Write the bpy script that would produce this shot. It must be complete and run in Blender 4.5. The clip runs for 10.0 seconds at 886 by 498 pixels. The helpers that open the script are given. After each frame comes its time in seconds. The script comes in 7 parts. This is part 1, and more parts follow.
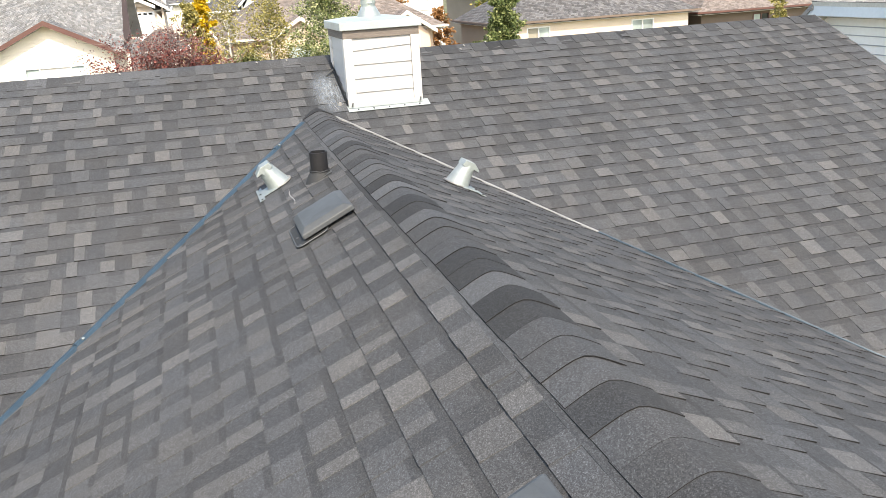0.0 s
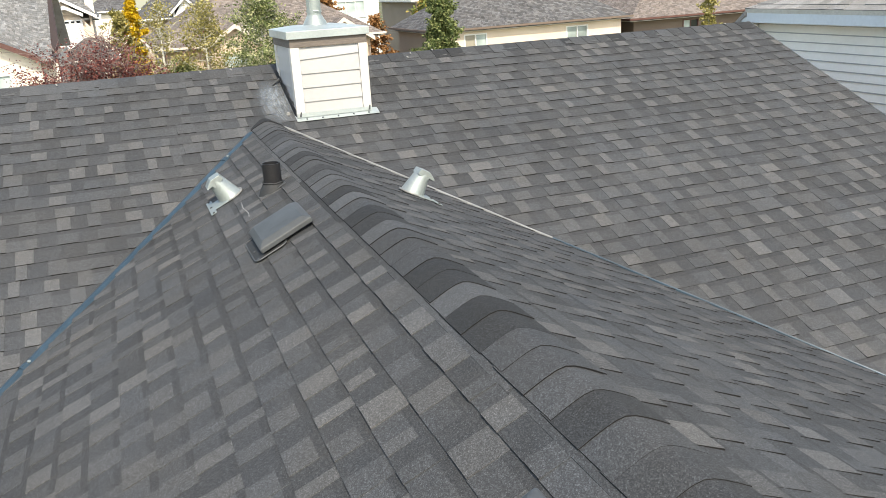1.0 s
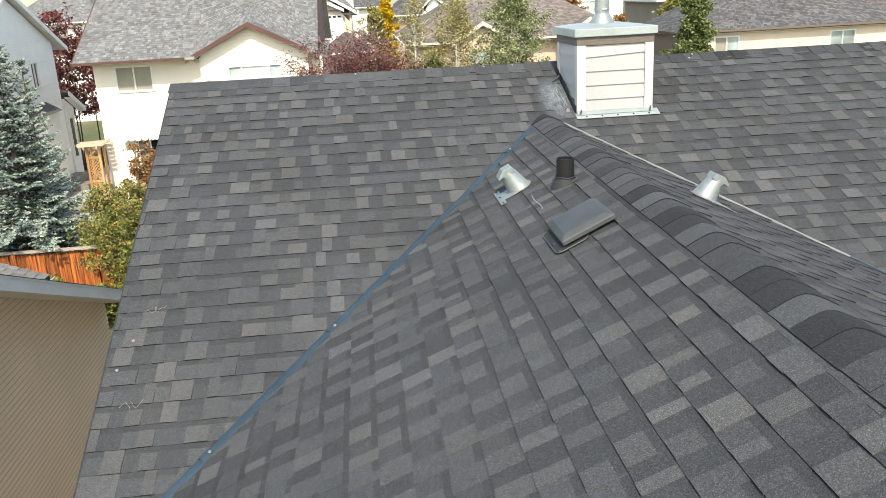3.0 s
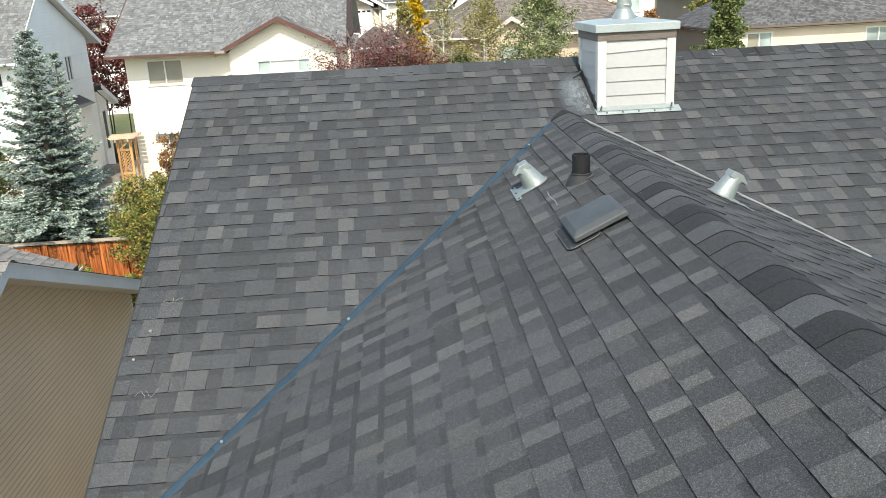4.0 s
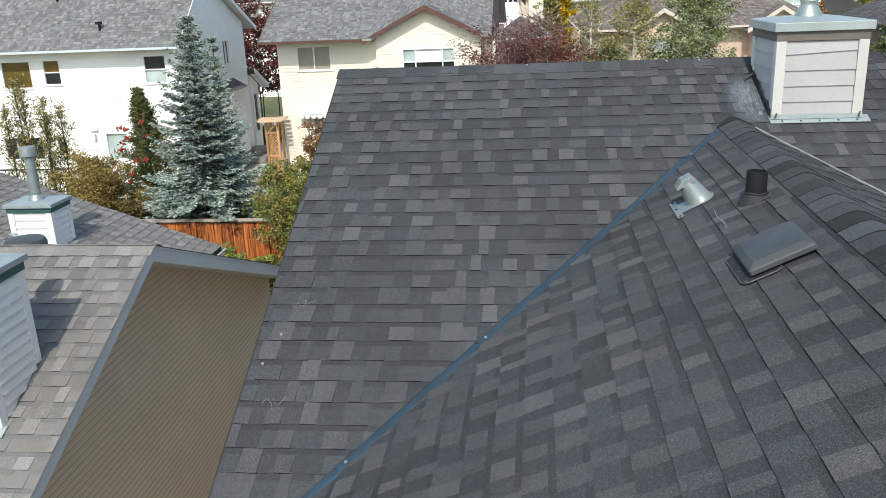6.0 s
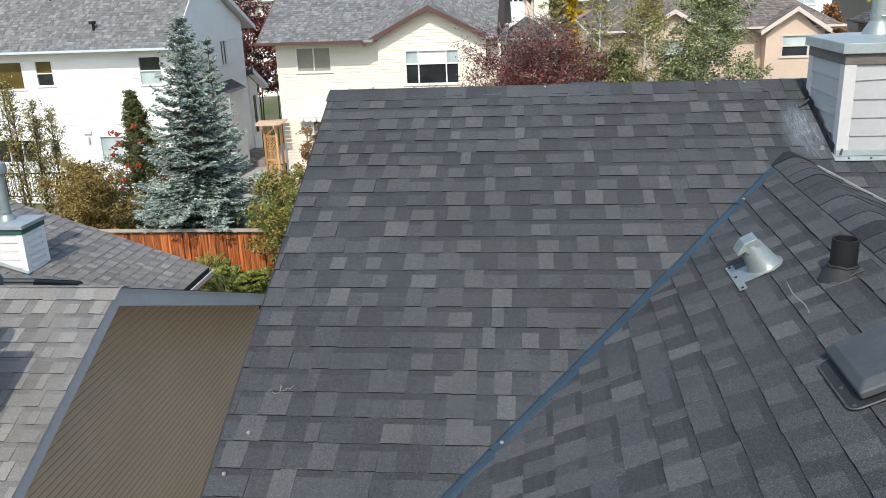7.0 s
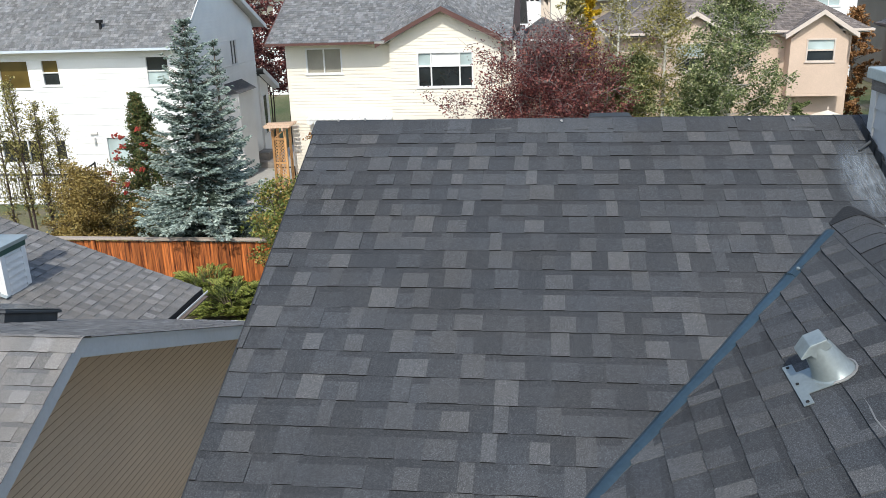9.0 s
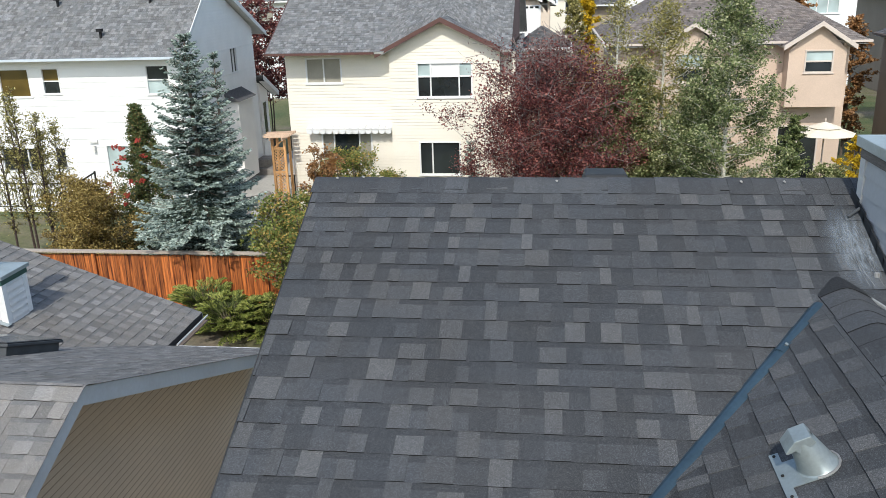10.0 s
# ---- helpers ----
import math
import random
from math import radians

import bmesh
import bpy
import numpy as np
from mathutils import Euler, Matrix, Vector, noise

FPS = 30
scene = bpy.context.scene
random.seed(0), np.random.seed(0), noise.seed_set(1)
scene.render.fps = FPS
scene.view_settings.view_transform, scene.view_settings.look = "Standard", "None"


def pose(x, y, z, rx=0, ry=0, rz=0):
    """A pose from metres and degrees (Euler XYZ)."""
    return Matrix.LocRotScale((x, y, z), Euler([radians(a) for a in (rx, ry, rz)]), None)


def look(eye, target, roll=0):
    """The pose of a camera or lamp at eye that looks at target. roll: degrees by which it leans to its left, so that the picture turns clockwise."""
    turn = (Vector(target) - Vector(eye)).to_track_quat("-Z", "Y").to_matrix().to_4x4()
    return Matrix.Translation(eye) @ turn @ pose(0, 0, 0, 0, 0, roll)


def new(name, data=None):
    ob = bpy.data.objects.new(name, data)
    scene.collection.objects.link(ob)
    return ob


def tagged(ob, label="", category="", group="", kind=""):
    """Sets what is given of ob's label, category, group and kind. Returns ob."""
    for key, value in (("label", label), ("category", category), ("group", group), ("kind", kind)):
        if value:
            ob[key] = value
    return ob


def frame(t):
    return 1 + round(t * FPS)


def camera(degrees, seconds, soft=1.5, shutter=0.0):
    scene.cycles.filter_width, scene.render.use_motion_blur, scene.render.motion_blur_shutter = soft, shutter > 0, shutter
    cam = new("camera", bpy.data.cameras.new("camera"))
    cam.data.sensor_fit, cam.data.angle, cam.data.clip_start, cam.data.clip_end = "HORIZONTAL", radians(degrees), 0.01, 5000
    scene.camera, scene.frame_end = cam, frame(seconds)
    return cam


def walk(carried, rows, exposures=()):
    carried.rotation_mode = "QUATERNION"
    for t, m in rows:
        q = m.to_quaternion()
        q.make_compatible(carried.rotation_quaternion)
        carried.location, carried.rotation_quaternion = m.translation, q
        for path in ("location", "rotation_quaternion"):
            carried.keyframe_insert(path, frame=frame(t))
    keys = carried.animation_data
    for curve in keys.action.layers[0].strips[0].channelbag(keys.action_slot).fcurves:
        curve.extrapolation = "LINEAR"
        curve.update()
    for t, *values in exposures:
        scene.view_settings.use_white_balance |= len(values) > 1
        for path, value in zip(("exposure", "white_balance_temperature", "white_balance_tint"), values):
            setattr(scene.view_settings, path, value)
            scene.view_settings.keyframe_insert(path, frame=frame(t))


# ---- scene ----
cam = camera(56.25, 10.0, soft=0.8)
# seconds, place in metres, turn in degrees
ROWS = [
    (0.0, -0.0114, 0.0060, 7.2943, 71.807, 3.290, -17.103),
    (0.5, -0.0061, 0.0247, 7.3025, 71.914, 3.217, -19.085),
    (1.0, -0.0968, 0.0704, 7.3080, 72.003, 3.279, -21.465),
    (1.5, -0.1790, 0.0845, 7.3180, 72.058, 3.179, -23.444),
    (2.0, -0.3533, 0.1267, 7.3039, 72.291, 3.321, -22.086),
    (2.2, -0.4224, 0.1582, 7.3180, 72.279, 2.710, -20.596),
    (2.3, -0.4359, 0.1697, 7.3139, 72.271, 2.869, -21.015),
    (2.4, -0.4477, 0.1530, 7.3096, 72.380, 3.099, -20.075),
    (2.5, -0.4730, 0.1501, 7.3168, 72.565, 3.054, -15.668),
    (2.6, -0.4887, 0.1479, 7.3216, 72.692, 2.976, -11.520),
    (2.7, -0.5051, 0.1349, 7.3239, 72.879, 2.901, -6.726),
    (3.8, -0.4628, 0.1149, 7.3215, 72.569, 2.817, -5.273),
    (4.0, -0.4255, 0.1079, 7.3209, 72.557, 2.748, -3.773),
    (4.1, -0.4284, 0.0809, 7.3344, 72.658, 2.904, 0.354),
    (4.2, -0.4333, 0.0799, 7.3341, 72.757, 2.805, 3.294),
    (4.5, -0.4342, 0.0494, 7.3374, 72.766, 2.657, 5.091),
    (5.0, -0.4367, 0.0356, 7.3460, 72.613, 2.573, 5.580),
    (5.5, -0.4556, 0.1495, 7.3463, 72.482, 2.483, 5.661),
    (5.7, -0.4679, 0.2222, 7.3371, 72.334, 2.384, 5.748),
    (6.8, -0.5950, 1.3690, 7.4077, 72.209, 2.167, 6.033),
    (7.0, -0.6079, 1.4223, 7.4229, 72.108, 2.132, 6.102),
    (7.5, -0.6142, 1.5028, 7.4252, 71.858, 2.021, 6.401),
    (8.0, -0.6391, 1.9375, 7.4491, 72.082, 1.898, 6.383),
    (8.5, -0.6279, 2.1755, 7.4524, 71.941, 1.847, 6.484),
    (9.0, -0.6052, 2.2419, 7.5436, 71.904, 1.804, 7.215),
    (9.5, -0.5891, 2.2673, 7.6431, 71.887, 1.701, 7.199),
    (10.0, -0.5844, 2.2770, 7.9160, 71.830, 1.626, 7.220),
]
EXPOSURES = [(0.0, 1.7, 7950, 9), (0.5, 1.46, 7900, 8), (1.0, 1.36, 7850, 6), (1.5, 1.32, 7800, 5), (2.5, 1.26, 7600, 4), (2.7, 1.32, 7750, 5), (3.8, 1.21, 7500, 3), (4.5, 1.14, 7250, 2), (5.0, 0.9, 7100, 2), (7.0, 0.74, 6780, 5), (8.5, 0.72, 6650, 6), (10.0, 0.66, 6650, 5)]
walk(cam, [(t, pose(x, y, z, rx, ry, rz)) for t, x, y, z, rx, ry, rz in ROWS], EXPOSURES)

# ---- light ----
SUN_ELEV, SUN_SIDE = 46.0, 3.0   # height of the sun, and degrees that it stands towards -x of due -y
world = bpy.data.worlds.new("sky")
scene.world = world
world.use_nodes = True
wn = world.node_tree
sky = wn.nodes.new("ShaderNodeTexSky")
sky.sky_type, sky.sun_disc = "NISHITA", False
sky.sun_elevation, sky.sun_rotation = radians(SUN_ELEV), radians(180 + SUN_SIDE)
sky.air_density, sky.dust_density = 1.0, 1.5
wn.nodes["Background"].inputs["Strength"].default_value = 0.15
wn.links.new(sky.outputs[0], wn.nodes["Background"].inputs["Color"])
sun = new("sun", bpy.data.lights.new("sun", "SUN"))
sun.data.energy, sun.data.angle, sun.data.color = 2.0, radians(0.53), (1.0, 0.96, 0.91)
ce, se = math.cos(radians(SUN_ELEV)), math.sin(radians(SUN_ELEV))
sun.matrix_world = look((-60 * ce * math.sin(radians(SUN_SIDE)), -60 * ce * math.cos(radians(SUN_SIDE)), 60 * se), (0, 0, 0))

# ---- materials ----
def node_mat(name):
    m = bpy.data.materials.new(name)
    m.use_nodes = True
    return m, m.node_tree, m.node_tree.nodes["Principled BSDF"]


def add(nt, kind, **values):
    n = nt.nodes.new(kind)
    for k, v in values.items():
        n.inputs[k.replace("_", " ")].default_value = v
    return n


def ramp(nt, source, stops, flat=False):
    r = nt.nodes.new("ShaderNodeValToRGB")
    if flat:
        r.color_ramp.interpolation = "CONSTANT"
    e = r.color_ramp.elements
    while len(e) < len(stops):
        e.new(0.5)
    for i, (p, c) in enumerate(stops):
        e[i].position, e[i].color = p, (*c, 1)
    nt.links.new(source, r.inputs[0])
    return r.outputs[0]


def mix(nt, mode, fac, a, b):
    n = nt.nodes.new("ShaderNodeMix")
    n.data_type, n.blend_type = "RGBA", mode
    for socket, v in ((n.inputs[0], fac), (n.inputs[6], a), (n.inputs[7], b)):
        if isinstance(v, (int, float)):
            socket.default_value = v
        elif isinstance(v, tuple):
            socket.default_value = (*v, 1)
        else:
            nt.links.new(v, socket)
    return n.outputs[2]


def grey(v):
    return (v, v, v)


def coords(nt, stretch=None):
    g = nt.nodes.new("ShaderNodeNewGeometry")
    if not stretch:
        return g.outputs["Position"]
    mp = nt.nodes.new("ShaderNodeMapping")
    mp.inputs["Scale"].default_value = stretch
    nt.links.new(g.outputs["Position"], mp.inputs["Vector"])
    return mp.outputs["Vector"]


def noise_out(nt, co, scale, detail=3.0, rough=0.6):
    n = add(nt, "ShaderNodeTexNoise", Scale=scale, Detail=detail, Roughness=rough)
    nt.links.new(co, n.inputs["Vector"])
    return n.outputs["Fac"]


def bump(nt, bsdf, height, strength, distance):
    b = add(nt, "ShaderNodeBump", Strength=strength, Distance=distance)
    nt.links.new(height, b.inputs["Height"])
    nt.links.new(b.outputs["Normal"], bsdf.inputs["Normal"])


def surface(name, colour, rough=0.7, metal=0.0, fine=40.0, coarse=1.2, fine_amount=0.25, coarse_amount=0.25,
            relief=0.15, depth=0.004, stretch=None, spec=0.5):
    """A plain worn surface: one base colour, broken up by grain and by larger stains, with fine relief."""
    m, nt, b = node_mat(name)
    co = coords(nt, stretch)
    f, c = noise_out(nt, co, fine, 4.0), noise_out(nt, co, coarse, 4.0)
    col = mix(nt, "MULTIPLY", fine_amount, colour, ramp(nt, f, [(0.3, grey(0.45)), (0.7, grey(1.45))]))
    col = mix(nt, "MULTIPLY", coarse_amount, col, ramp(nt, c, [(0.35, grey(0.55)), (0.65, grey(1.35))]))
    nt.links.new(col, b.inputs["Base Color"])
    b.inputs["Roughness"].default_value, b.inputs["Metallic"].default_value = rough, metal
    b.inputs["Specular IOR Level"].default_value = spec
    bump(nt, b, f, relief, depth)
    return m


def shingle(name, stops, tint=(1, 1, 1), island=False, granule=330.0, speck=0.46, patchy=0.35, warm=None):
    """Asphalt shingle: a tone for each tab, mineral granules, weather streaks."""
    m, nt, b = node_mat(name)
    co = coords(nt)
    if island:
        tone = nt.nodes.new("ShaderNodeNewGeometry").outputs["Random Per Island"]
    else:
        tone = nt.nodes.new("ShaderNodeObjectInfo").outputs["Random"]
    warm = warm or tint
    base = ramp(nt, tone, [(p, tuple(v * (k + (h - k) * p) for k, h in zip(tint, warm))) for p, v in stops])
    hue = ramp(nt, noise_out(nt, co, 3.1, 3.0), [(0.35, (0.97, 0.99, 1.03)), (0.65, (1.015, 1.0, 0.995))])
    base = mix(nt, "MULTIPLY", 1.0, base, hue)
    cells = add(nt, "ShaderNodeTexVoronoi", Scale=granule)
    nt.links.new(co, cells.inputs["Vector"])
    g1 = cells.outputs["Color"]
    base = mix(nt, "MULTIPLY", speck, base, ramp(nt, g1, [(0.1, grey(0.25)), (0.5, grey(0.85)), (0.8, grey(1.7)), (0.97, grey(3.2))]))
    g1 = noise_out(nt, co, granule, 2.0, 0.7)
    stain = noise_out(nt, co, 1.1, 5.0)
    base = mix(nt, "MULTIPLY", patchy, base, ramp(nt, stain, [(0.35, grey(0.72)), (0.68, grey(1.25))]))
    nt.links.new(base, b.inputs["Base Color"])
    b.inputs["Roughness"].default_value = 0.92
    b.inputs["Specular IOR Level"].default_value = 0.12
    bump(nt, b, g1, 0.5, 0.002)
    return m


def glass_mat(name, tint=(0.02, 0.024, 0.026), rough=0.04):
    m, nt, b = node_mat(name)
    c = noise_out(nt, coords(nt), 0.8, 2.0)
    nt.links.new(ramp(nt, c, [(0.3, tuple(v * 0.6 for v in tint)), (0.7, tuple(v * 1.5 for v in tint))]), b.inputs["Base Color"])
    b.inputs["Roughness"].default_value = rough
    b.inputs["Specular IOR Level"].default_value = 0.8
    return m


def wood_mat(name, a, c, grain=(14, 14, 0.7), rough=0.7, random_piece=True, low=0.3, high=0.72):
    m, nt, b = node_mat(name)
    f = noise_out(nt, coords(nt, grain), 6.0, 5.0)
    col = ramp(nt, f, [(low, a), (high, c)])
    if random_piece:
        r = nt.nodes.new("ShaderNodeObjectInfo").outputs["Random"]
        col = mix(nt, "MULTIPLY", 1.0, col, ramp(nt, r, [(0.0, grey(0.7)), (1.0, grey(1.25))]))
    nt.links.new(col, b.inputs["Base Color"])
    b.inputs["Roughness"].default_value = rough
    bump(nt, b, f, 0.3, 0.003)
    return m


def leaf_mat(name, a, c, d, rough=0.55, trans=0.25):
    """Leaves: each leaf takes its own tone between three colours."""
    m, nt, b = node_mat(name)
    r = nt.nodes.new("ShaderNodeNewGeometry").outputs["Random Per Island"]
    col = ramp(nt, r, [(0.0, a), (0.55, c), (1.0, d)])
    nt.links.new(col, b.inputs["Base Color"])
    b.inputs["Roughness"].default_value = rough
    b.inputs["Specular IOR Level"].default_value = 0.3
    t = nt.nodes.new("ShaderNodeBsdfTranslucent")
    nt.links.new(col, t.inputs["Color"])
    mx = nt.nodes.new("ShaderNodeMixShader")
    mx.inputs[0].default_value = trans
    nt.links.new(b.outputs[0], mx.inputs[1])
    nt.links.new(t.outputs[0], mx.inputs[2])
    nt.links.new(mx.outputs[0], nt.nodes["Material Output"].inputs["Surface"])
    return m


TOOTH = [(0.0, 0.064), (0.5, 0.074), (0.8, 0.083), (0.9, 0.091), (1.0, 0.099)]
GAP = [(0.0, 0.051), (0.6, 0.06), (1.0, 0.072)]
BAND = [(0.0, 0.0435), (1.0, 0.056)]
CAP = [(0.0, 0.032), (0.2, 0.039), (0.32, 0.053), (0.75, 0.062), (1.0, 0.081)]
COOL = (0.945, 1.0, 1.075)
LIGHT = (0.985, 1.0, 1.02)
M_TOOTH, M_TOOTH_F = shingle("shingle_light", TOOTH, COOL, warm=LIGHT), shingle("shingle_light_field", TOOTH, COOL, island=True, warm=LIGHT)
M_GAP, M_GAP_F = shingle("shingle_dark", GAP, COOL), shingle("shingle_dark_field", GAP, COOL, island=True)
M_CAP = shingle("shingle_cap", CAP, COOL)
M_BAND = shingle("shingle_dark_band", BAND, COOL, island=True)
M_EDGE = surface("cut_asphalt_edge", (0.018, 0.018, 0.019), 0.95, spec=0.1)
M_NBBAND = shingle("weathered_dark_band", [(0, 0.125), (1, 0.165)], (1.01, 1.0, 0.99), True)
M_NBEDGE = surface("weathered_cut_edge", (0.04, 0.037, 0.035), 0.8)
NB_TOOTH = [(0.0, 0.175), (0.4, 0.195), (0.7, 0.212), (1.0, 0.245)]
NB_GAP = [(0.0, 0.145), (1.0, 0.19)]
WARM = (1.04, 1.0, 0.945)
M_NB, M_NB_F = shingle("weathered_shingle", NB_TOOTH, WARM), shingle("weathered_shingle_field", NB_TOOTH, WARM, True)
M_NBG, M_NBG_F = shingle("weathered_shingle_dark", NB_GAP, WARM), shingle("weathered_shingle_dark_field", NB_GAP, WARM, True)
M_DECK = surface("roof_felt", (0.03, 0.03, 0.032), 0.9)
FAR = [(0.0, 0.125), (0.4, 0.16), (0.75, 0.19), (1.0, 0.245)]
M_FAR_GREY = shingle("far_grey_shingle", FAR, (0.985, 1, 1.005), True, 60.0, 0.3, 0.1)
M_FAR_BROWN = shingle("far_brown_shingle", [(0, 0.11), (0.5, 0.15), (1, 0.205)], (1.13, 0.98, 0.9), True, 60.0, 0.3, 0.15)
M_FAR_DARK = shingle("far_dark_shingle", [(0, 0.07), (0.5, 0.1), (1, 0.15)], (1, 1, 1.03), True, 60.0, 0.3)
M_GALV = surface("galvanised_steel", (0.28, 0.32, 0.325), 0.44, 0.45, 60, 5, 0.15, 0.3, 0.05, 0.001)
M_CAPMETAL = surface("painted_metal_cap", (0.36, 0.41, 0.425), 0.45, 0.35, 60, 4, 0.12, 0.25, 0.05, 0.001)
M_VALLEY = surface("blue_grey_valley_metal", (0.034, 0.061, 0.086), 0.36, 0.2, 50, 3, 0.25, 0.35, 0.05, 0.002)
M_VALLEY2 = surface("bare_valley_metal", (0.31, 0.322, 0.33), 0.4, 0.3, 50, 3, 0.25, 0.3, 0.05, 0.002)
M_BLACK = surface("black_abs", (0.012, 0.012, 0.014), 0.6, 0, 80, 6, 0.3, 0.4, 0.1, 0.001, spec=0.25)
M_RUBBER = surface("grey_flashing_boot", (0.028, 0.03, 0.033), 0.7, 0, 80, 6, 0.3, 0.4, 0.1, 0.001, spec=0.3)
M_VENT = surface("grey_roof_vent", (0.058, 0.065, 0.072), 0.6, 0.0, 60, 5, 0.2, 0.4, 0.06, 0.001)
# near-black for painted shade inside vents and rooms, and for nail heads
M_SHADENAIL = surface("shade_and_nail_black", (0.012, 0.012, 0.012), 0.9)
M_CAULK = surface("old_sealant", (0.2, 0.2, 0.2), 0.5)
M_WHITE = surface("white_vinyl_siding", (0.66, 0.655, 0.65), 0.55, 0, 30, 1.5, 0.06, 0.1, 0.05, 0.001)
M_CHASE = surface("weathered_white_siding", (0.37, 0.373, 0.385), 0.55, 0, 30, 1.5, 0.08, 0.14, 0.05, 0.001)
M_TRIM = surface("white_painted_trim", (0.76, 0.76, 0.75), 0.5, 0, 30, 2, 0.06, 0.1, 0.05, 0.001)
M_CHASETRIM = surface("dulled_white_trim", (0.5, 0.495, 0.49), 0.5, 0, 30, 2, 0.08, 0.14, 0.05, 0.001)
M_BRIGHTSIDE = surface("bright_white_siding", (0.87, 0.85, 0.82), 0.5, 0, 30, 1.5, 0.05, 0.07, 0.05, 0.001)
M_PATINA = surface("weathered_board", (0.14, 0.12, 0.108), 0.8, 0, 20, 3, 0.5, 0.4, 0.3, 0.003, (1, 1, 8))
M_CHALK = surface("chalk", (0.27, 0.27, 0.265), 0.9)
M_FASCIA = surface("grey_painted_fascia", (0.54, 0.605, 0.665), 0.55, 0, 30, 1.5, 0.08, 0.15, 0.05, 0.001)
M_TAN = surface("tan_vinyl_siding", (0.66, 0.56, 0.44), 0.6, 0, 30, 0.8, 0.08, 0.15, 0.05, 0.001)
M_SOFFIT = surface("white_soffit", (0.6, 0.6, 0.58), 0.6)
M_BEIGETRIM = surface("beige_painted_trim", (0.6, 0.52, 0.46), 0.55, 0, 30, 2, 0.06, 0.1, 0.05, 0.001)
# darker siding colours that paint the shadow line of each lap
M_GREYLAPSHADE = surface("grey_lap_shade", (0.4, 0.41, 0.42), 0.7, 0, 30, 1.0, 0.1, 0.2, 0.05, 0.001)
M_TANLAPSHADE = surface("tan_lap_shade", (0.4, 0.33, 0.25), 0.8, 0, 30, 1.0, 0.2, 0.35, 0.05, 0.001)
M_SOFFITPANEL = surface("soffit_panel", (0.5, 0.465, 0.42), 0.6, 0, 30, 2, 0.06, 0.1, 0.05, 0.001)
M_SKYDOME = surface("smoked_acrylic", (0.1, 0.088, 0.08), 0.25, 0, 30, 3, 0.1, 0.3, 0.03, 0.001)
M_CONCRETE = surface("pale_concrete", (0.4, 0.385, 0.36), 0.9, 0, 14, 0.7, 0.25, 0.25, 0.3, 0.004)
M_GREEN = surface("dark_green_trim", (0.03, 0.09, 0.075), 0.5, 0, 30, 3, 0.1, 0.2)
# chimney side siding, lightened against its shade; also the wall lamp
M_LIGHTSIDE_LAMP = surface("lightened_side_and_lamp_grey", (0.72, 0.705, 0.68), 0.55, 0, 30, 1.5, 0.06, 0.12, 0.05, 0.001)
M_CREAM = surface("cream_siding", (0.79, 0.735, 0.635), 0.6, 0, 30, 0.5, 0.06, 0.12, 0.05, 0.001)
M_HOUSEWHITE = surface("white_house_siding", (0.82, 0.817, 0.81), 0.6, 0, 30, 0.5, 0.05, 0.08, 0.05, 0.001)
M_PEACH = surface("peach_stucco", (0.6, 0.465, 0.37), 0.9, 0, 25, 0.6, 0.1, 0.15, 0.3, 0.006)
# taupe walls; also paints the shaded side of the buff house
M_TAUPE_SHADE = surface("taupe_stucco_and_side_shade", (0.34, 0.27, 0.21), 0.9, 0, 25, 0.6, 0.1, 0.15, 0.3, 0.006)
M_UMBER = surface("umber_siding", (0.15, 0.115, 0.095), 0.8, 0, 25, 0.6, 0.1, 0.15, 0.2, 0.004)
# dark brown that paints the shade of a roof's hip face
M_HIPSHADE = surface("hip_shade_brown", (0.045, 0.03, 0.027), 0.7, 0, 20, 1, 0.15, 0.2, 0.1, 0.003)
M_BUFF = surface("buff_stucco", (0.68, 0.575, 0.475), 0.9, 0, 25, 0.6, 0.1, 0.15, 0.3, 0.006)
M_BROWNTRIM = surface("brown_painted_trim", (0.1, 0.045, 0.038), 0.5, 0, 30, 2, 0.1, 0.2)
M_GLASS, M_BLIND = glass_mat("window_glass"), surface("window_blind", (0.3, 0.28, 0.23), 0.4, 0, 30, 2, 0.05, 0.2)
# pale base colour stands in for sky reflected in the panes
M_PAINTEDGLASS = glass_mat("glass_with_painted_reflection", (0.35, 0.42, 0.42), 0.1)
M_AMBERGLASS = glass_mat("amber_glass", (0.11, 0.075, 0.02), 0.06)
M_CEDAR = wood_mat("stained_cedar", (0.07, 0.013, 0.004), (0.66, 0.2, 0.05), (4.5, 4.5, 0.2), 0.6, True, 0.36, 0.66)
M_CEDARRAIL = wood_mat("weathered_cedar_rail", (0.36, 0.3, 0.25), (0.62, 0.54, 0.47))
M_LATTICE = wood_mat("golden_lattice", (0.42, 0.2, 0.07), (0.66, 0.38, 0.17))
M_PALECEDAR = wood_mat("bleached_cedar", (0.42, 0.28, 0.19), (0.68, 0.5, 0.37))
M_BARK = wood_mat("grey_bark", (0.07, 0.055, 0.045), (0.2, 0.16, 0.12), (8, 8, 2), 0.9, False)
M_PALEBARK = wood_mat("white_aspen_bark", (0.42, 0.4, 0.34), (0.8, 0.77, 0.68), (3, 3, 9), 0.8, False)
M_DARKBARK = wood_mat("dark_bark", (0.03, 0.022, 0.02), (0.09, 0.06, 0.05), (8, 8, 2), 0.9, False)
M_IRON = surface("black_iron", (0.015, 0.015, 0.016), 0.5, 0.2)
M_NEEDLE = leaf_mat("blue_spruce_needles", (0.14, 0.19, 0.165), (0.37, 0.45, 0.4), (0.68, 0.76, 0.69), 0.6, 0.06)
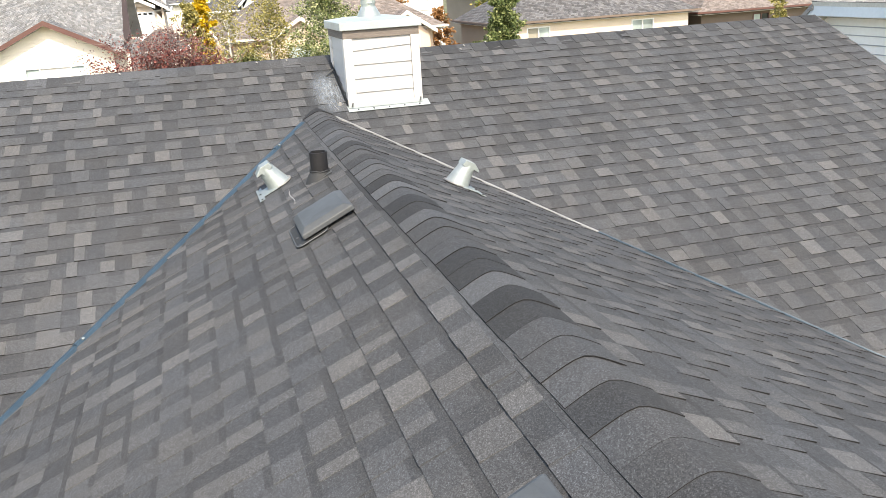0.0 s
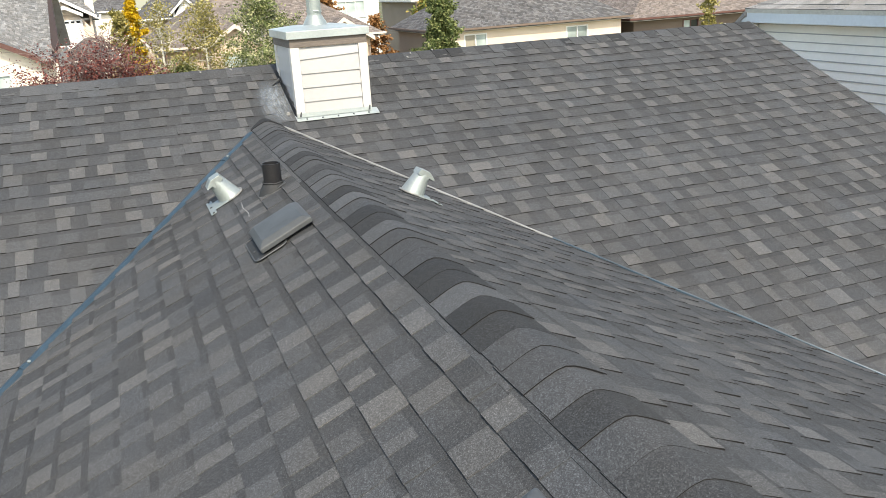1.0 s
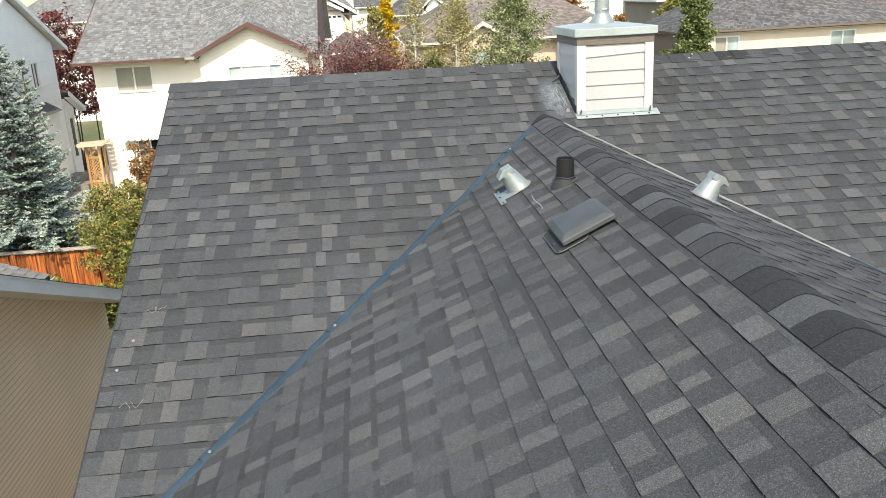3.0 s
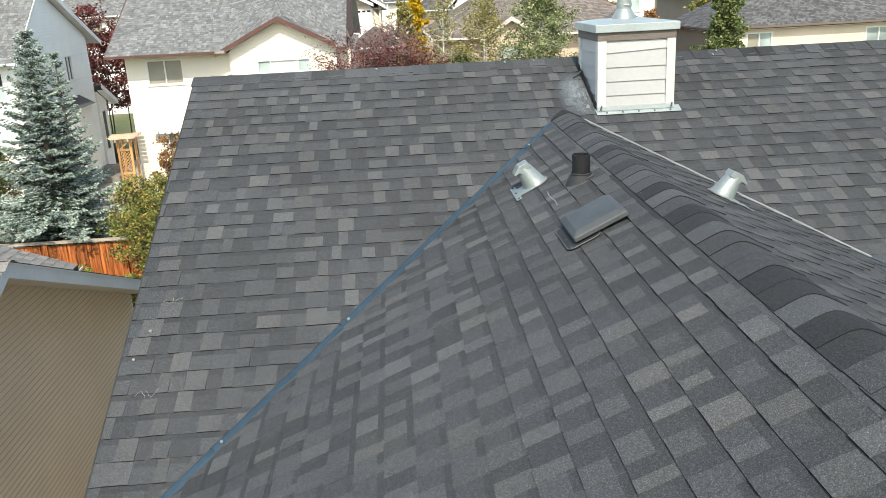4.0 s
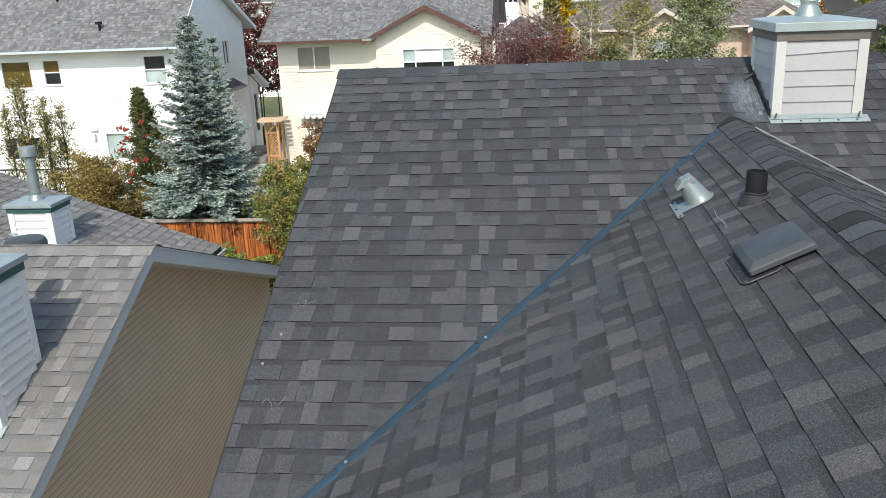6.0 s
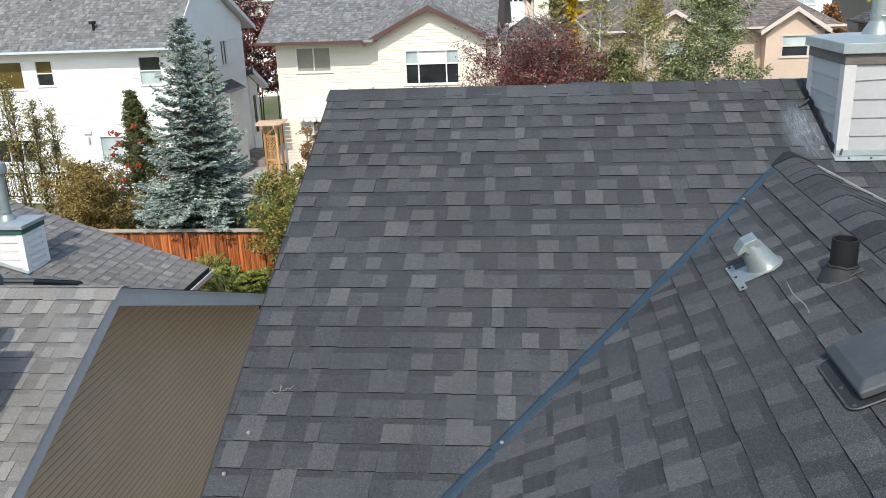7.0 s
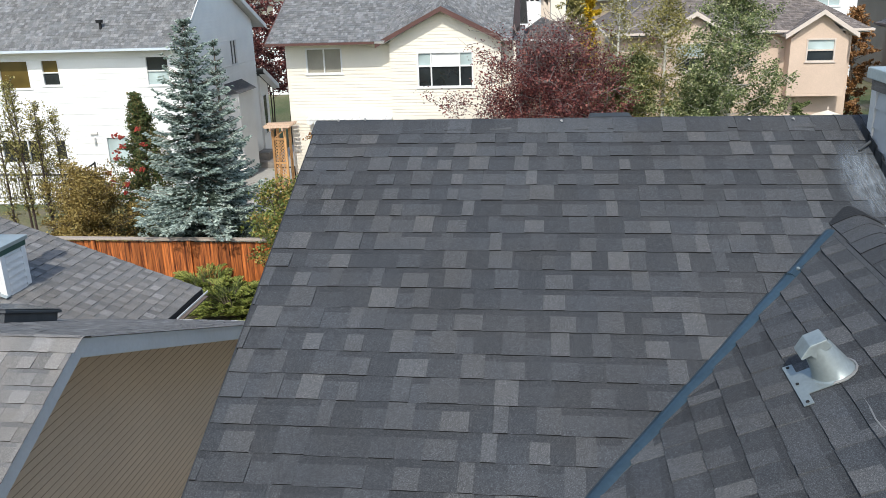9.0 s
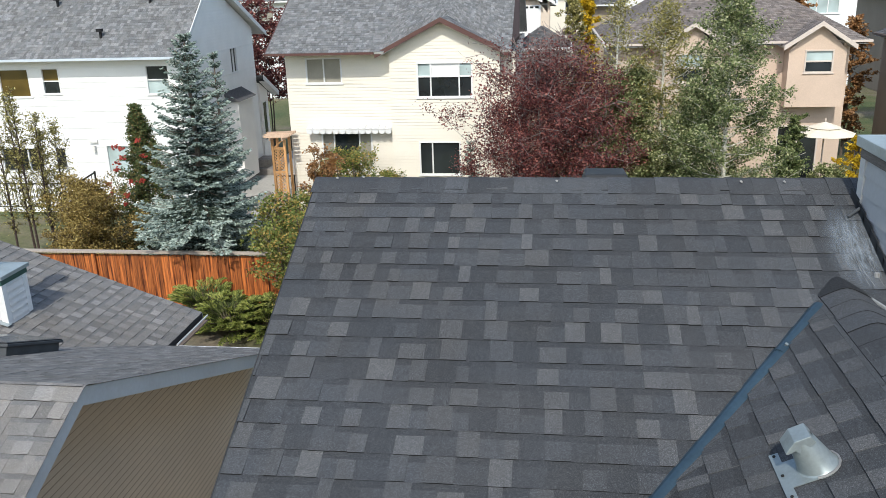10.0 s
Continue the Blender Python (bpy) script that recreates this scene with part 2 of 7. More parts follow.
# inner needles: the crown's own shade painted in as darker green
M_SHADENEEDLE = leaf_mat("shaded_spruce_needles", (0.02, 0.035, 0.025), (0.06, 0.09, 0.07), (0.16, 0.2, 0.15), 0.6, 0.05)
M_JUNIPER = leaf_mat("juniper_sprays", (0.13, 0.17, 0.035), (0.3, 0.34, 0.08), (0.52, 0.52, 0.17))
# inner juniper sprays: shade between the plumes painted as darker green
M_SHADEJUNIPER = leaf_mat("shaded_juniper", (0.03, 0.045, 0.012), (0.09, 0.12, 0.03), (0.22, 0.26, 0.08))
M_GREENLEAF = leaf_mat("green_leaves", (0.07, 0.1, 0.03), (0.2, 0.23, 0.09), (0.54, 0.53, 0.29))
M_ASPENLEAF = leaf_mat("aspen_leaves", (0.06, 0.09, 0.03), (0.18, 0.22, 0.085), (0.5, 0.5, 0.28))
M_DRYLEAF = leaf_mat("olive_aspen_leaves", (0.12, 0.115, 0.03), (0.28, 0.25, 0.08), (0.5, 0.44, 0.19))
M_PLUM = leaf_mat("plum_leaves", (0.05, 0.016, 0.018), (0.155, 0.043, 0.042), (0.37, 0.15, 0.12))
M_TWIG = wood_mat("pale_twig_bark", (0.1, 0.075, 0.07), (0.3, 0.25, 0.24), (8, 8, 2), 0.9, False)
M_LIMELEAF = leaf_mat("light_green_leaves", (0.11, 0.16, 0.035), (0.27, 0.32, 0.085), (0.48, 0.45, 0.15))
M_HEDGELEAF = leaf_mat("columnar_leaves", (0.05, 0.08, 0.025), (0.13, 0.17, 0.06), (0.3, 0.32, 0.14))
M_ROWANLEAF = leaf_mat("rowan_leaves", (0.045, 0.08, 0.03), (0.11, 0.15, 0.05), (0.28, 0.2, 0.08))
M_BERRY = surface("red_berries", (0.34, 0.045, 0.03), 0.5)
M_OCHRE = leaf_mat("ochre_leaves", (0.13, 0.085, 0.025), (0.3, 0.215, 0.065), (0.5, 0.4, 0.15))
M_CLIMB = leaf_mat("vine_leaves", (0.075, 0.115, 0.028), (0.22, 0.255, 0.07), (0.5, 0.33, 0.1))
M_YELLOW = leaf_mat("yellow_leaves", (0.4, 0.26, 0.01), (0.62, 0.42, 0.02), (0.75, 0.55, 0.06))
M_ORANGE = leaf_mat("orange_leaves", (0.18, 0.08, 0.03), (0.32, 0.16, 0.06), (0.42, 0.25, 0.12))
M_CANVAS = surface("cream_canvas", (0.75, 0.68, 0.55), 0.8, 0, 40, 2, 0.05, 0.1)
M_STONE = surface("grey_stone", (0.25, 0.23, 0.21), 0.9, 0, 12, 2, 0.4, 0.4, 0.5, 0.02)


def film_mat():
    """A thin film of dried sealant: it wears away in streaks and towards its edge, and the shingles show through."""
    m, nt, b = node_mat("dried_sealant_film")
    b.inputs["Base Color"].default_value = (0.26, 0.3, 0.345, 1)
    b.inputs["Roughness"].default_value = 0.34
    tc = nt.nodes.new("ShaderNodeTexCoord")
    mp = nt.nodes.new("ShaderNodeMapping")
    mp.inputs["Location"].default_value, mp.inputs["Scale"].default_value = (-1, -1, 0), (2, 2, 0)
    nt.links.new(tc.outputs["Generated"], mp.inputs["Vector"])
    gr = nt.nodes.new("ShaderNodeTexGradient")
    gr.gradient_type = "QUADRATIC_SPHERE"
    nt.links.new(mp.outputs["Vector"], gr.inputs["Vector"])
    fade = ramp(nt, gr.outputs["Fac"], [(0.0, grey(0)), (0.45, grey(1))])
    co = coords(nt, (2.4, 0.5, 0.5))
    streak = ramp(nt, noise_out(nt, co, 22.0, 5.0, 0.7), [(0.36, grey(0.05)), (0.68, grey(0.68))])
    mask = mix(nt, "MULTIPLY", 1.0, fade, streak)
    t = nt.nodes.new("ShaderNodeBsdfTransparent")
    mx = nt.nodes.new("ShaderNodeMixShader")
    nt.links.new(mask, mx.inputs[0])
    nt.links.new(t.outputs[0], mx.inputs[1])
    nt.links.new(b.outputs[0], mx.inputs[2])
    nt.links.new(mx.outputs[0], nt.nodes["Material Output"].inputs["Surface"])
    return m


M_FILM = film_mat()


def ground_mat():
    m, nt, b = node_mat("yard_ground")
    co = coords(nt)
    big, small = noise_out(nt, co, 0.18, 5.0), noise_out(nt, co, 9.0, 5.0)
    col = ramp(nt, big, [(0.38, (0.06, 0.085, 0.025)), (0.5, (0.1, 0.105, 0.04)), (0.62, (0.17, 0.14, 0.1))])
    col = mix(nt, "MULTIPLY", 0.6, col, ramp(nt, small, [(0.3, grey(0.4)), (0.7, grey(1.5))]))
    nt.links.new(col, b.inputs["Base Color"])
    b.inputs["Roughness"].default_value = 0.95
    bump(nt, b, small, 0.6, 0.05)
    return m


M_GROUND = ground_mat()

# ---- building helpers ----
class B:
    """Collects corners and faces in world metres."""
    def __init__(self):
        self.v, self.f, self.slots = [], [], []

    def face(self, *pts):
        n = len(self.v)
        self.v += [tuple(p) for p in pts]
        self.f.append(tuple(range(n, n + len(pts))))
        return self

    def hexa(self, p):
        """p: four corners below, four above, both anticlockwise from above."""
        n = len(self.v)
        self.v += [tuple(q) for q in p]
        self.f += [(n + 3, n + 2, n + 1, n), (n + 4, n + 5, n + 6, n + 7)]
        self.f += [(n + i, n + (i + 1) % 4, n + 4 + (i + 1) % 4, n + 4 + i) for i in range(4)]
        return self

    def box(self, x0, x1, y0, y1, z0, z1):
        return self.hexa([(x0, y0, z0), (x1, y0, z0), (x1, y1, z0), (x0, y1, z0), (x0, y0, z1), (x1, y0, z1), (x1, y1, z1), (x0, y1, z1)])

    def obox(self, o, u, v, w, su, sv, sw):
        """A box from corner o along the unit ways u, v, w."""
        o, u, v, w = Vector(o), Vector(u) * su, Vector(v) * sv, Vector(w) * sw
        return self.hexa([o, o + u, o + u + v, o + v, o + w, o + u + w, o + u + v + w, o + v + w])

    def prism(self, poly, way):
        """A flat outline pushed along way."""
        n, k = len(self.v), len(poly)
        way = Vector(way)
        self.v += [tuple(p) for p in poly] + [tuple(Vector(p) + way) for p in poly]
        self.f += [tuple(range(n + k - 1, n - 1, -1)), tuple(range(n + k, n + 2 * k))]
        self.f += [(n + i, n + (i + 1) % k, n + k + (i + 1) % k, n + k + i) for i in range(k)]
        return self

    def tube(self, pts, radii, sides=8, caps=True):
        n = len(self.v)
        pts = [Vector(p) for p in pts]
        for i, p in enumerate(pts):
            d = (pts[min(i + 1, len(pts) - 1)] - pts[max(i - 1, 0)]).normalized()
            a = d.cross(Vector((0, 0, 1)) if abs(d.z) < 0.95 else Vector((1, 0, 0))).normalized()
            c = d.cross(a)
            r = radii[i] if isinstance(radii, (list, tuple)) else radii
            self.v += [tuple(p + (a * math.cos(6.28319 * k / sides) + c * math.sin(6.28319 * k / sides)) * r) for k in range(sides)]
        for i in range(len(pts) - 1):
            for k in range(sides):
                q = n + i * sides
                self.f.append((q + k, q + (k + 1) % sides, q + sides + (k + 1) % sides, q + sides + k))
        if caps:
            self.f.append(tuple(range(n + sides - 1, n - 1, -1)))
            self.f.append(tuple(range(n + (len(pts) - 1) * sides, n + len(pts) * sides)))
        return self

    def mesh(self, name, origin=(0, 0, 0)):
        me = bpy.data.meshes.new(name)
        o = origin
        me.from_pydata([(x - o[0], y - o[1], z - o[2]) for x, y, z in self.v], [], self.f)
        me.update()
        return me


def recalc(me):
    bm = bmesh.new()
    bm.from_mesh(me)
    bmesh.ops.recalc_face_normals(bm, faces=bm.faces)
    bm.to_mesh(me)
    bm.free()


def thing(name, at, label, category, group="", kind=""):
    ob = new(name)
    ob.location = at
    ob.empty_display_size = 0.1
    return tagged(ob, label, category, group, kind)


def base_of(ob):
    p = Vector((0, 0, 0))
    while ob:
        p += ob.location
        ob = ob.parent
    return p


def part(name, b, material, parent=None, label="", kind="", smooth=False, bevel=0.0):
    """One mesh object from a builder, under a thing or a part (or at top level)."""
    me = b.mesh(name, base_of(parent) if parent else (0, 0, 0))
    recalc(me)
    me.materials.append(material)
    if smooth:
        me.polygons.foreach_set("use_smooth", [True] * len(me.polygons))
        me.set_sharp_from_angle(angle=radians(40))
    ob = new(name, me)
    ob.parent = parent
    if bevel:
        mod = ob.modifiers.new("bevel", "BEVEL")
        mod.width, mod.segments, mod.limit_method = bevel, 2, "ANGLE"
    return tagged(ob, label, "", "", kind)


def part_each(name, b, material, parent, label="", bevel=0.0):
    """Each board collected in a builder as a part of its own."""
    for i in range(len(b.v) // 8):
        c = B()
        c.v = b.v[i * 8:i * 8 + 8]
        c.f = [tuple(k - i * 8 for k in f) for f in b.f[i * 6:i * 6 + 6]]
        part(name, c, material, parent, label, bevel=bevel)


# ---- own house: roof planes ----
EXPO, EXPO_CROSS = 0.1415, 0.1341   # a course of shingles shows this much
RIDGE_Y, RIDGE_Z, PITCH = 7.40, 6.700, 0.4073
CX, CY, CZ = 0.905, 6.56, 6.360     # where the cross ridge meets the main slope
CROSS_L, CROSS_R = 0.4825, 0.469    # pitches of the cross gable
CROSS = 0.476
YAW, SAG = 0.004, 0.012             # how its ridge drifts and falls for each metre towards the street


def main_z(y):
    return RIDGE_Z - PITCH * (RIDGE_Y - y)


def ridge_x(y):
    return CX - YAW * (CY - y)


def cross_z(x, y):
    d = x - ridge_x(y)
    return CZ - SAG * (CY - y) - (CROSS_R * d if d > 0 else -CROSS_L * d)


def left_valley_x(y):
    return 0.932 + 0.828 * (y - 6.56)


def right_valley_x(y):
    return 0.905 - 0.841 * (y - 6.56)


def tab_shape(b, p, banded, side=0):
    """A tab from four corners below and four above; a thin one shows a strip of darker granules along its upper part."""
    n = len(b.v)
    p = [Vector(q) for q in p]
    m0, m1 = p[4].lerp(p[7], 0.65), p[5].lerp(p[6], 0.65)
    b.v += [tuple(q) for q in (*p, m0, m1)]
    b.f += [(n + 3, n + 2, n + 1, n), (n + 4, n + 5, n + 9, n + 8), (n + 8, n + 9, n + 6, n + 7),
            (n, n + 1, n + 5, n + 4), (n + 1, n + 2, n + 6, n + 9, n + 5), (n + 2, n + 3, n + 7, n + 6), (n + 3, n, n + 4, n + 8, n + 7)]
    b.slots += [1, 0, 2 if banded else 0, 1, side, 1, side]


def tab_mesh(width, butt, mats, banded, name, expo, side):
    b = B()
    tab_shape(b, [(0, 0, 0), (width, 0, 0), (width, expo + 0.02, 0), (0, expo + 0.02, 0),
                  (0, 0, butt), (width, 0, butt), (width, expo + 0.02, 0.002), (0, expo + 0.02, 0.002)], banded, side)
    me = b.mesh(name)
    recalc(me)
    for m in mats:
        me.materials.append(m)
    me.polygons.foreach_set("material_index", b.slots)
    return me


TAB_WIDTHS = (0.06, 0.08, 0.1, 0.115, 0.13, 0.15)


def shingle_slope(parent, origin, u, v, courses, u_from, u_to, mats, near, count, seed, label, butts=(0.0105, 0.0055), top=99.0, expo=EXPO, side=0):
    """Laminated shingles on a slope: thick tabs and the thinner ones between them, course by course, from the eave up.
    u_from(s), u_to(s): the ends of a course s metres up the slope. near: a place of the plan round which tabs are objects of their own."""
    rng = random.Random(seed)
    o, u, v = Vector(origin), Vector(u).normalized(), Vector(v).normalized()
    n = u.cross(v).normalized()
    turn = Matrix((u, v, n)).transposed().to_4x4()
    tabs = []
    for c in range(courses):
        s = c * expo
        lo, hi = min(u_from(s), u_from(s + expo)), max(u_to(s), u_to(s + expo))
        a, thick = lo - rng.random() * 0.2, rng.random() < 0.5
        while a < hi:
            w = rng.choice(TAB_WIDTHS[:5] if thick else TAB_WIDTHS[1:])
            if a + w > lo:
                whole = s + expo + 0.02 < top and a > max(u_from(s), u_from(s + expo)) and a + w < min(u_to(s), u_to(s + expo))
                tabs.append((a, w, s + rng.uniform(-0.002, 0.002), (2 if rng.random() < 0.4 else 1) if thick else 0, whole))
            a += w
            thick = not thick if rng.random() < 0.93 else thick
    def far(t):
        p = o + u * (t[0] + t[1] / 2) + v * t[2]
        return (p.x - near[0]) ** 2 + (p.y - near[1]) ** 2
    singles = set(sorted((i for i, t in enumerate(tabs) if t[4]), key=lambda i: far(tabs[i]))[:count])
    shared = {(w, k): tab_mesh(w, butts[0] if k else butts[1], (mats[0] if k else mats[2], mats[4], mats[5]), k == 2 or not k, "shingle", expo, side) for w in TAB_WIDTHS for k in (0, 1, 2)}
    base = base_of(parent)
    field = {1: B(), 0: B()}
    for i, (a, w, s, thick, whole) in enumerate(tabs):
        if i in singles:
            ob = new("shingle", shared[w, thick])
            ob.parent = parent
            ob.matrix_basis = Matrix.Translation(o + u * a + v * s + n * rng.uniform(0, 0.0015) - base) @ turn
            continue
        t = min(s + expo + 0.02, top)
        h0, h1 = (butts[0] if thick else butts[1]) + rng.uniform(-0.0012, 0.0015), 0.002
        p = []
        for h_lo, h_hi in ((0, 0), (h0, h1)):
            for uu, ss, h in ((a, s, h_lo), (a + w, s, h_lo), (a + w, t, h_hi), (a, t, h_hi)):
                uu = min(max(uu + rng.uniform(-0.002, 0.002), u_from(ss)), u_to(ss))
                ss += rng.uniform(-0.0025, 0.0025) if ss < t - 0.01 else 0.0
                p.append(o + u * uu + v * ss + n * h)
        if (p[1] - p[0]).length + (p[2] - p[3]).length > 0.01:
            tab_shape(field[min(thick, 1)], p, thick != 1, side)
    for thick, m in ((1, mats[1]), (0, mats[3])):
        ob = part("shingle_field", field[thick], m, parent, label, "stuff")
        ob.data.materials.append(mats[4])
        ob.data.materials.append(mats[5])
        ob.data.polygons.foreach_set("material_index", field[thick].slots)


def cap_mesh(length, half, pitch_a, pitch_b, lift, material, hump=0.03, name="ridge_shingle"):
    """A shingle bent over a ridge that runs along local y; x across, z up, the crest rounded."""
    xs = [-half, -half * 0.72, -half * 0.45, -half * 0.22, 0, half * 0.22, half * 0.45, half * 0.72, half]
    def z(x, y):
        p = pitch_a if x < 0 else pitch_b
        r = 0.03
        return -p * math.sqrt(x * x + r * r) + hump * (1 - (x / half) ** 2) + (lift if y < length * 0.5 else lift * 0.35)
    v, f, k = [], [], len(xs)
    for low in (0, 1):
        for y in (0.0, length):
            v += [(x, y, z(x, y) - low * (0.0035 if y == 0 else 0.0025)) for x in xs]
    for i in range(k - 1):
        f += [(i, i + 1, k + i + 1, k + i), (2 * k + i + 1, 2 * k + i, 3 * k + i, 3 * k + i + 1),
              (i + 1, i, 2 * k + i, 2 * k + i + 1), (k + i, k + i + 1, 3 * k + i + 1, 3 * k + i)]
    f += [(0, k, 3 * k, 2 * k), (k - 1, 3 * k - 1, 4 * k - 1, 2 * k - 1)]
    me = bpy.data.meshes.new(name)
    me.from_pydata(v, [], f)
    me.update()
    recalc(me)
    me.polygons.foreach_set("use_smooth", [True] * len(me.polygons))
    me.set_sharp_from_angle(angle=radians(45))
    me.materials.append(material)
    me.materials.append(M_EDGE)
    slots = []
    for i in range(k - 1):
        slots += [0, 1, 1, 1]
    me.polygons.foreach_set("material_index", slots + [1, 1])
    return me


def ridge_caps(parent, start, way, length, half, pa, pb, lift, material, seed, step=0.143, hump=0.03):
    rng = random.Random(seed)
    way = Vector(way).normalized()
    side = way.cross(Vector((0, 0, 1))).normalized()
    turn = Matrix((side, way, side.cross(way))).transposed().to_4x4()
    kinds = [cap_mesh(step + 0.05, half + d, pa, pb, lift + e, material, hump) for d, e in ((0, 0), (0.002, 0.0015), (-0.002, 0.001), (0.001, -0.001))]
    base = base_of(parent)
    for i in range(int(length / step)):
        ob = new("ridge_shingle", rng.choice(kinds))
        ob.parent = parent
        ob.matrix_basis = Matrix.Translation(Vector(start) + way * (i * step) - base + Vector((0, 0, rng.uniform(0, 0.003)))) @ turn @ pose(0, 0, 0, 0, 0, rng.uniform(-0.3, 0.3))


house = thing("house", (2.0, 4.0, 0.0), "own house with charcoal asphalt shingle roof and cross gable", "house")

# left and right rakes of the main slope
def rake_left(y):
    return -2.085 + 0.029 * (RIDGE_Y - y)


def rake_right(y):
    return 6.26 - 0.03 * (RIDGE_Y - y)


EAVE_Y = 1.0
K = math.sqrt(1 + PITCH ** 2)
def on_main(x, y, lift=0.0):
    return Vector((x, y, main_z(y) - lift))


deck = B().prism([on_main(rake_left(EAVE_Y), EAVE_Y, 0.012), on_main(rake_right(EAVE_Y), EAVE_Y, 0.012), on_main(rake_right(7.4), 7.4, 0.012), on_main(rake_left(7.4), 7.4, 0.012)], (0, 0.05, -0.1))
main_slope = part("roof_slope", deck, M_DECK, house, "charcoal laminated shingle slope, patchy light and dark tabs")
back = B().prism([(-2.085, 7.4, 6.69), (6.26, 7.4, 6.69), (6.26, 13.2, 6.69 - 5.8 * PITCH), (-2.085, 13.2, 6.69 - 5.8 * PITCH)], (0, -0.05, -0.1))
part("back_slope", back, M_GAP_F, house)
# cross gable decks
def on_cross(x, y, lift=0.0):
    return Vector((x, y, cross_z(x, y) - lift))


FRONT_Y, EAVE_L, EAVE_R = -2.6, -2.02, 5.6
yl, yr = CY + (EAVE_L - CX) / 0.825, CY - (EAVE_R - CX) / 0.841
left_deck = B().prism([on_cross(EAVE_L, FRONT_Y, 0.012), on_cross(ridge_x(FRONT_Y), FRONT_Y, 0.012), on_cross(CX, CY, 0.012), on_cross(EAVE_L, yl, 0.012)], (0, 0, -0.09))
left_slope = part("roof_slope", left_deck, M_DECK, house, "charcoal shingle slope of the cross gable")
right_deck = B().prism([on_cross(ridge_x(FRONT_Y), FRONT_Y, 0.012), on_cross(EAVE_R, FRONT_Y, 0.012), on_cross(EAVE_R, yr, 0.012), on_cross(CX, CY, 0.012)], (0, 0, -0.09))
right_slope = part("roof_slope", right_deck, M_DECK, house, "charcoal shingle slope of the cross gable, seen at a low angle")
# walls below the roof
walls = B()
walls.prism([(-1.75, 1.5, 0), (-1.75, 12.6, 0), (-1.75, 12.6, 4.3), (-1.75, 7.4, 6.5), (-1.75, 1.5, 4.1)], (0.2, 0, 0))
walls.prism([(5.75, 1.5, 0), (5.75, 12.6, 0), (5.75, 12.6, 4.3), (5.75, 7.4, 6.5), (5.75, 1.5, 4.1)], (0.2, 0, 0))
walls.box(-1.75, 5.95, 12.6, 12.8, 0, 4.3).box(-1.75, 5.3, -2.2, -2.0, 0, 4.0).box(-1.75, -1.55, -2.0, 1.5, 0, 4.6).box(5.1, 5.3, -2.0, 1.5, 0, 4.0)
walls.prism([(-1.75, -2.2, 4.0), (5.3, -2.2, 4.0), (CX, -2.2, 6.05)], (0, 0.2, 0))
part("wall", walls, M_TAN, house)
# metal edge and fascia along the rakes
edge = B()
for fx, s in ((rake_left, -1), (rake_right, 1)):
    a, b2 = on_main(fx(EAVE_Y), EAVE_Y), on_main(fx(7.4), 7.4)
    edge.prism([a + Vector((0, 0, -0.004)), b2 + Vector((0, 0, -0.004)), b2 + Vector((0, 0, -0.05)), a + Vector((0, 0, -0.05))], (s * 0.012, 0, 0))
part_each("drip_edge", edge, M_RUBBER, house)
fascia = B()
for fx, s in ((rake_left, 1), (rake_right, -1)):
    a, b2 = on_main(fx(EAVE_Y), EAVE_Y), on_main(fx(7.4), 7.4)
    fascia.prism([a + Vector((s * 0.01, 0, -0.05)), b2 + Vector((s * 0.01, 0, -0.05)), b2 + Vector((s * 0.01, 0, -0.22)), a + Vector((s * 0.01, 0, -0.22))], (s * 0.03, 0, 0))
part_each("fascia", fascia, M_FASCIA, house)
part("eave_fascia", B().box(EAVE_L - 0.02, EAVE_L + 0.02, FRONT_Y, yl, cross_z(EAVE_L, 0) - 0.25, cross_z(EAVE_L, 0) - 0.1), M_FASCIA, house)


# open valleys of folded metal
def valley(name, a, b, half, rise, material, label):
    a, b = Vector(a), Vector(b)
    w = (b - a).normalized()
    side = w.cross(Vector((0, 0, 1))).normalized()
    up = side.cross(w)
    prof = [(-half * 1.35, 0.0), (-half, 0.006), (-half * 0.72, rise * 0.62), (-half * 0.3, rise * 0.95), (half * 0.3, rise * 0.95),
            (half * 0.72, rise * 0.62), (half, 0.006), (half * 1.35, 0.0)]
    bb = B()
    steps = 14
    rng = random.Random(7)
    rows = []
    for i in range(steps + 1):
        c = a.lerp(b, i / steps) + side * rng.uniform(-0.003, 0.003)
        rows.append([c + side * x + up * z for x, z in prof] + [c + side * x + up * (z - 0.02) for x, z in reversed(prof)])
    n, k = 0, len(rows[0])
    for r in rows:
        bb.v += [tuple(p) for p in r]
    for i in range(steps):
        bb.f += [(i * k + j, i * k + (j + 1) % k, (i + 1) * k + (j + 1) % k, (i + 1) * k + j) for j in range(k)]
    bb.f += [tuple(range(k - 1, -1, -1)), tuple(range(steps * k, steps * k + k))]
    return part(name, bb, material, house, label, smooth=True)


UPV = Vector((0, 0, 0.009))
vl = valley("valley_flashing", on_main(left_valley_x(6.36), 6.36) + UPV, on_main(left_valley_x(3.0), 3.0) + UPV, 0.037, 0.026, M_VALLEY, "blue-grey metal valley flashing, joined in lengths")
vr = valley("valley_flashing", on_main(right_valley_x(6.46), 6.46) + UPV * 1.2, on_main(right_valley_x(4.75), 4.75) + UPV * 1.0, 0.0045, 0.009, M_VALLEY2, "thin bare metal valley flashing")
valley("valley_flashing", on_main(right_valley_x(4.75), 4.75) + UPV * 0.9, on_main(right_valley_x(1.2), 1.2) + UPV * 0.5, 0.007, 0.009, M_VALLEY, "dark lower length of valley flashing")
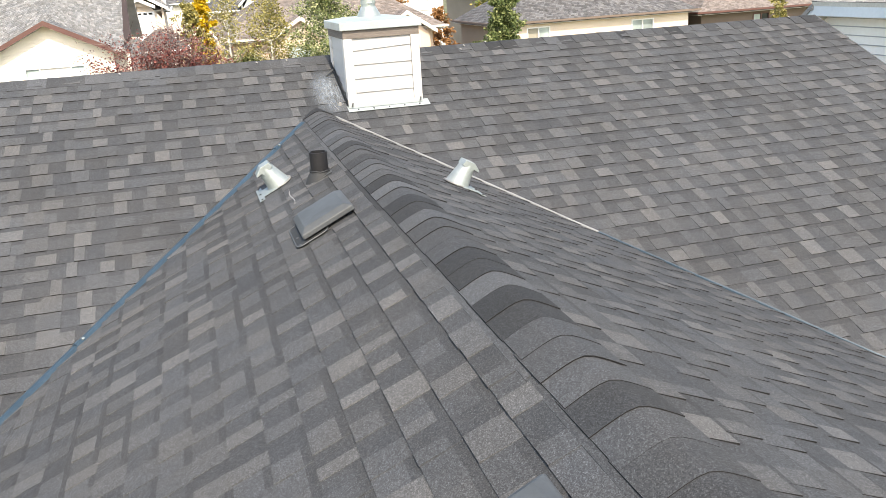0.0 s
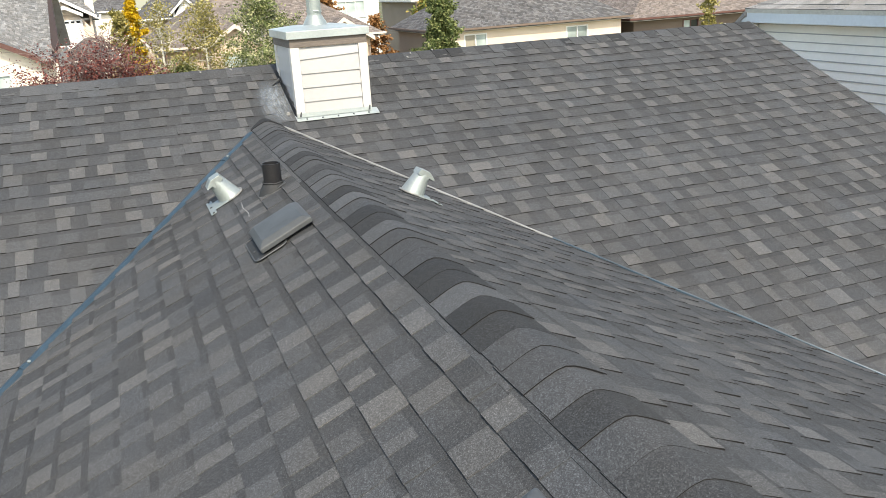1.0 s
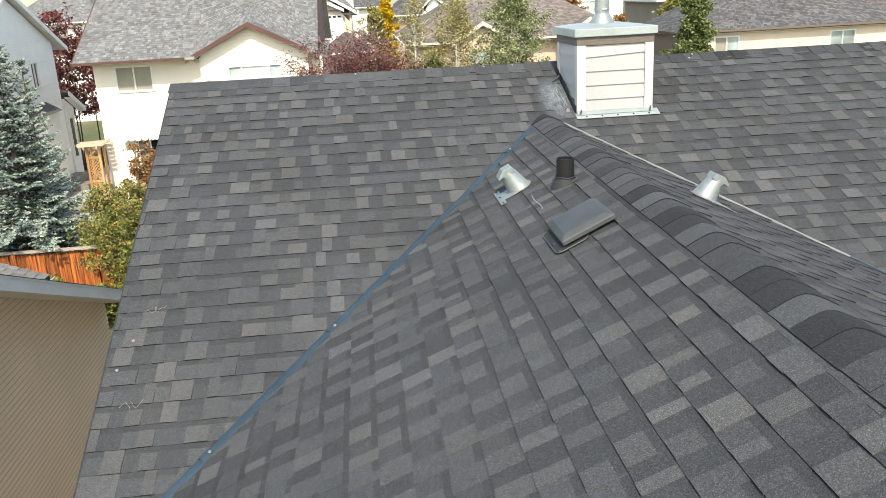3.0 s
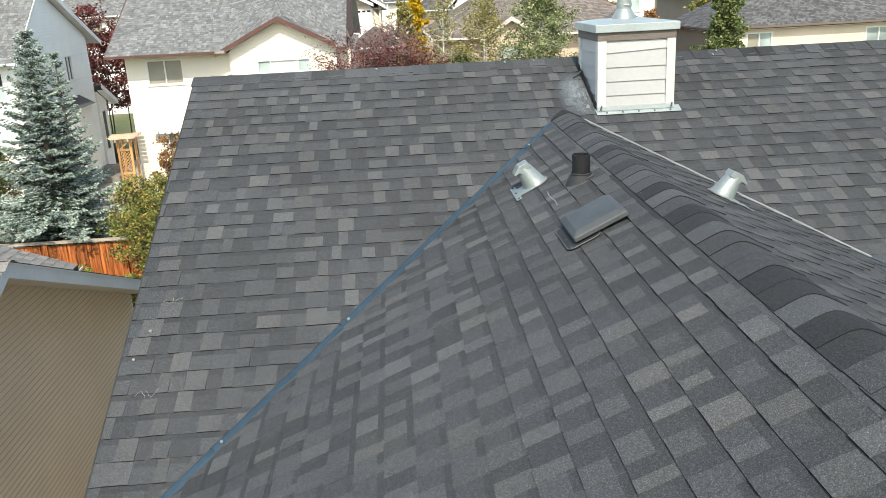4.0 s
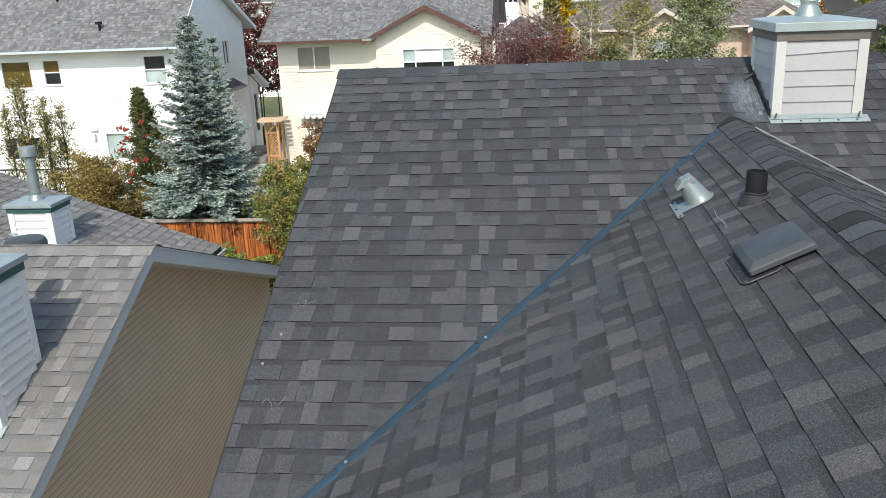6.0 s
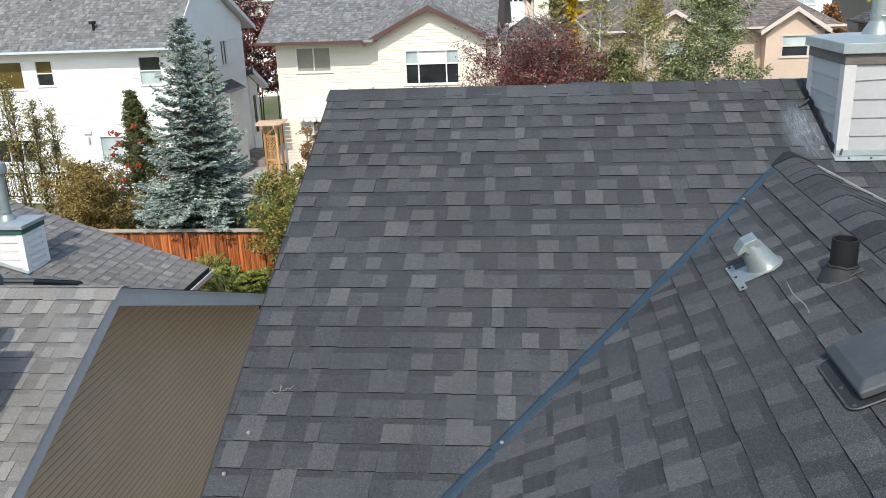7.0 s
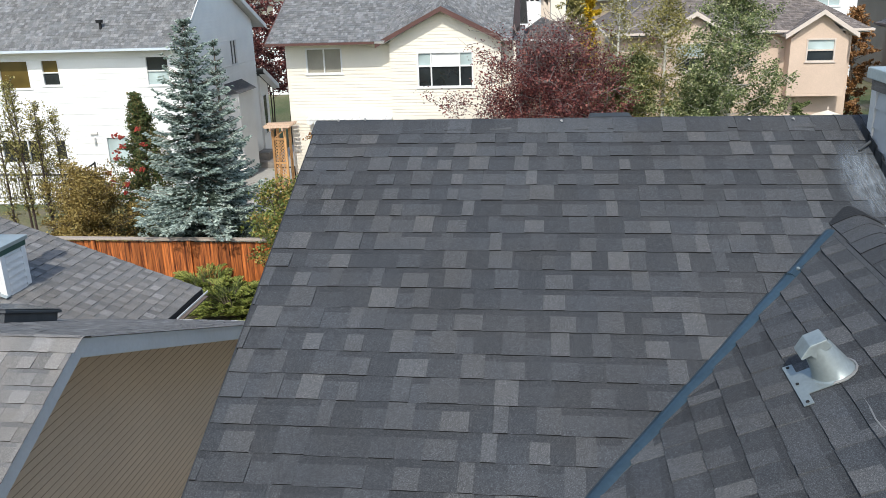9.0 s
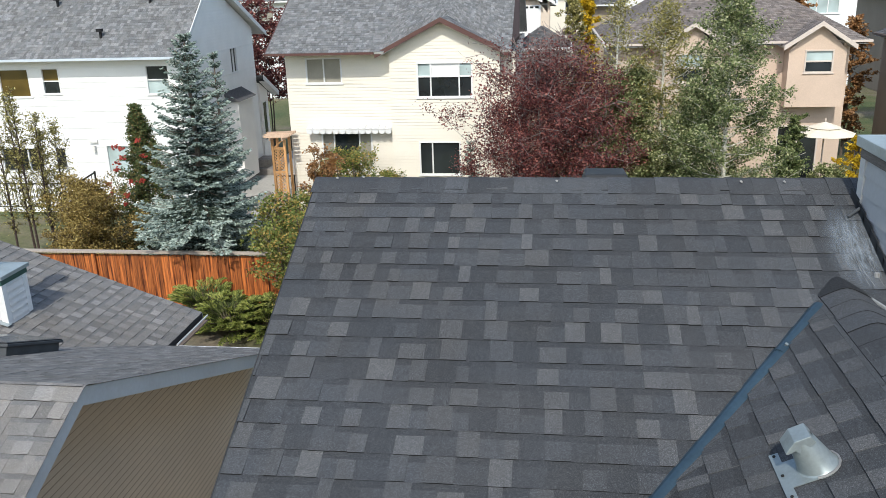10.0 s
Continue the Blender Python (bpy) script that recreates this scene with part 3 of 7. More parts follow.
for yy in (6.06, 4.49, 3.75):
    c = on_main(left_valley_x(yy), yy) + UPV
    w = (on_main(left_valley_x(5), 5) - on_main(left_valley_x(4), 4)).normalized()
    part("joint_collar", B().tube([c - w * 0.02 + Vector((0, 0, 0.004)), c + w * 0.02 + Vector((0, 0, 0.004))], 0.029, 12), M_VALLEY, vl)
    part("nail", B().tube([c + Vector((0.02, 0.02, 0.02)), c + Vector((0.025, 0.01, 0.042))], [0.006, 0.009], 6), M_GALV, vl)


# ---- chimney of the own house ----
def lap_boards(parent, o, u, n, width, z0, z1, course, material, name="siding_board", skew=None, proud=0.016):
    """Clapboards as single boards on a face from o along u, facing n; the lower edge of each stands proud."""
    z, k = z0, 0
    o, u, n = Vector(o), Vector(u), Vector(n)
    out = []
    while z < z1 - 0.01:
        t = min(z + course, z1)
        lift = (skew or {}).get(k, 0.0)
        b = B()
        p0, p1 = o + Vector((0, 0, z)), o + u * width + Vector((0, 0, z + lift))
        q1, q0 = o + u * width + Vector((0, 0, t + (skew or {}).get(k + 1, 0.0))), o + Vector((0, 0, t))
        b.hexa([p0 + n * proud, p1 + n * proud, p1 - n * 0.004, p0 - n * 0.004, q0 + n * 0.005, q1 + n * 0.005, q1 - n * 0.004, q0 - n * 0.004])
        out.append(part(name, b, material, parent))
        z, k = t, k + 1
    return out


def flue_pipe(parent, x, y, z0, z1, r, material=None, cap=False):
    material = material or M_GALV
    p = part("flue_pipe", B().tube([(x, y, z0), (x, y, z1)], r, 24), material, parent, "galvanised flue pipe", smooth=True)
    part("storm_collar", B().tube([(x, y, z0 + 0.0), (x, y, z0 + 0.025), (x, y, z0 + 0.075), (x, y, z0 + 0.08)], [r * 1.75, r * 1.6, r * 1.08, r * 1.02], 24), material, p, smooth=True)
    part("clamp_band", B().tube([(x, y, z0 + 0.1), (x, y, z0 + 0.125)], r * 1.07, 24), material, p, smooth=True)
    part("clamp_screw", B().tube([(x - r * 0.3, y - r * 1.05, z0 + 0.112), (x + r * 0.35, y - r * 1.2, z0 + 0.112)], 0.006, 6), material, p)
    part("seam", B().tube([(x - r * 0.7, y - r * 0.72, z0 + 0.12), (x - r * 0.7, y - r * 0.72, z1)], 0.003, 5), material, p)
    if cap:
        part("rain_cap", B().tube([(x, y, z1), (x, y, z1 + 0.02), (x, y, z1 + 0.1), (x, y, z1 + 0.14)], [r * 1.15, r * 1.75, r * 1.75, r * 1.6], 24), material, p, smooth=True)
    return p


X0, X1, Y0, Y1 = 1.175, 1.74, 6.515, 7.14
ZT = 6.885
chimney = thing("chimney", (1.47, 6.8, 6.4), "white clapboard chimney chase with metal cap on the roof slope", "chimney")
part("core", B().box(X0 + 0.01, X1 - 0.01, Y0 + 0.01, Y1 - 0.01, 6.2, ZT), M_WHITE, chimney)
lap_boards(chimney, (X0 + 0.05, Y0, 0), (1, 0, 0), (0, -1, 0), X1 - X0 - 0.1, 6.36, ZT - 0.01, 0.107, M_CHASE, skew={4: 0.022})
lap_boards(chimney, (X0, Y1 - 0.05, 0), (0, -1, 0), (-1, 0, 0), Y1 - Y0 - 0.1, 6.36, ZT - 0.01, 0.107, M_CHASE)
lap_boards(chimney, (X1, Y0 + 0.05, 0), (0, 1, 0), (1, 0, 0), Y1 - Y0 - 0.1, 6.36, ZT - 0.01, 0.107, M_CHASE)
for x, y in ((X0, Y0), (X1, Y0), (X0, Y1), (X1, Y1)):
    sx, sy = (1 if x == X0 else -1), (1 if y == Y0 else -1)
    z = main_z(y) + 0.012
    b = B()
    b.box(*sorted((x - sx * 0.02, x + sx * 0.048)), *sorted((y - sy * 0.02, y + sy * 0.001)), z, ZT)
    b.box(*sorted((x - sx * 0.02, x + sx * 0.001)), *sorted((y + sy * 0.001, y + sy * 0.055)), z, ZT)
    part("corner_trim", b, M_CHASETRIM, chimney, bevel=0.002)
wood = B()
wood.box(X0 - 0.022, X1 + 0.022, Y0 - 0.022, Y0 + 0.01, ZT - 0.005, ZT + 0.075).box(X0 - 0.022, X0 + 0.01, Y0 + 0.01, Y1 - 0.01, ZT - 0.005, ZT + 0.075)
wood.box(X1 - 0.01, X1 + 0.022, Y0 + 0.01, Y1 - 0.01, ZT - 0.005, ZT + 0.075).box(X0 - 0.022, X1 + 0.022, Y1 - 0.01, Y1 + 0.022, ZT - 0.005, ZT + 0.075)
part("top_board", wood, M_PATINA, chimney, "weathered bare wood band under the cap", bevel=0.002)
capb = B()
a0, a1, b0, b1 = X0 - 0.045, X1 + 0.042, Y0 - 0.045, Y1 + 0.045
capb.box(a0, a1, b0, b1, ZT + 0.058, ZT + 0.118)
capb.hexa([(a0, b0, ZT + 0.118), (a1, b0, ZT + 0.118), (a1, b1, ZT + 0.118), (a0, b1, ZT + 0.118),
           (1.28, 6.7, ZT + 0.142), (1.6, 6.7, ZT + 0.142), (1.6, 6.98, ZT + 0.142), (1.28, 6.98, ZT + 0.142)])
part("metal_cap", capb, M_CAPMETAL, chimney, "pale folded metal cap", bevel=0.004)
flue_pipe(chimney, 1.445, 6.83, ZT + 0.135, ZT + 0.95, 0.056, cap=True)
# flashings round the foot
ap = B()
q = lambda x, y, h: Vector((x, y, main_z(y) + h))
ap.prism([q(X0 - 0.03, Y0 - 0.06, 0.013), q(X1 + 0.07, Y0 - 0.06, 0.013), q(X1 + 0.07, Y0 + 0.02, 0.014), q(X0 - 0.03, Y0 + 0.02, 0.014)], (0, 0, 0.004))
ap.box(X0 - 0.02, X1 + 0.02, Y0 - 0.026, Y0 - 0.02, main_z(Y0) + 0.012, main_z(Y0) + 0.045)
part("apron_flashing", ap, M_CAPMETAL, chimney, "pale metal apron flashing with screws")
for i in range(5):
    x = X0 + 0.05 + i * 0.125
    part("screw", B().tube([q(x, Y0 - 0.045, 0.015), q(x, Y0 - 0.045, 0.024)], 0.007, 6), M_VENT, chimney)
st = B()
for i in range(6):
    y = Y0 + i * 0.115
    st.hexa([q(X0 - 0.026, y, 0.01), q(X0 - 0.021, y, 0.01), q(X0 - 0.021, y + 0.13, 0.01), q(X0 - 0.026, y + 0.13, 0.01),
             q(X0 - 0.026, y, 0.075), q(X0 - 0.021, y, 0.075), q(X0 - 0.021, y + 0.13, 0.06), q(X0 - 0.026, y + 0.13, 0.06)])
part_each("step_flashing", st, M_RUBBER, chimney)
for x in (X0 + 0.005, X1 - 0.005):
    part("caulk_blob", B().tube([(x, Y0 - 0.03, main_z(Y0) + 0.02), (x + 0.008, Y0 - 0.027, main_z(Y0) + 0.055)], [0.008, 0.005], 7), M_VENT, chimney)

# silicone smeared on the shingles beside the chimney
smear = thing("sealant_patch", (1.05, 6.7, main_z(6.7)), "thin shiny film of dried sealant on shingles beside the chimney", "sealant")
rng = random.Random(5)
sheet = B()
sheet.prism([q(1.06 + math.cos(6.283 * k / 20) * 0.19 * rng.uniform(0.9, 1.05), 6.8 + math.sin(6.283 * k / 20) * 0.42 * rng.uniform(0.9, 1.05), 0.0125) for k in range(20)], (0, 0, 0.0008))
part("film", sheet, M_FILM, smear, "patchy translucent film")
for i in range(5):
    x, y0 = 1.03 + i * 0.022 + rng.uniform(-0.01, 0.01), rng.uniform(6.8, 7.0)
    drift, bow = rng.uniform(-0.02, 0.06), rng.uniform(-0.02, 0.02)
    pts = [q(x + drift * k / 9 + bow * math.sin(k * 0.35), y0 - k * 0.04, 0.0135) for k in range(10)]
    part("bead", B().tube(pts, rng.uniform(0.0006, 0.0012), 5), M_CAULK, smear)
part("nozzle", B().tube([q(1.08, 7.02, 0.02), q(1.15, 7.06, 0.045)], [0.007, 0.009], 8), M_VENT, smear, "stub of a hardened bead", smooth=True)
part("blob", B().tube([q(1.10, 6.57, 0.01), q(1.10, 6.57, 0.03), q(1.10, 6.57, 0.036)], [0.016, 0.014, 0.004], 8), M_CAULK, smear, smooth=True)


# ---- roof fittings ----
def cross_frame(x, y, h=0.008, side=-1):
    """A place on the cross gable; side -1 its -x slope, +1 the other; local x runs down the slope, y along the ridge."""
    down = Vector((side, 0, -CROSS)).normalized()
    along = Vector((0, -side, 0))
    up = down.cross(along)
    if up.z < 0:
        along, up = -along, -up
    m = Matrix((down, along, up)).transposed().to_4x4()
    return Matrix.Translation((x, y, cross_z(x, y) + h)) @ m


class Local:
    """Shapes in a local frame, handed on to a builder in world metres."""
    def __init__(self, m):
        self.m, self.b = m, B()

    def p(self, *c):
        return self.m @ Vector(c)

    def box(self, x0, x1, y0, y1, z0, z1):
        self.b.hexa([self.p(*c) for c in ((x0, y0, z0), (x1, y0, z0), (x1, y1, z0), (x0, y1, z0), (x0, y0, z1), (x1, y0, z1), (x1, y1, z1), (x0, y1, z1))])
        return self


def gooseneck(x, y, side, label):
    """A galvanised vent: a notched plate, a flared cone square to the slope, and a folded hood that opens down the slope."""
    m = cross_frame(x, y, 0.010, side) @ Matrix.Diagonal((0.92, 0.92, 0.84, 1))
    g = thing("gooseneck_vent", m.translation, label, "roof vent", "gooseneck vents")
    s = -1 if side < 0 else 1
    pl = B()
    for x0, x1, y0, y1 in ((-0.03, 0.125, -0.09, 0.09), (0.125, 0.165, -0.165, 0.165)):
        pl.hexa([m @ Vector(c) for c in ((x0, y0, 0), (x1, y0, 0), (x1, y1, 0), (x0, y1, 0), (x0, y0, 0.004), (x1, y0, 0.004), (x1, y1, 0.004), (x0, y1, 0.004))])
    part("base_plate", pl, M_GALV, g, "galvanised base plate with nail holes")
    b = B()
    ring = 22
    levels = [(0.0, 0.092, 0.0), (0.005, 0.086, 0.0), (0.01, 0.08, 0.001), (0.06, 0.07, 0.007), (0.12, 0.06, 0.017), (0.165, 0.054, 0.026)]
    for h, r, off in levels:
        b.v += [tuple(m @ Vector((off + math.cos(6.28319 * k / ring) * r, math.sin(6.28319 * k / ring) * r, h))) for k in range(ring)]
    for i in range(len(levels) - 1):
        b.f += [(i * ring + k, i * ring + (k + 1) % ring, (i + 1) * ring + (k + 1) % ring, (i + 1) * ring + k) for k in range(ring)]
    part("cone", b, M_GALV, g, smooth=True)
    hb = B()
    prof = [(-0.028, 0.15), (-0.016, 0.19), (0.05, 0.188), (0.1, 0.146), (0.096, 0.136), (0.06, 0.142), (0.048, 0.118)]
    hb.prism([m @ Vector((u, -0.054, h)) for u, h in prof], m.to_3x3() @ Vector((0, 0.108, 0)))
    part("hood", hb, M_GALV, g, bevel=0.003)
    # solid black slab stands in for the shade under the hood
    op = B().hexa([m @ Vector(c) for c in ((0.062, -0.047, 0.138), (0.092, -0.047, 0.133), (0.092, 0.047, 0.133), (0.062, 0.047, 0.138), (0.062, -0.047, 0.1405), (0.092, -0.047, 0.1355), (0.092, 0.047, 0.1355), (0.062, 0.047, 0.1405))])
    part("opening", op, M_SHADENAIL, g)
    for yy in (-0.145, 0.0, 0.145):
        part("nail_head", B().tube([m @ Vector((0.145, yy, 0.003)), m @ Vector((0.145, yy, 0.008))], 0.007, 6), M_SHADENAIL, g)
    part("sealant_bead", B().tube([m @ Vector((math.cos(a) * 0.09, math.sin(a) * 0.09, 0.006)) for a in [1.3 + 0.4 * k for k in range(10)]], 0.005, 5), M_CAULK, g)
    return g


gooseneck(0.428, 5.145, -1, "galvanised gooseneck vent with hood on the shingle slope")
gooseneck(1.455, 4.725, 1, "galvanised gooseneck vent beyond the ridge")

# plumbing stack
sx, sy = 0.640, 4.79
sz = cross_z(sx, sy)
stack = thing("plumbing_stack", (sx, sy, sz), "black plastic plumbing stack with grey flashing boot", "vent pipe")
part("base_plate", (lambda l: l.box(-0.07, 0.07, -0.07, 0.07, 0, 0.002).b)(Local(cross_frame(sx, sy, 0.012))), M_VENT, stack, bevel=0.001)
part("boot", B().tube([(sx, sy, sz - 0.03), (sx, sy, sz + 0.0), (sx, sy, sz + 0.03), (sx, sy, sz + 0.045)], [0.09, 0.08, 0.062, 0.055], 20, False), M_RUBBER, stack, smooth=True)
part("sealant_ring", B().tube([(sx + math.cos(0.42 * k) * 0.058, sy + math.sin(0.42 * k) * 0.058, sz + 0.045 + 0.003 * math.sin(k * 2.1)) for k in range(16)], 0.005, 6), M_RUBBER, stack)
pipe = B()
k = 24
for r, z in ((0.052, sz - 0.02), (0.052, sz + 0.155), (0.045, sz + 0.155), (0.045, sz - 0.02)):
    pipe.v += [(sx + math.cos(6.28319 * i / k) * r, sy + math.sin(6.28319 * i / k) * r, z) for i in range(k)]
for j in range(3):
    pipe.f += [(j * k + i, j * k + (i + 1) % k, (j + 1) * k + (i + 1) % k, (j + 1) * k + i) for i in range(k)]
part("pipe", pipe, M_BLACK, stack, smooth=True)


def rounded(x0, x1, y0, y1, r):
    """The outline of a rectangle with round corners."""
    out = []
    for cx_, cy_, a0 in ((x1 - r, y1 - r, 0), (x0 + r, y1 - r, 90), (x0 + r, y0 + r, 180), (x1 - r, y0 + r, 270)):
        out += [(cx_ + r * math.cos(radians(a0 + d)), cy_ + r * math.sin(radians(a0 + d))) for d in (0, 22, 45, 67, 90)]
    return out


def box_vent(x, y, label):
    """A low vent: a flange with a rolled rim that slips under the shingles, a dark throat, and a rounded hood that stands clear of it."""
    m = cross_frame(x, y, 0.011, -1)
    v = thing("roof_vent", m.translation, label, "roof vent", "low box vents")
    ring = rounded(0.03, 0.205, -0.13, 0.212, 0.035)
    part("flange", B().prism([m @ Vector((a, b, 0)) for a, b in ring], m.to_3x3() @ Vector((0, 0, 0.004))), M_RUBBER, v)
    part("rim", B().tube([m @ Vector((a, b, 0.005)) for a, b in ring + ring[:1]], 0.004, 5), M_VENT, v)
    # throat is a solid block, coloured black as its shade
    part("throat", Local(m).box(-0.09, 0.12, -0.11, 0.15, 0.003, 0.03).b, M_SHADENAIL, v)
    h = B()
    rows = [(0.004, 0.014), (0.0, 0.016), (0.0, 0.036), (0.004, 0.041), (0.03, 0.058), (0.034, 0.06), (0.1, 0.066), (0.11, 0.0662)]
    n_ = 20
    for inset, z in rows:
        h.v += [tuple(m @ Vector((a, b, z))) for a, b in rounded(-0.132 + inset, 0.158 - inset, -0.152 + inset, 0.188 - inset, 0.009)]
    for r in range(len(rows) - 1):
        h.f += [(r * n_ + i, r * n_ + (i + 1) % n_, (r + 1) * n_ + (i + 1) % n_, (r + 1) * n_ + i) for i in range(n_)]
    h.f += [tuple(range((len(rows) - 1) * n_, len(rows) * n_)), tuple(range(n_ - 1, -1, -1))]
    part("hood", h, M_VENT, v, "slate-grey moulded hood", bevel=0.002)
    for yy in (0.07, 0.19):
        part("nail_head", B().tube([m @ Vector((0.185, yy, 0.003)), m @ Vector((0.185, yy, 0.008))], 0.007, 6), M_VENT, v)
    return v


box_vent(0.555, 4.065, "slate-grey plastic box vent on the cross gable slope")
box_vent(0.52, 1.35, "blue-grey box vent near the front of the ridge")

# a lifted run of sealant and two chalk scrawls
crack = thing("sealant_line", (0.44, 4.8, cross_z(0.44, 4.8)), "thin wandering line of old sealant on the shingles", "sealant")
part("bead", B().tube([(0.455 + 0.006 * math.sin(k * 1.1), 4.97 - 0.045 * k, cross_z(0.445, 5.0) + 0.012) for k in range(10)], 0.003, 5), M_CAULK, crack)
for cx0, cy0, sd in ((-1.80, 4.78, 3), (-1.82, 4.12, 9)):
    r2 = random.Random(sd)
    ch = thing("chalk_mark", (cx0, cy0, main_z(cy0)), "white chalk scrawl on a dark shingle", "chalk mark", "chalk marks")
    for j in range(2):
        pts = [(cx0 - 0.05 + j * 0.05 + kk * 0.012 + 0.006 * r2.uniform(-1, 1), cy0 + 0.018 * math.sin(kk * r2.uniform(0.9, 1.7) + j * 2) + 0.016 * r2.uniform(-1, 1)) for kk in range(6)]
        part("stroke", B().tube([(a, b2, main_z(b2) + 0.0095) for a, b2 in pts], 0.0009, 5), M_CHALK, ch)
r3 = random.Random(2)
drops = thing("droppings", (2, 7.3, main_z(7.3)), "pale specks on the ridge shingles", "specks")
for x, y, hh in [(-1.95, 7.36, .02), (-1.78, 7.37, .02), (-0.55, 7.33, .022), (2.4, 7.33, .02), (2.62, 7.36, .02), (2.35, 7.27, .02), (5.9, 7.35, .02), (0.55, 7.33, .02), (0.8, 7.33, .02), (-1.88, 4.55, .012), (-1.93, 4.35, .012)]:
    part("speck", B().tube([(x, y, main_z(y) + hh), (x + 0.006, y, main_z(y) + hh + 0.008)], [0.011, 0.006], 6), M_CHALK, drops)

bx = thing("roof_vent", (-0.23, 7.72, 6.55), "charcoal vent hood just behind the main ridge", "roof vent")
part("hood", B().hexa([(-0.4, 7.55, 6.6), (-0.06, 7.55, 6.6), (-0.06, 7.9, 6.5), (-0.4, 7.9, 6.5), (-0.36, 7.6, 6.675), (-0.1, 7.6, 6.675), (-0.1, 7.86, 6.66), (-0.36, 7.86, 6.66)]), M_RUBBER, bx, bevel=0.012)
part("flange", B().hexa([(-0.45, 7.5, 6.64), (-0.01, 7.5, 6.64), (-0.01, 8.0, 6.44), (-0.45, 8.0, 6.44), (-0.45, 7.5, 6.655), (-0.01, 7.5, 6.655), (-0.01, 8.0, 6.455), (-0.45, 8.0, 6.455)]), M_RUBBER, bx)


# ---- houses round about ----
def row_cuts(u0, u1, z0, z1, holes):
    """The stretches of a course that no opening takes away."""
    spans = [(u0, u1)]
    for a, b, c, d in holes:
        if z1 > c + 0.01 and z0 < d - 0.01:
            nxt = []
            for s, e in spans:
                if b <= s or a >= e:
                    nxt.append((s, e))
                else:
                    if a > s:
                        nxt.append((s, a))
                    if b < e:
                        nxt.append((b, e))
            spans = nxt
    return spans


def clad_wall(parent, o, u, n, ends, z0, z1, course, holes, material, label="", lap=0.014, thick=0.12, lip=None):
    """A wall with real openings, in lapped courses; ends(z) gives its two ends at a height. lap 0 leaves it flat. lip
    paints lap shade.
    """
    o, u, n = Vector(o), Vector(u), Vector(n)
    cuts = sorted({z0, z1, *(h[2] for h in holes), *(h[3] for h in holes)})
    rows, z = [], z0
    while z < z1 - 1e-4:
        t = min([z + course, z1] + [c for c in cuts if z + 1e-4 < c])
        rows.append((z, t))
        z = t
    flat = B()
    for z, t in rows:
        (a0, a1), (c0, c1) = ends(z), ends(t)
        for s, e in row_cuts(a0, a1, z, t, holes):
            s2 = c0 if s == a0 else s
            e2 = c1 if e == a1 else e
            if e2 - s2 < 0.001:
                e2 = s2 + 0.001
            p = [o + u * s + Vector((0, 0, z)), o + u * e + Vector((0, 0, z)), o + u * e2 + Vector((0, 0, t)), o + u * s2 + Vector((0, 0, t))]
            if lap < 0.005:
                flat.hexa([p[0] + n * lap, p[1] + n * lap, p[1] - n * thick, p[0] - n * thick, p[3] + n * 0.001, p[2] + n * 0.001, p[2] - n * thick, p[3] - n * thick])
                continue
            m0, m1 = p[0].lerp(p[3], 0.5), p[1].lerp(p[2], 0.5)
            b = B()
            b.v = [tuple(q_) for q_ in (p[0] + n * lap, p[1] + n * lap, p[1] - n * thick, p[0] - n * thick,
                                        m0 + n * lap * 0.62, m1 + n * lap * 0.62, p[3] + n * 0.001, p[2] + n * 0.001, p[2] - n * thick, p[3] - n * thick)]
            b.f = [(0, 1, 5, 4), (4, 5, 7, 6), (6, 7, 8, 9), (3, 2, 1, 0), (2, 3, 9, 8), (1, 2, 8, 7, 5), (3, 0, 4, 6, 9)]
            # lip: lowest strip of the board, coloured as the lap's shadow line
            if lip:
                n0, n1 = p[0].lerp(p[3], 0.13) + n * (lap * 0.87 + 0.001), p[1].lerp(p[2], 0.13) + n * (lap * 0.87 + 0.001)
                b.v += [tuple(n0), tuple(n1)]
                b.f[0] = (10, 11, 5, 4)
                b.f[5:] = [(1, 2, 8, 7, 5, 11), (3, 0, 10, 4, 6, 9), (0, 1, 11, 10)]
            board = part("siding_board", b, material, parent)
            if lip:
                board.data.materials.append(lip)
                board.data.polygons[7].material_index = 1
    if flat.v:
        # strips round the openings share their corners: one wall
        seat, order = {}, []
        for q_ in flat.v:
            key = tuple(round(c, 4) for c in q_)
            if key not in seat:
                seat[key] = len(order)
                order.append(q_)
        flat.f = [tuple(seat[tuple(round(c, 4) for c in flat.v[i])] for i in f) for f in flat.f]
        flat.v = order
        return part("wall", flat, material, parent, label)


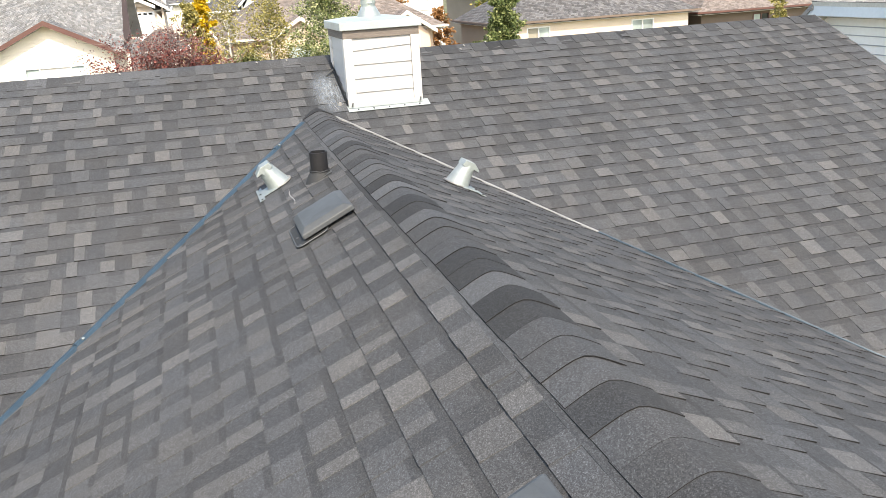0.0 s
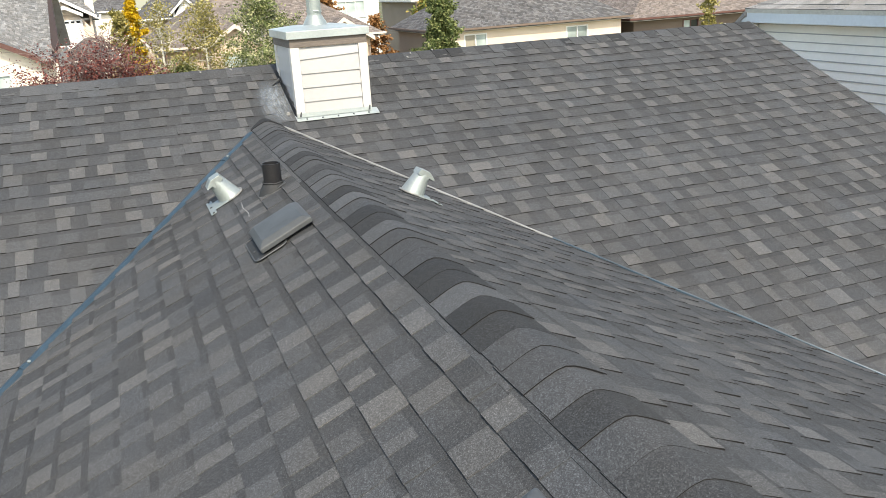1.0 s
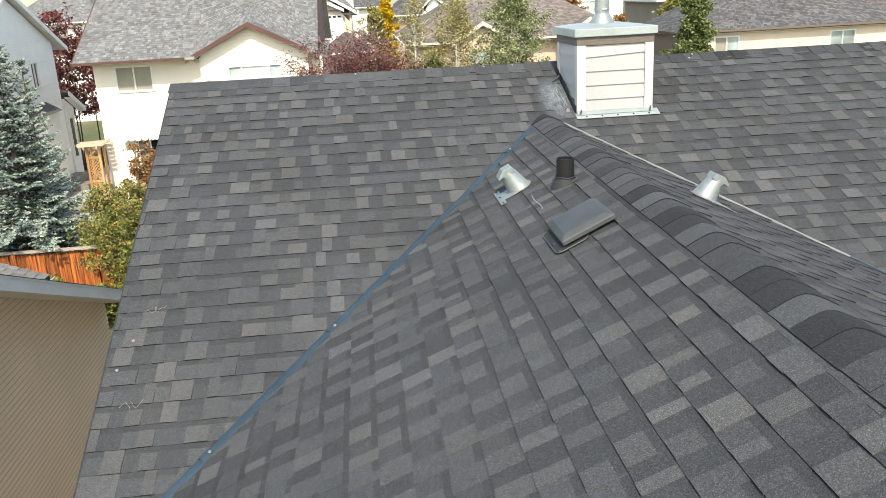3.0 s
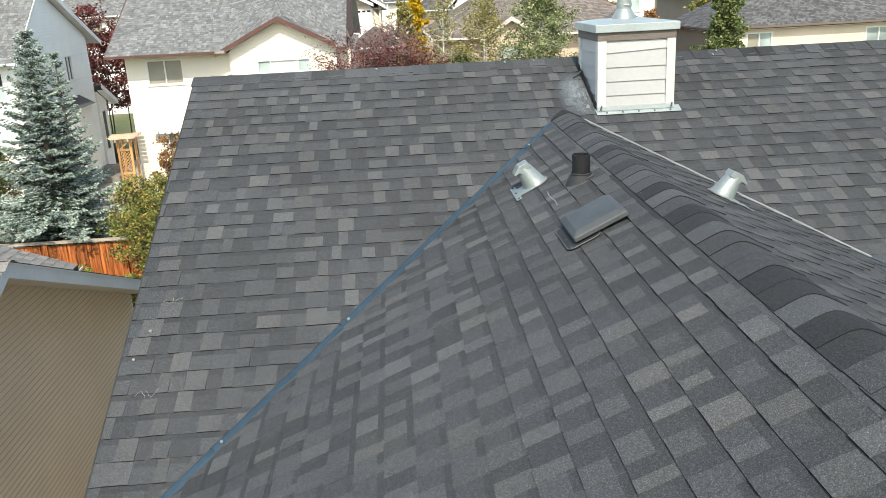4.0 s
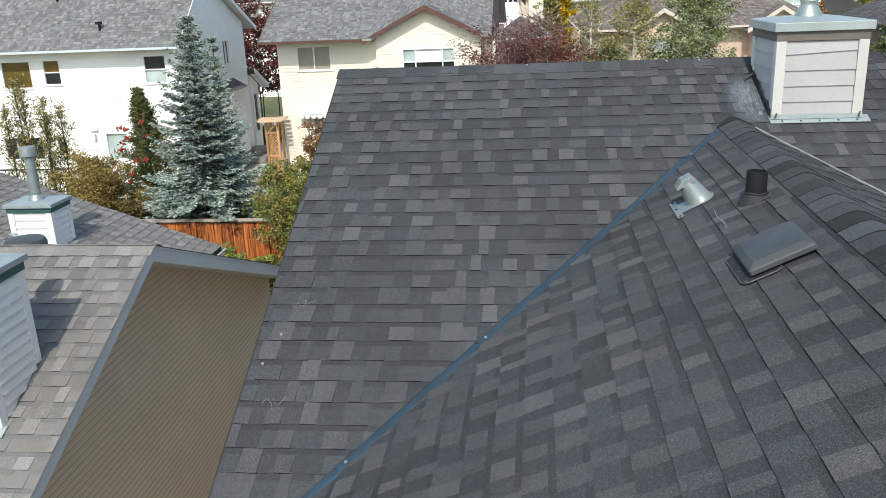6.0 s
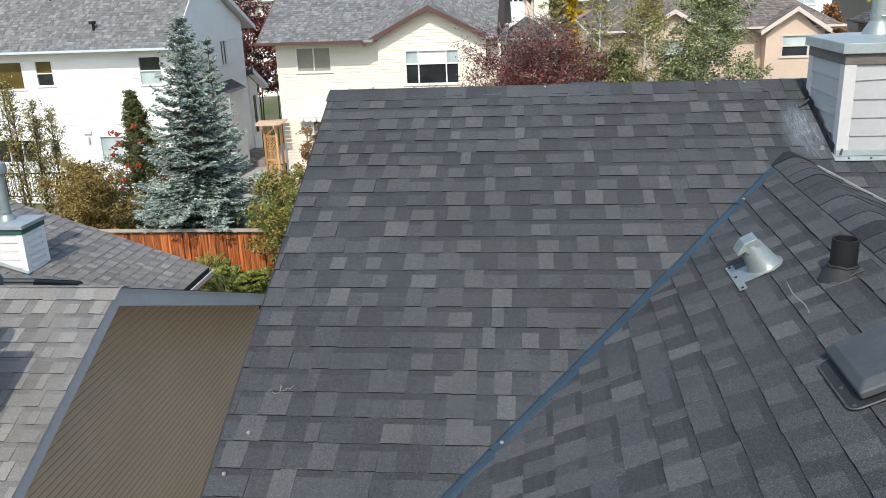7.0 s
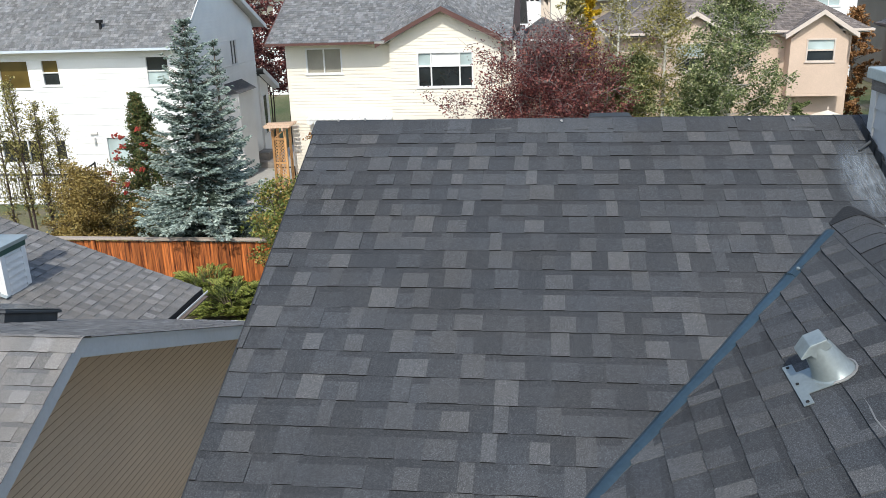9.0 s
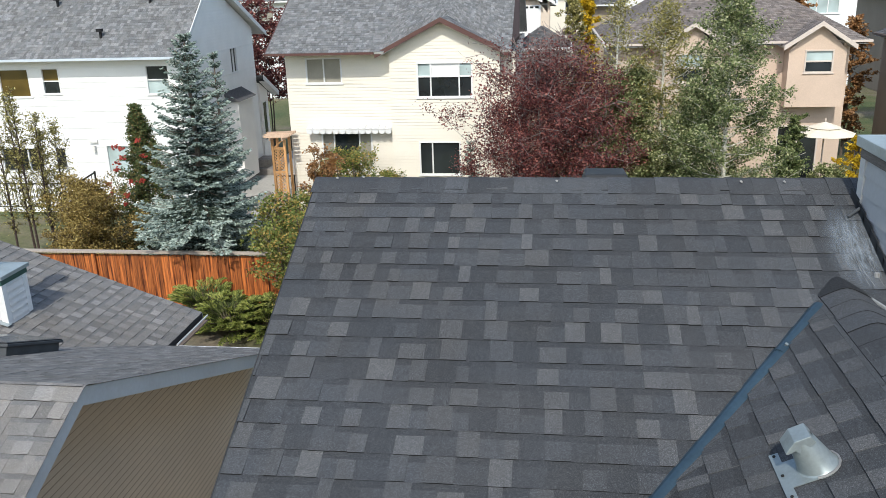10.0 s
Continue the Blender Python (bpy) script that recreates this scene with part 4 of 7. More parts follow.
def window(parent, o, u, n, u0, u1, z0, z1, splits, trim, panes=None, rail=None, width=0.05, sill=True):
    """A window in an opening: a frame with mullions, a pane of its own between each two, a sill."""
    o, u, n = Vector(o), Vector(u), Vector(n)
    up = Vector((0, 0, 1))
    at = lambda a, z, d: o + u * a + up * z + n * d
    loop = lambda i, d: [at(a, z, d) for a, z in ((u0 + i, z0 + i), (u1 - i, z0 + i), (u1 - i, z1 - i), (u0 + i, z1 - i))]
    f = B()
    for ring in (loop(0, 0.025), loop(width, 0.025), loop(width, -0.06), loop(0, -0.06)):
        f.v += [tuple(p) for p in ring]
    for j in range(4):
        f.f += [(j * 4 + k_, j * 4 + (k_ + 1) % 4, (j + 1) % 4 * 4 + (k_ + 1) % 4, (j + 1) % 4 * 4 + k_) for k_ in range(4)]
    w = part("window", f, trim, parent)
    edges = [u0 + width] + [u0 + (u1 - u0) * s for s in splits] + [u1 - width]
    for s in edges[1:-1]:
        part("mullion", B().obox(at(s - width * 0.45, z0 + width, -0.055), u, n, up, width * 0.9, 0.075, z1 - z0 - 2 * width), trim, w)
    if rail:
        zr = z0 + (z1 - z0) * rail
        part("rail", B().obox(at(u0 + width, zr - width * 0.5, -0.055), u, n, up, u1 - u0 - 2 * width, 0.07, width), trim, w)
    for i in range(len(edges) - 1):
        levels = [(z0 + width, z1 - width)] if not rail else [(z0 + width, z0 + (z1 - z0) * rail - width * 0.5), (z0 + (z1 - z0) * rail + width * 0.5, z1 - width)]
        for j, (a, c) in enumerate(levels):
            m = (panes or {}).get((i, j), M_GLASS)
            part("pane", B().obox(at(edges[i], a, -0.05), u, n, up, edges[i + 1] - edges[i], 0.012, c - a), m, w)
    if sill:
        part("sill", B().obox(at(u0 - 0.04, z0 - 0.03, 0.0), u, n, up, u1 - u0 + 0.08, 0.05, 0.03), trim, w)
    return w


def far_roof(parent, corners, material, seed, tab=0.13, course=0.143, label=""):
    """Shingles of a far roof face in one mesh; corners: eave left, eave right, ridge right, ridge left, seen from outside."""
    rng = random.Random(seed)
    a, b_, c, d = [Vector(p) for p in corners]
    n = (b_ - a).cross(d - a)
    if n.length < 1e-6:
        n = (b_ - a).cross(c - a)
    n.normalize()
    L = max((d - a).length, (c - b_).length)
    rows = max(1, int(L / course))
    out = B()
    for r in range(rows):
        t0, t1 = r / rows, min(1.0, (r + 1.12) / rows)
        l0, r0, l1, r1 = a.lerp(d, t0), b_.lerp(c, t0), a.lerp(d, t1), b_.lerp(c, t1)
        w = (r0 - l0).length
        s = -rng.random() * tab
        while s < w:
            e = s + tab * rng.uniform(0.5, 1.3)
            f0, f1 = max(0, s / w), min(1, e / w)
            h = rng.choice((0.008, 0.014)) 
            p = [l0.lerp(r0, f0), l0.lerp(r0, f1), l1.lerp(r1, f1), l1.lerp(r1, f0)]
            if f1 - f0 > 1e-4:
                out.hexa([*p, p[0] + n * h, p[1] + n * h, p[2] + n * 0.003, p[3] + n * 0.003])
            s = e
    slab = part("roof", B().prism([a, b_, c, d], n * -0.1), M_SOFFIT, parent, label)
    return part("shingles", out, material, slab, "", "stuff")


def rake_board(b, p, q, h, t):
    """A board along a sloping edge from p to q, h deep, t thick."""
    b.prism([p, q, Vector(q) + Vector((0, 0, -h)), Vector(p) + Vector((0, 0, -h))], t)


X, Y, NY = (1, 0, 0), (0, 1, 0), (0, -1, 0)

# neighbour with the tan gable wall
nb = thing("neighbour_house", (-8.0, 7.0, 0.0), "neighbouring house with tan gable wall and weathered shingle roof", "house")
NRX, NRY, NRZ, NF, NBK = -3.862, 7.129, 5.262, 0.468, 0.40
NEAVE_F, NEAVE_B = 2.2, 11.35
NWX = -4.29
def nb_ends(z):
    return (max(2.6, NRY - (NRZ - 0.135 - z) / NF), min(11.33, NRY + (NRZ - 0.135 - z) / NBK))


clad_wall(nb, (NWX, 0, 0), Y, (1, 0, 0), nb_ends, 0.0, NRZ - 0.145, 0.064, [], M_TAN, "tan lapped vinyl siding", 0.016, lip=M_TANLAPSHADE)
part_each("wall", B().box(-13.0, NWX - 0.12, 2.6, 2.8, 0, 3.2).box(-13.0, NWX - 0.12, 10.8, 11.0, 0, 3.6).box(-13.2, -13.0, 2.6, 11.0, 0, 3.2), M_TAN, nb)
zf, zb = NRZ - NF * (NRY - NEAVE_F), NRZ - NBK * (NEAVE_B - NRY)
nb_front = part("roof_slope", B().prism([(-13.5, NEAVE_F, zf - 0.012), (NRX, NEAVE_F, zf - 0.012), (NRX, NRY, NRZ - 0.012), (-13.5, NRY, NRZ - 0.012)], (0, 0, -0.08)), M_DECK, nb, "weathered grey-brown shingle slope")
nb_back = part("roof_slope", B().prism([(-13.5, NRY, NRZ - 0.012), (NRX, NRY, NRZ - 0.012), (NRX, NEAVE_B, zb - 0.012), (-13.5, NEAVE_B, zb - 0.012)], (0, 0, -0.08)), M_DECK, nb)
fb = B()
rake_board(fb, (NRX + 0.001, NEAVE_F, zf - 0.02), (NRX + 0.001, NRY, NRZ - 0.02), 0.122, (0.022, 0, 0))
rake_board(fb, (NRX + 0.001, NRY, NRZ - 0.02), (NRX + 0.001, NEAVE_B, zb - 0.02), 0.132, (0.022, 0, 0))
part_each("fascia", fb, M_FASCIA, nb, "grey painted rake board", bevel=0.003)
fb = B()
rake_board(fb, (NRX + 0.024, NEAVE_F, zf - 0.004), (NRX + 0.024, NRY, NRZ - 0.004), 0.022, (0.008, 0, 0))
rake_board(fb, (NRX + 0.024, NRY, NRZ - 0.004), (NRX + 0.024, NEAVE_B, zb - 0.004), 0.022, (0.008, 0, 0))
part_each("drip_edge", fb, M_FASCIA, nb)
so = B()
for k in range(6):
    xa, xb = NRX - 0.004 - 0.07 * k, NRX - 0.004 - 0.07 * k - 0.062
    for (ya, za), (yb, zc) in (((NEAVE_F, zf), (NRY, NRZ)), ((NRY, NRZ), (NEAVE_B, zb))):
        so.prism([(xa, ya, za - 0.146), (xa, yb, zc - 0.146), (xb, yb, zc - 0.146), (xb, ya, za - 0.146)], (0, 0, 0.02))
part_each("soffit_panel", so, M_SOFFITPANEL, nb)
gut = B()
gut.prism([(-5.25, NEAVE_B + 0.03, zb - 0.02), (-5.25, NEAVE_B + 0.06, zb - 0.02), (-5.25, NEAVE_B + 0.065, zb - 0.05), (-5.25, NEAVE_B + 0.04, zb - 0.1), (-5.25, NEAVE_B, zb - 0.12)], (1.43, 0, 0))
part("gutter", gut, M_TRIM, nb, "white eave gutter")
# rear wing, whose slope falls to +x
WX, WZ, WY, WP = -5.38, 3.57, 12.45, 0.36
wing_run = 6.5
wing = part("wing_slope", B().prism([(WX, 9.0, WZ - 0.012), (WX, WY, WZ - 0.012), (WX - wing_run, WY, WZ + WP * wing_run - 0.012), (WX - wing_run, 9.0, WZ + WP * wing_run - 0.012)], (0, 0, -0.08)), M_DECK, nb, "weathered shingle slope of the rear wing")
part_each("wall", B().box(-16, WX - 0.4, WY - 0.5, WY - 0.35, 0, 3.5).box(WX - 0.5, WX - 0.4, 11.0, WY - 0.5, 0, 3.45), M_TAN, nb)
# umber floor paints the shade inside the trough
gut = part("gutter", B().box(WX + 0.004, WX + 0.074, 11.46, WY, WZ - 0.118, WZ - 0.106), M_UMBER, nb, "open eave gutter with white lip, inner shade painted dark")
part("lip", B().box(WX + 0.066, WX + 0.078, 11.46, WY, WZ - 0.05, WZ - 0.024), M_TRIM, gut, bevel=0.003)
part("downspout_elbow", B().box(WX + 0.0, WX + 0.16, 11.36, 11.45, WZ - 0.16, WZ - 0.06), M_TRIM, nb, bevel=0.01)
fb = B()
rake_board(fb, (WX, WY + 0.01, WZ - 0.02), (WX - wing_run, WY + 0.01, WZ + WP * wing_run - 0.02), 0.14, (0, -0.025, 0))
part_each("fascia", fb, M_FASCIA, nb)


def nb_chimney(x0, x1, y0, y1, z_foot, ztop, label, flue, at, plane):
    c = thing("chimney", ((x0 + x1) / 2, (y0 + y1) / 2, z_foot), label, "chimney", "neighbour's chimneys")
    part("core", B().box(x0 + 0.01, x1 - 0.01, y0 + 0.01, y1 - 0.01, z_foot - 0.3, ztop - 0.1), M_WHITE, c)
    lap_boards(c, (x0 + 0.06, y0, 0), X, NY, x1 - x0 - 0.12, z_foot, ztop - 0.12, 0.11, M_WHITE)
    # shaded side: same siding as the front, lightened in colour
    lap_boards(c, (x1, y0 + 0.06, 0), Y, X, y1 - y0 - 0.12, z_foot - 0.1, ztop - 0.12, 0.085, M_LIGHTSIDE_LAMP, proud=0.03)
    for x, sx_ in ((x0, 1), (x1, -1)):
        for y, sy_ in ((y0, 1), (y1, -1)):
            b = B()
            b.box(*sorted((x - sx_ * 0.022, x + sx_ * 0.06)), *sorted((y - sy_ * 0.022, y)), plane(x, y) + 0.01, ztop - 0.12)
            b.box(*sorted((x - sx_ * 0.022, x)), *sorted((y, y + sy_ * 0.06)), plane(x, y) + 0.01, ztop - 0.12)
            part("corner_trim", b, M_TRIM, c, bevel=0.002)
    part("green_band", B().box(x0 - 0.03, x1 + 0.03, y0 - 0.03, y1 + 0.03, ztop - 0.12, ztop - 0.05), M_GREEN, c, "dark green band")
    cap = B().box(x0 - 0.055, x1 + 0.055, y0 - 0.055, y1 + 0.055, ztop - 0.05, ztop - 0.005)
    xm, ym = (x0 + x1) / 2, (y0 + y1) / 2
    cap.hexa([(x0 - 0.055, y0 - 0.055, ztop - 0.005), (x1 + 0.055, y0 - 0.055, ztop - 0.005), (x1 + 0.055, y1 + 0.055, ztop - 0.005), (x0 - 0.055, y1 + 0.055, ztop - 0.005),
              (xm - 0.15, ym - 0.15, ztop + 0.02), (xm + 0.15, ym - 0.15, ztop + 0.02), (xm + 0.15, ym + 0.15, ztop + 0.02), (xm - 0.15, ym + 0.15, ztop + 0.02)])
    part("metal_cap", cap, M_CAPMETAL, c, "pale metal cap", bevel=0.003)
    flue_pipe(c, at[0], at[1], ztop + 0.01, ztop + flue, 0.062, cap=True)
    fl = B().prism([(x0 - 0.02, y0 - 0.09, plane(x0, y0 - 0.09) + 0.014), (x1 + 0.05, y0 - 0.09, plane(x1, y0 - 0.09) + 0.014), (x1 + 0.05, y0, plane(x1, y0) + 0.014), (x0 - 0.02, y0, plane(x0, y0) + 0.014)], (0, 0, 0.004))
    part("apron_flashing", fl, M_CAPMETAL, c)
    return c


nb_plane = lambda x, y: NRZ - NF * (NRY - y)
wing_plane = lambda x, y: WZ + WP * (WX - x)
nb_chimney(-5.09, -4.295, 5.386, 5.93, 4.35, 5.572, "white clapboard chimney with green band on the neighbour's roof", 0.38, (-4.6, 5.69), nb_plane)
nb_chimney(-7.53, -6.95, 10.62, 11.06, 4.2, 4.76, "white chimney chase with flue pipe on the rear wing", 0.6, (-7.22, 10.8), wing_plane)
sk = thing("skylight", (-5.95, 9.32, 4.36), "low curb skylight with dark frame on the back slope", "skylight")
su, sv, sn = Vector((-1, 0, 0)), Vector((0, 1, -NBK)).normalized(), Vector((0, NBK, 1)).normalized()
so0 = Vector((-5.97, 9.2, NRZ - NBK * (9.2 - NRY)))
part("curb", B().obox(so0 - sn * 0.08, su, sv, sn, 1.2, 0.9, 0.175), M_VENT, sk, bevel=0.004)
part("rim", B().obox(so0 + sn * 0.095 - su * 0.03 - sv * 0.03, su, sv, sn, 1.26, 0.96, 0.03), M_VENT, sk, bevel=0.005)
part("clamp_rim", B().obox(so0 + sn * 0.125 - su * 0.02 - sv * 0.02, su, sv, sn, 1.24, 0.94, 0.012), M_RUBBER, sk, bevel=0.004)
dome = B()
d0 = so0 + sn * 0.137
dome.hexa([d0, d0 + su * 1.2, d0 + su * 1.2 + sv * 0.87, d0 + sv * 0.87,
           d0 + su * 0.2 + sv * 0.15 + sn * 0.05, d0 + su * 1.0 + sv * 0.15 + sn * 0.05, d0 + su * 1.0 + sv * 0.6 + sn * 0.05, d0 + su * 0.2 + sv * 0.6 + sn * 0.05])
part("dome", dome, M_SKYDOME, sk, "smoked acrylic dome", bevel=0.02)
tv = thing("turbine_vent", (-5.215, 7.42, 5.04), "dark round vent cap just behind the ridge", "roof vent")
part("cap", B().tube([(-5.215, 7.42, 5.04), (-5.215, 7.42, 5.2), (-5.215, 7.42, 5.24), (-5.215, 7.42, 5.255)], [0.18, 0.19, 0.17, 0.06], 20), M_VENT, tv, smooth=True)

# neighbour with the white clipped gable
rn = thing("neighbour_house", (10.0, 7.4, 0.0), "neighbouring house with white siding and clipped gable", "house")
RWX, RTOP = 7.42, 6.60
def rn_ends(z):
    return (6.38 - (RTOP - z) * 1.25, 8.5 + (RTOP - z) * 1.25)


clad_wall(rn, (RWX, 0, 0), Y, (-1, 0, 0), lambda z: (max(3.2, rn_ends(z)[0]), min(11.6, rn_ends(z)[1])), 0.0, RTOP, 0.098, [], M_BRIGHTSIDE, "white lapped siding", 0.016, lip=M_GREYLAPSHADE)
part_each("wall", B().box(RWX + 0.12, 16, 3.2, 3.35, 0, 4.0).box(RWX + 0.12, 16, 11.45, 11.6, 0, 4.0).box(15.9, 16, 3.35, 11.45, 0, 4), M_BRIGHTSIDE, rn)
fb = B()
ex = RWX - 0.26
fb.prism([(ex, 6.38, 6.60), (ex, 8.5, 6.60), (ex, 8.5, 6.74), (ex, 6.38, 6.74)], (0.025, 0, 0))
rake_board(fb, (ex, 6.38, 6.74), (ex, 2.9, 6.74 - 0.8 * 3.48), 0.15, (0.025, 0, 0))
rake_board(fb, (ex, 8.5, 6.74), (ex, 11.9, 6.74 - 0.8 * 3.4), 0.15, (0.025, 0, 0))
part_each("fascia", fb, M_FASCIA, rn, "pale grey fascia", bevel=0.003)
so = B().prism([(ex + 0.025, 6.38, 6.6), (RWX, 6.38, 6.6), (RWX, 8.5, 6.6), (ex + 0.025, 8.5, 6.6)], (0, 0, 0.02))
so.prism([(ex + 0.025, 6.38, 6.6), (RWX, 6.38, 6.6), (RWX, 2.9, 6.6 - 0.8 * 3.48), (ex + 0.025, 2.9, 6.6 - 0.8 * 3.48)], (0, 0, 0.02))
so.prism([(ex + 0.025, 8.5, 6.6), (RWX, 8.5, 6.6), (RWX, 11.9, 6.6 - 0.8 * 3.4), (ex + 0.025, 11.9, 6.6 - 0.8 * 3.4)], (0, 0, 0.02))
part_each("soffit", so, M_SOFFIT, rn)
M_RN = shingle("pale_shingle", [(0, 0.19), (0.5, 0.23), (1, 0.29)], (1.01, 1, 0.98), True)
e0 = ex - 0.02
far_roof(rn, [(e0, 8.5, 6.76), (e0, 6.38, 6.76), (e0 + 1.3, 7.44, 7.3), (e0 + 1.3, 7.44, 7.3)], M_RN, 31, 0.16, 0.143)
far_roof(rn, [(e0, 6.38, 6.755), (e0 + 0.001, 6.38, 6.755), (16, 7.44, 7.3), (e0 + 1.3, 7.44, 7.3)], M_RN, 33, 0.16, 0.143)
part("roof_slope", B().prism([(e0, 6.38, 6.74), (e0, 2.9, 3.96), (16, 2.9, 3.96), (16, 6.38, 6.74)], (0, 0, -0.06)), M_RN, rn)
part("roof_slope", B().prism([(e0, 8.5, 6.74), (16, 8.5, 6.74), (16, 11.9, 4.02), (e0, 11.9, 4.02)], (0, 0, -0.06)), M_RN, rn)
part("roof_slope", B().prism([(e0 + 1.3, 7.44, 7.28), (16, 7.44, 7.28), (16, 8.5, 6.72), (e0, 8.5, 6.72)], (0, 0, -0.06)), M_RN, rn)

# cream house beyond the yard
cr = thing("cream_house", (-6.0, 33.0, 0.0), "cream sided two-storey house with brown trim and gable", "house")
CY0 = 30.0
winB, winC = (-9.05, -7.79, 4.63, 5.5), (-8.66, -6.86, 1.6, 2.95)
winA, winD = (-5.18, -3.31, 4.15, 5.32), (-5.18, -3.75, 1.5, 2.67)
clad_wall(cr, (0, CY0 + 0.25, 0), X, NY, lambda z: (-9.75, -6.1), 0, 5.62, 0.11, [winB, winC], M_CREAM, "cream lapped siding", 0.014)
clad_wall(cr, (0, CY0, 0), X, NY, lambda z: (-6.1 + max(0, z - 5.71) * 1.99, -2.4 - max(0, z - 5.67) * 1.99), 0, 6.62, 0.11, [winA, winD], M_CREAM, "cream lapped siding of the gable bay", 0.014)
part_each("wall", B().box(-9.75, -9.63, CY0 + 0.37, 39, 0, 5.6).box(-2.02, -1.9, CY0 + 0.12, 39, 0, 5.6).box(-9.75, -1.9, 39, 39.1, 0, 5.6).box(-2.4, -1.9, CY0 + 0.3, CY0 + 0.42, 0, 5.6).box(-6.1, -5.98, CY0 + 0.12, CY0 + 0.37, 0, 5.5), M_CREAM, cr)
# black sheet behind the windows, in place of room shade
part("interior_shade", B().box(-9.5, -2.2, CY0 + 0.9, CY0 + 1.0, 0, 5.5), M_SHADENAIL, cr)
window(cr, (0, CY0 + 0.25, 0), X, NY, *winB, (0.5,), M_TRIM, {(0, 0): M_BLIND, (1, 0): M_BLIND})
window(cr, (0, CY0 + 0.25, 0), X, NY, *winC, (0.25, 0.75), M_TRIM, {(0, 0): M_BLIND, (2, 0): M_BLIND})
window(cr, (0, CY0, 0), X, NY, *winA, (0.25, 0.76), M_TRIM, {(0, 1): M_PAINTEDGLASS, (1, 1): M_TRIM, (2, 1): M_PAINTEDGLASS}, rail=0.6)
window(cr, (0, CY0, 0), X, NY, *winD, (0.32,), M_TRIM)
ce0, cpitch = 29.55, 0.52
far_roof(cr, [(-10.2, ce0, 5.72), (-6.2, ce0, 5.72), (-6.2, 34.6, 5.72 + cpitch * 5.05), (-10.2, 34.6, 5.72 + cpitch * 5.05)], M_FAR_GREY, 41)
gp = -4.29
for c4, sd in (([(-6.2, ce0, 5.72), (gp, 31.55, 6.76), (gp, 34.6, 8.346), (-6.2, 34.6, 8.346)], 46), ([(gp, 31.55, 6.76), (-2.35, ce0, 5.72), (-2.35, 34.6, 8.346), (gp, 34.6, 8.346)], 47),
               ([(-2.35, ce0, 5.72), (-2.01, ce0, 5.72), (-2.01, 34.6, 8.346), (-2.35, 34.6, 8.346)], 48)):
    far_roof(cr, c4, M_FAR_GREY, sd)
far_roof(cr, [(-1.8, 39.6, 5.72), (-10.2, 39.6, 5.72), (-10.2, 34.6, 8.34), (-1.8, 34.6, 8.34)], M_FAR_GREY, 42, 0.6, 0.3)
gp, gl, gr, gz = -4.29, -6.5, -2.08, 5.63
far_roof(cr, [(gl, 33.0, gz), (gl, 29.62, gz), (gp, 29.62, 6.74), (gp, 33.0, 6.74)], M_FAR_GREY, 43)
far_roof(cr, [(gr, 29.62, gz), (gr, 33.0, gz), (gp, 33.0, 6.74), (gp, 29.62, 6.74)], M_FAR_GREY, 44)
fb = B()
rake_board(fb, (gl, 29.59, gz + 0.03), (gp, 29.59, 6.77), 0.15, (0, 0.03, 0))
rake_board(fb, (gp, 29.59, 6.77), (gr, 29.59, gz + 0.03), 0.17, (0, 0.03, 0))
part_each("fascia", fb, M_BROWNTRIM, cr, "reddish-brown rake boards")
part("gutter", B().box(-10.2, gl, ce0 - 0.1, ce0, 5.645, 5.72), M_BROWNTRIM, cr)
fb = B()
rake_board(fb, (-10.22, ce0, 5.74), (-10.22, 34.6, 5.74 + cpitch * 5.05), 0.2, (0.03, 0, 0))
part_each("fascia", fb, M_BROWNTRIM, cr)
# hip face turned from the sun; its shade is in the dark colour
part("shaded_hip", B().prism([(-2.02, 29.9, 5.9), (-1.78, 30.5, 6.08), (-1.93, 34.6, 8.28), (-2.02, 34.6, 8.36)], (0, 0, -0.1)), M_HIPSHADE, cr, "hip face of the roof end, its shade painted dark brown")
part("downspout", B().box(-1.95, -1.87, CY0 + 0.2, CY0 + 0.28, 0, 5.6), M_BROWNTRIM, cr)
aw = thing("awning", (-7.6, 29.8, 3.08), "white scalloped metal awning over the window", "awning")
ab = B()
k = 26
for i in range(k):
    x0 = -9.1 + i * 3.0 / k
    ab.hexa([(x0, 29.9, 3.11), (x0 + 3.0 / k, 29.9, 3.11), (x0 + 3.0 / k, 30.23, 3.18), (x0, 30.23, 3.18), (x0 + 0.01, 29.9, 3.14 + 0.015 * (i % 2)), (x0 + 3.0 / k - 0.01, 29.9, 3.14 + 0.015 * (i % 2)), (x0 + 3.0 / k - 0.01, 30.23, 3.21 + 0.015 * (i % 2)), (x0 + 0.01, 30.23, 3.21 + 0.015 * (i % 2))])
part("canopy", ab, M_TRIM, aw)
ab = B()
for i in range(k // 2):
    x0 = -9.1 + i * 6.0 / k
    ab.prism([(x0, 29.9, 3.1), (x0 + 6.0 / k, 29.9, 3.1), (x0 + 5.4 / k, 29.9, 2.98), (x0 + 3.0 / k, 29.9, 2.95), (x0 + 0.6 / k, 29.9, 2.98)], (0, 0.012, 0))
part("valance", ab, M_TRIM, aw, "scalloped edge")

cr.location += Vector((0.11, 0, -0.07))
aw.location += Vector((0.11, 0, -0.07))

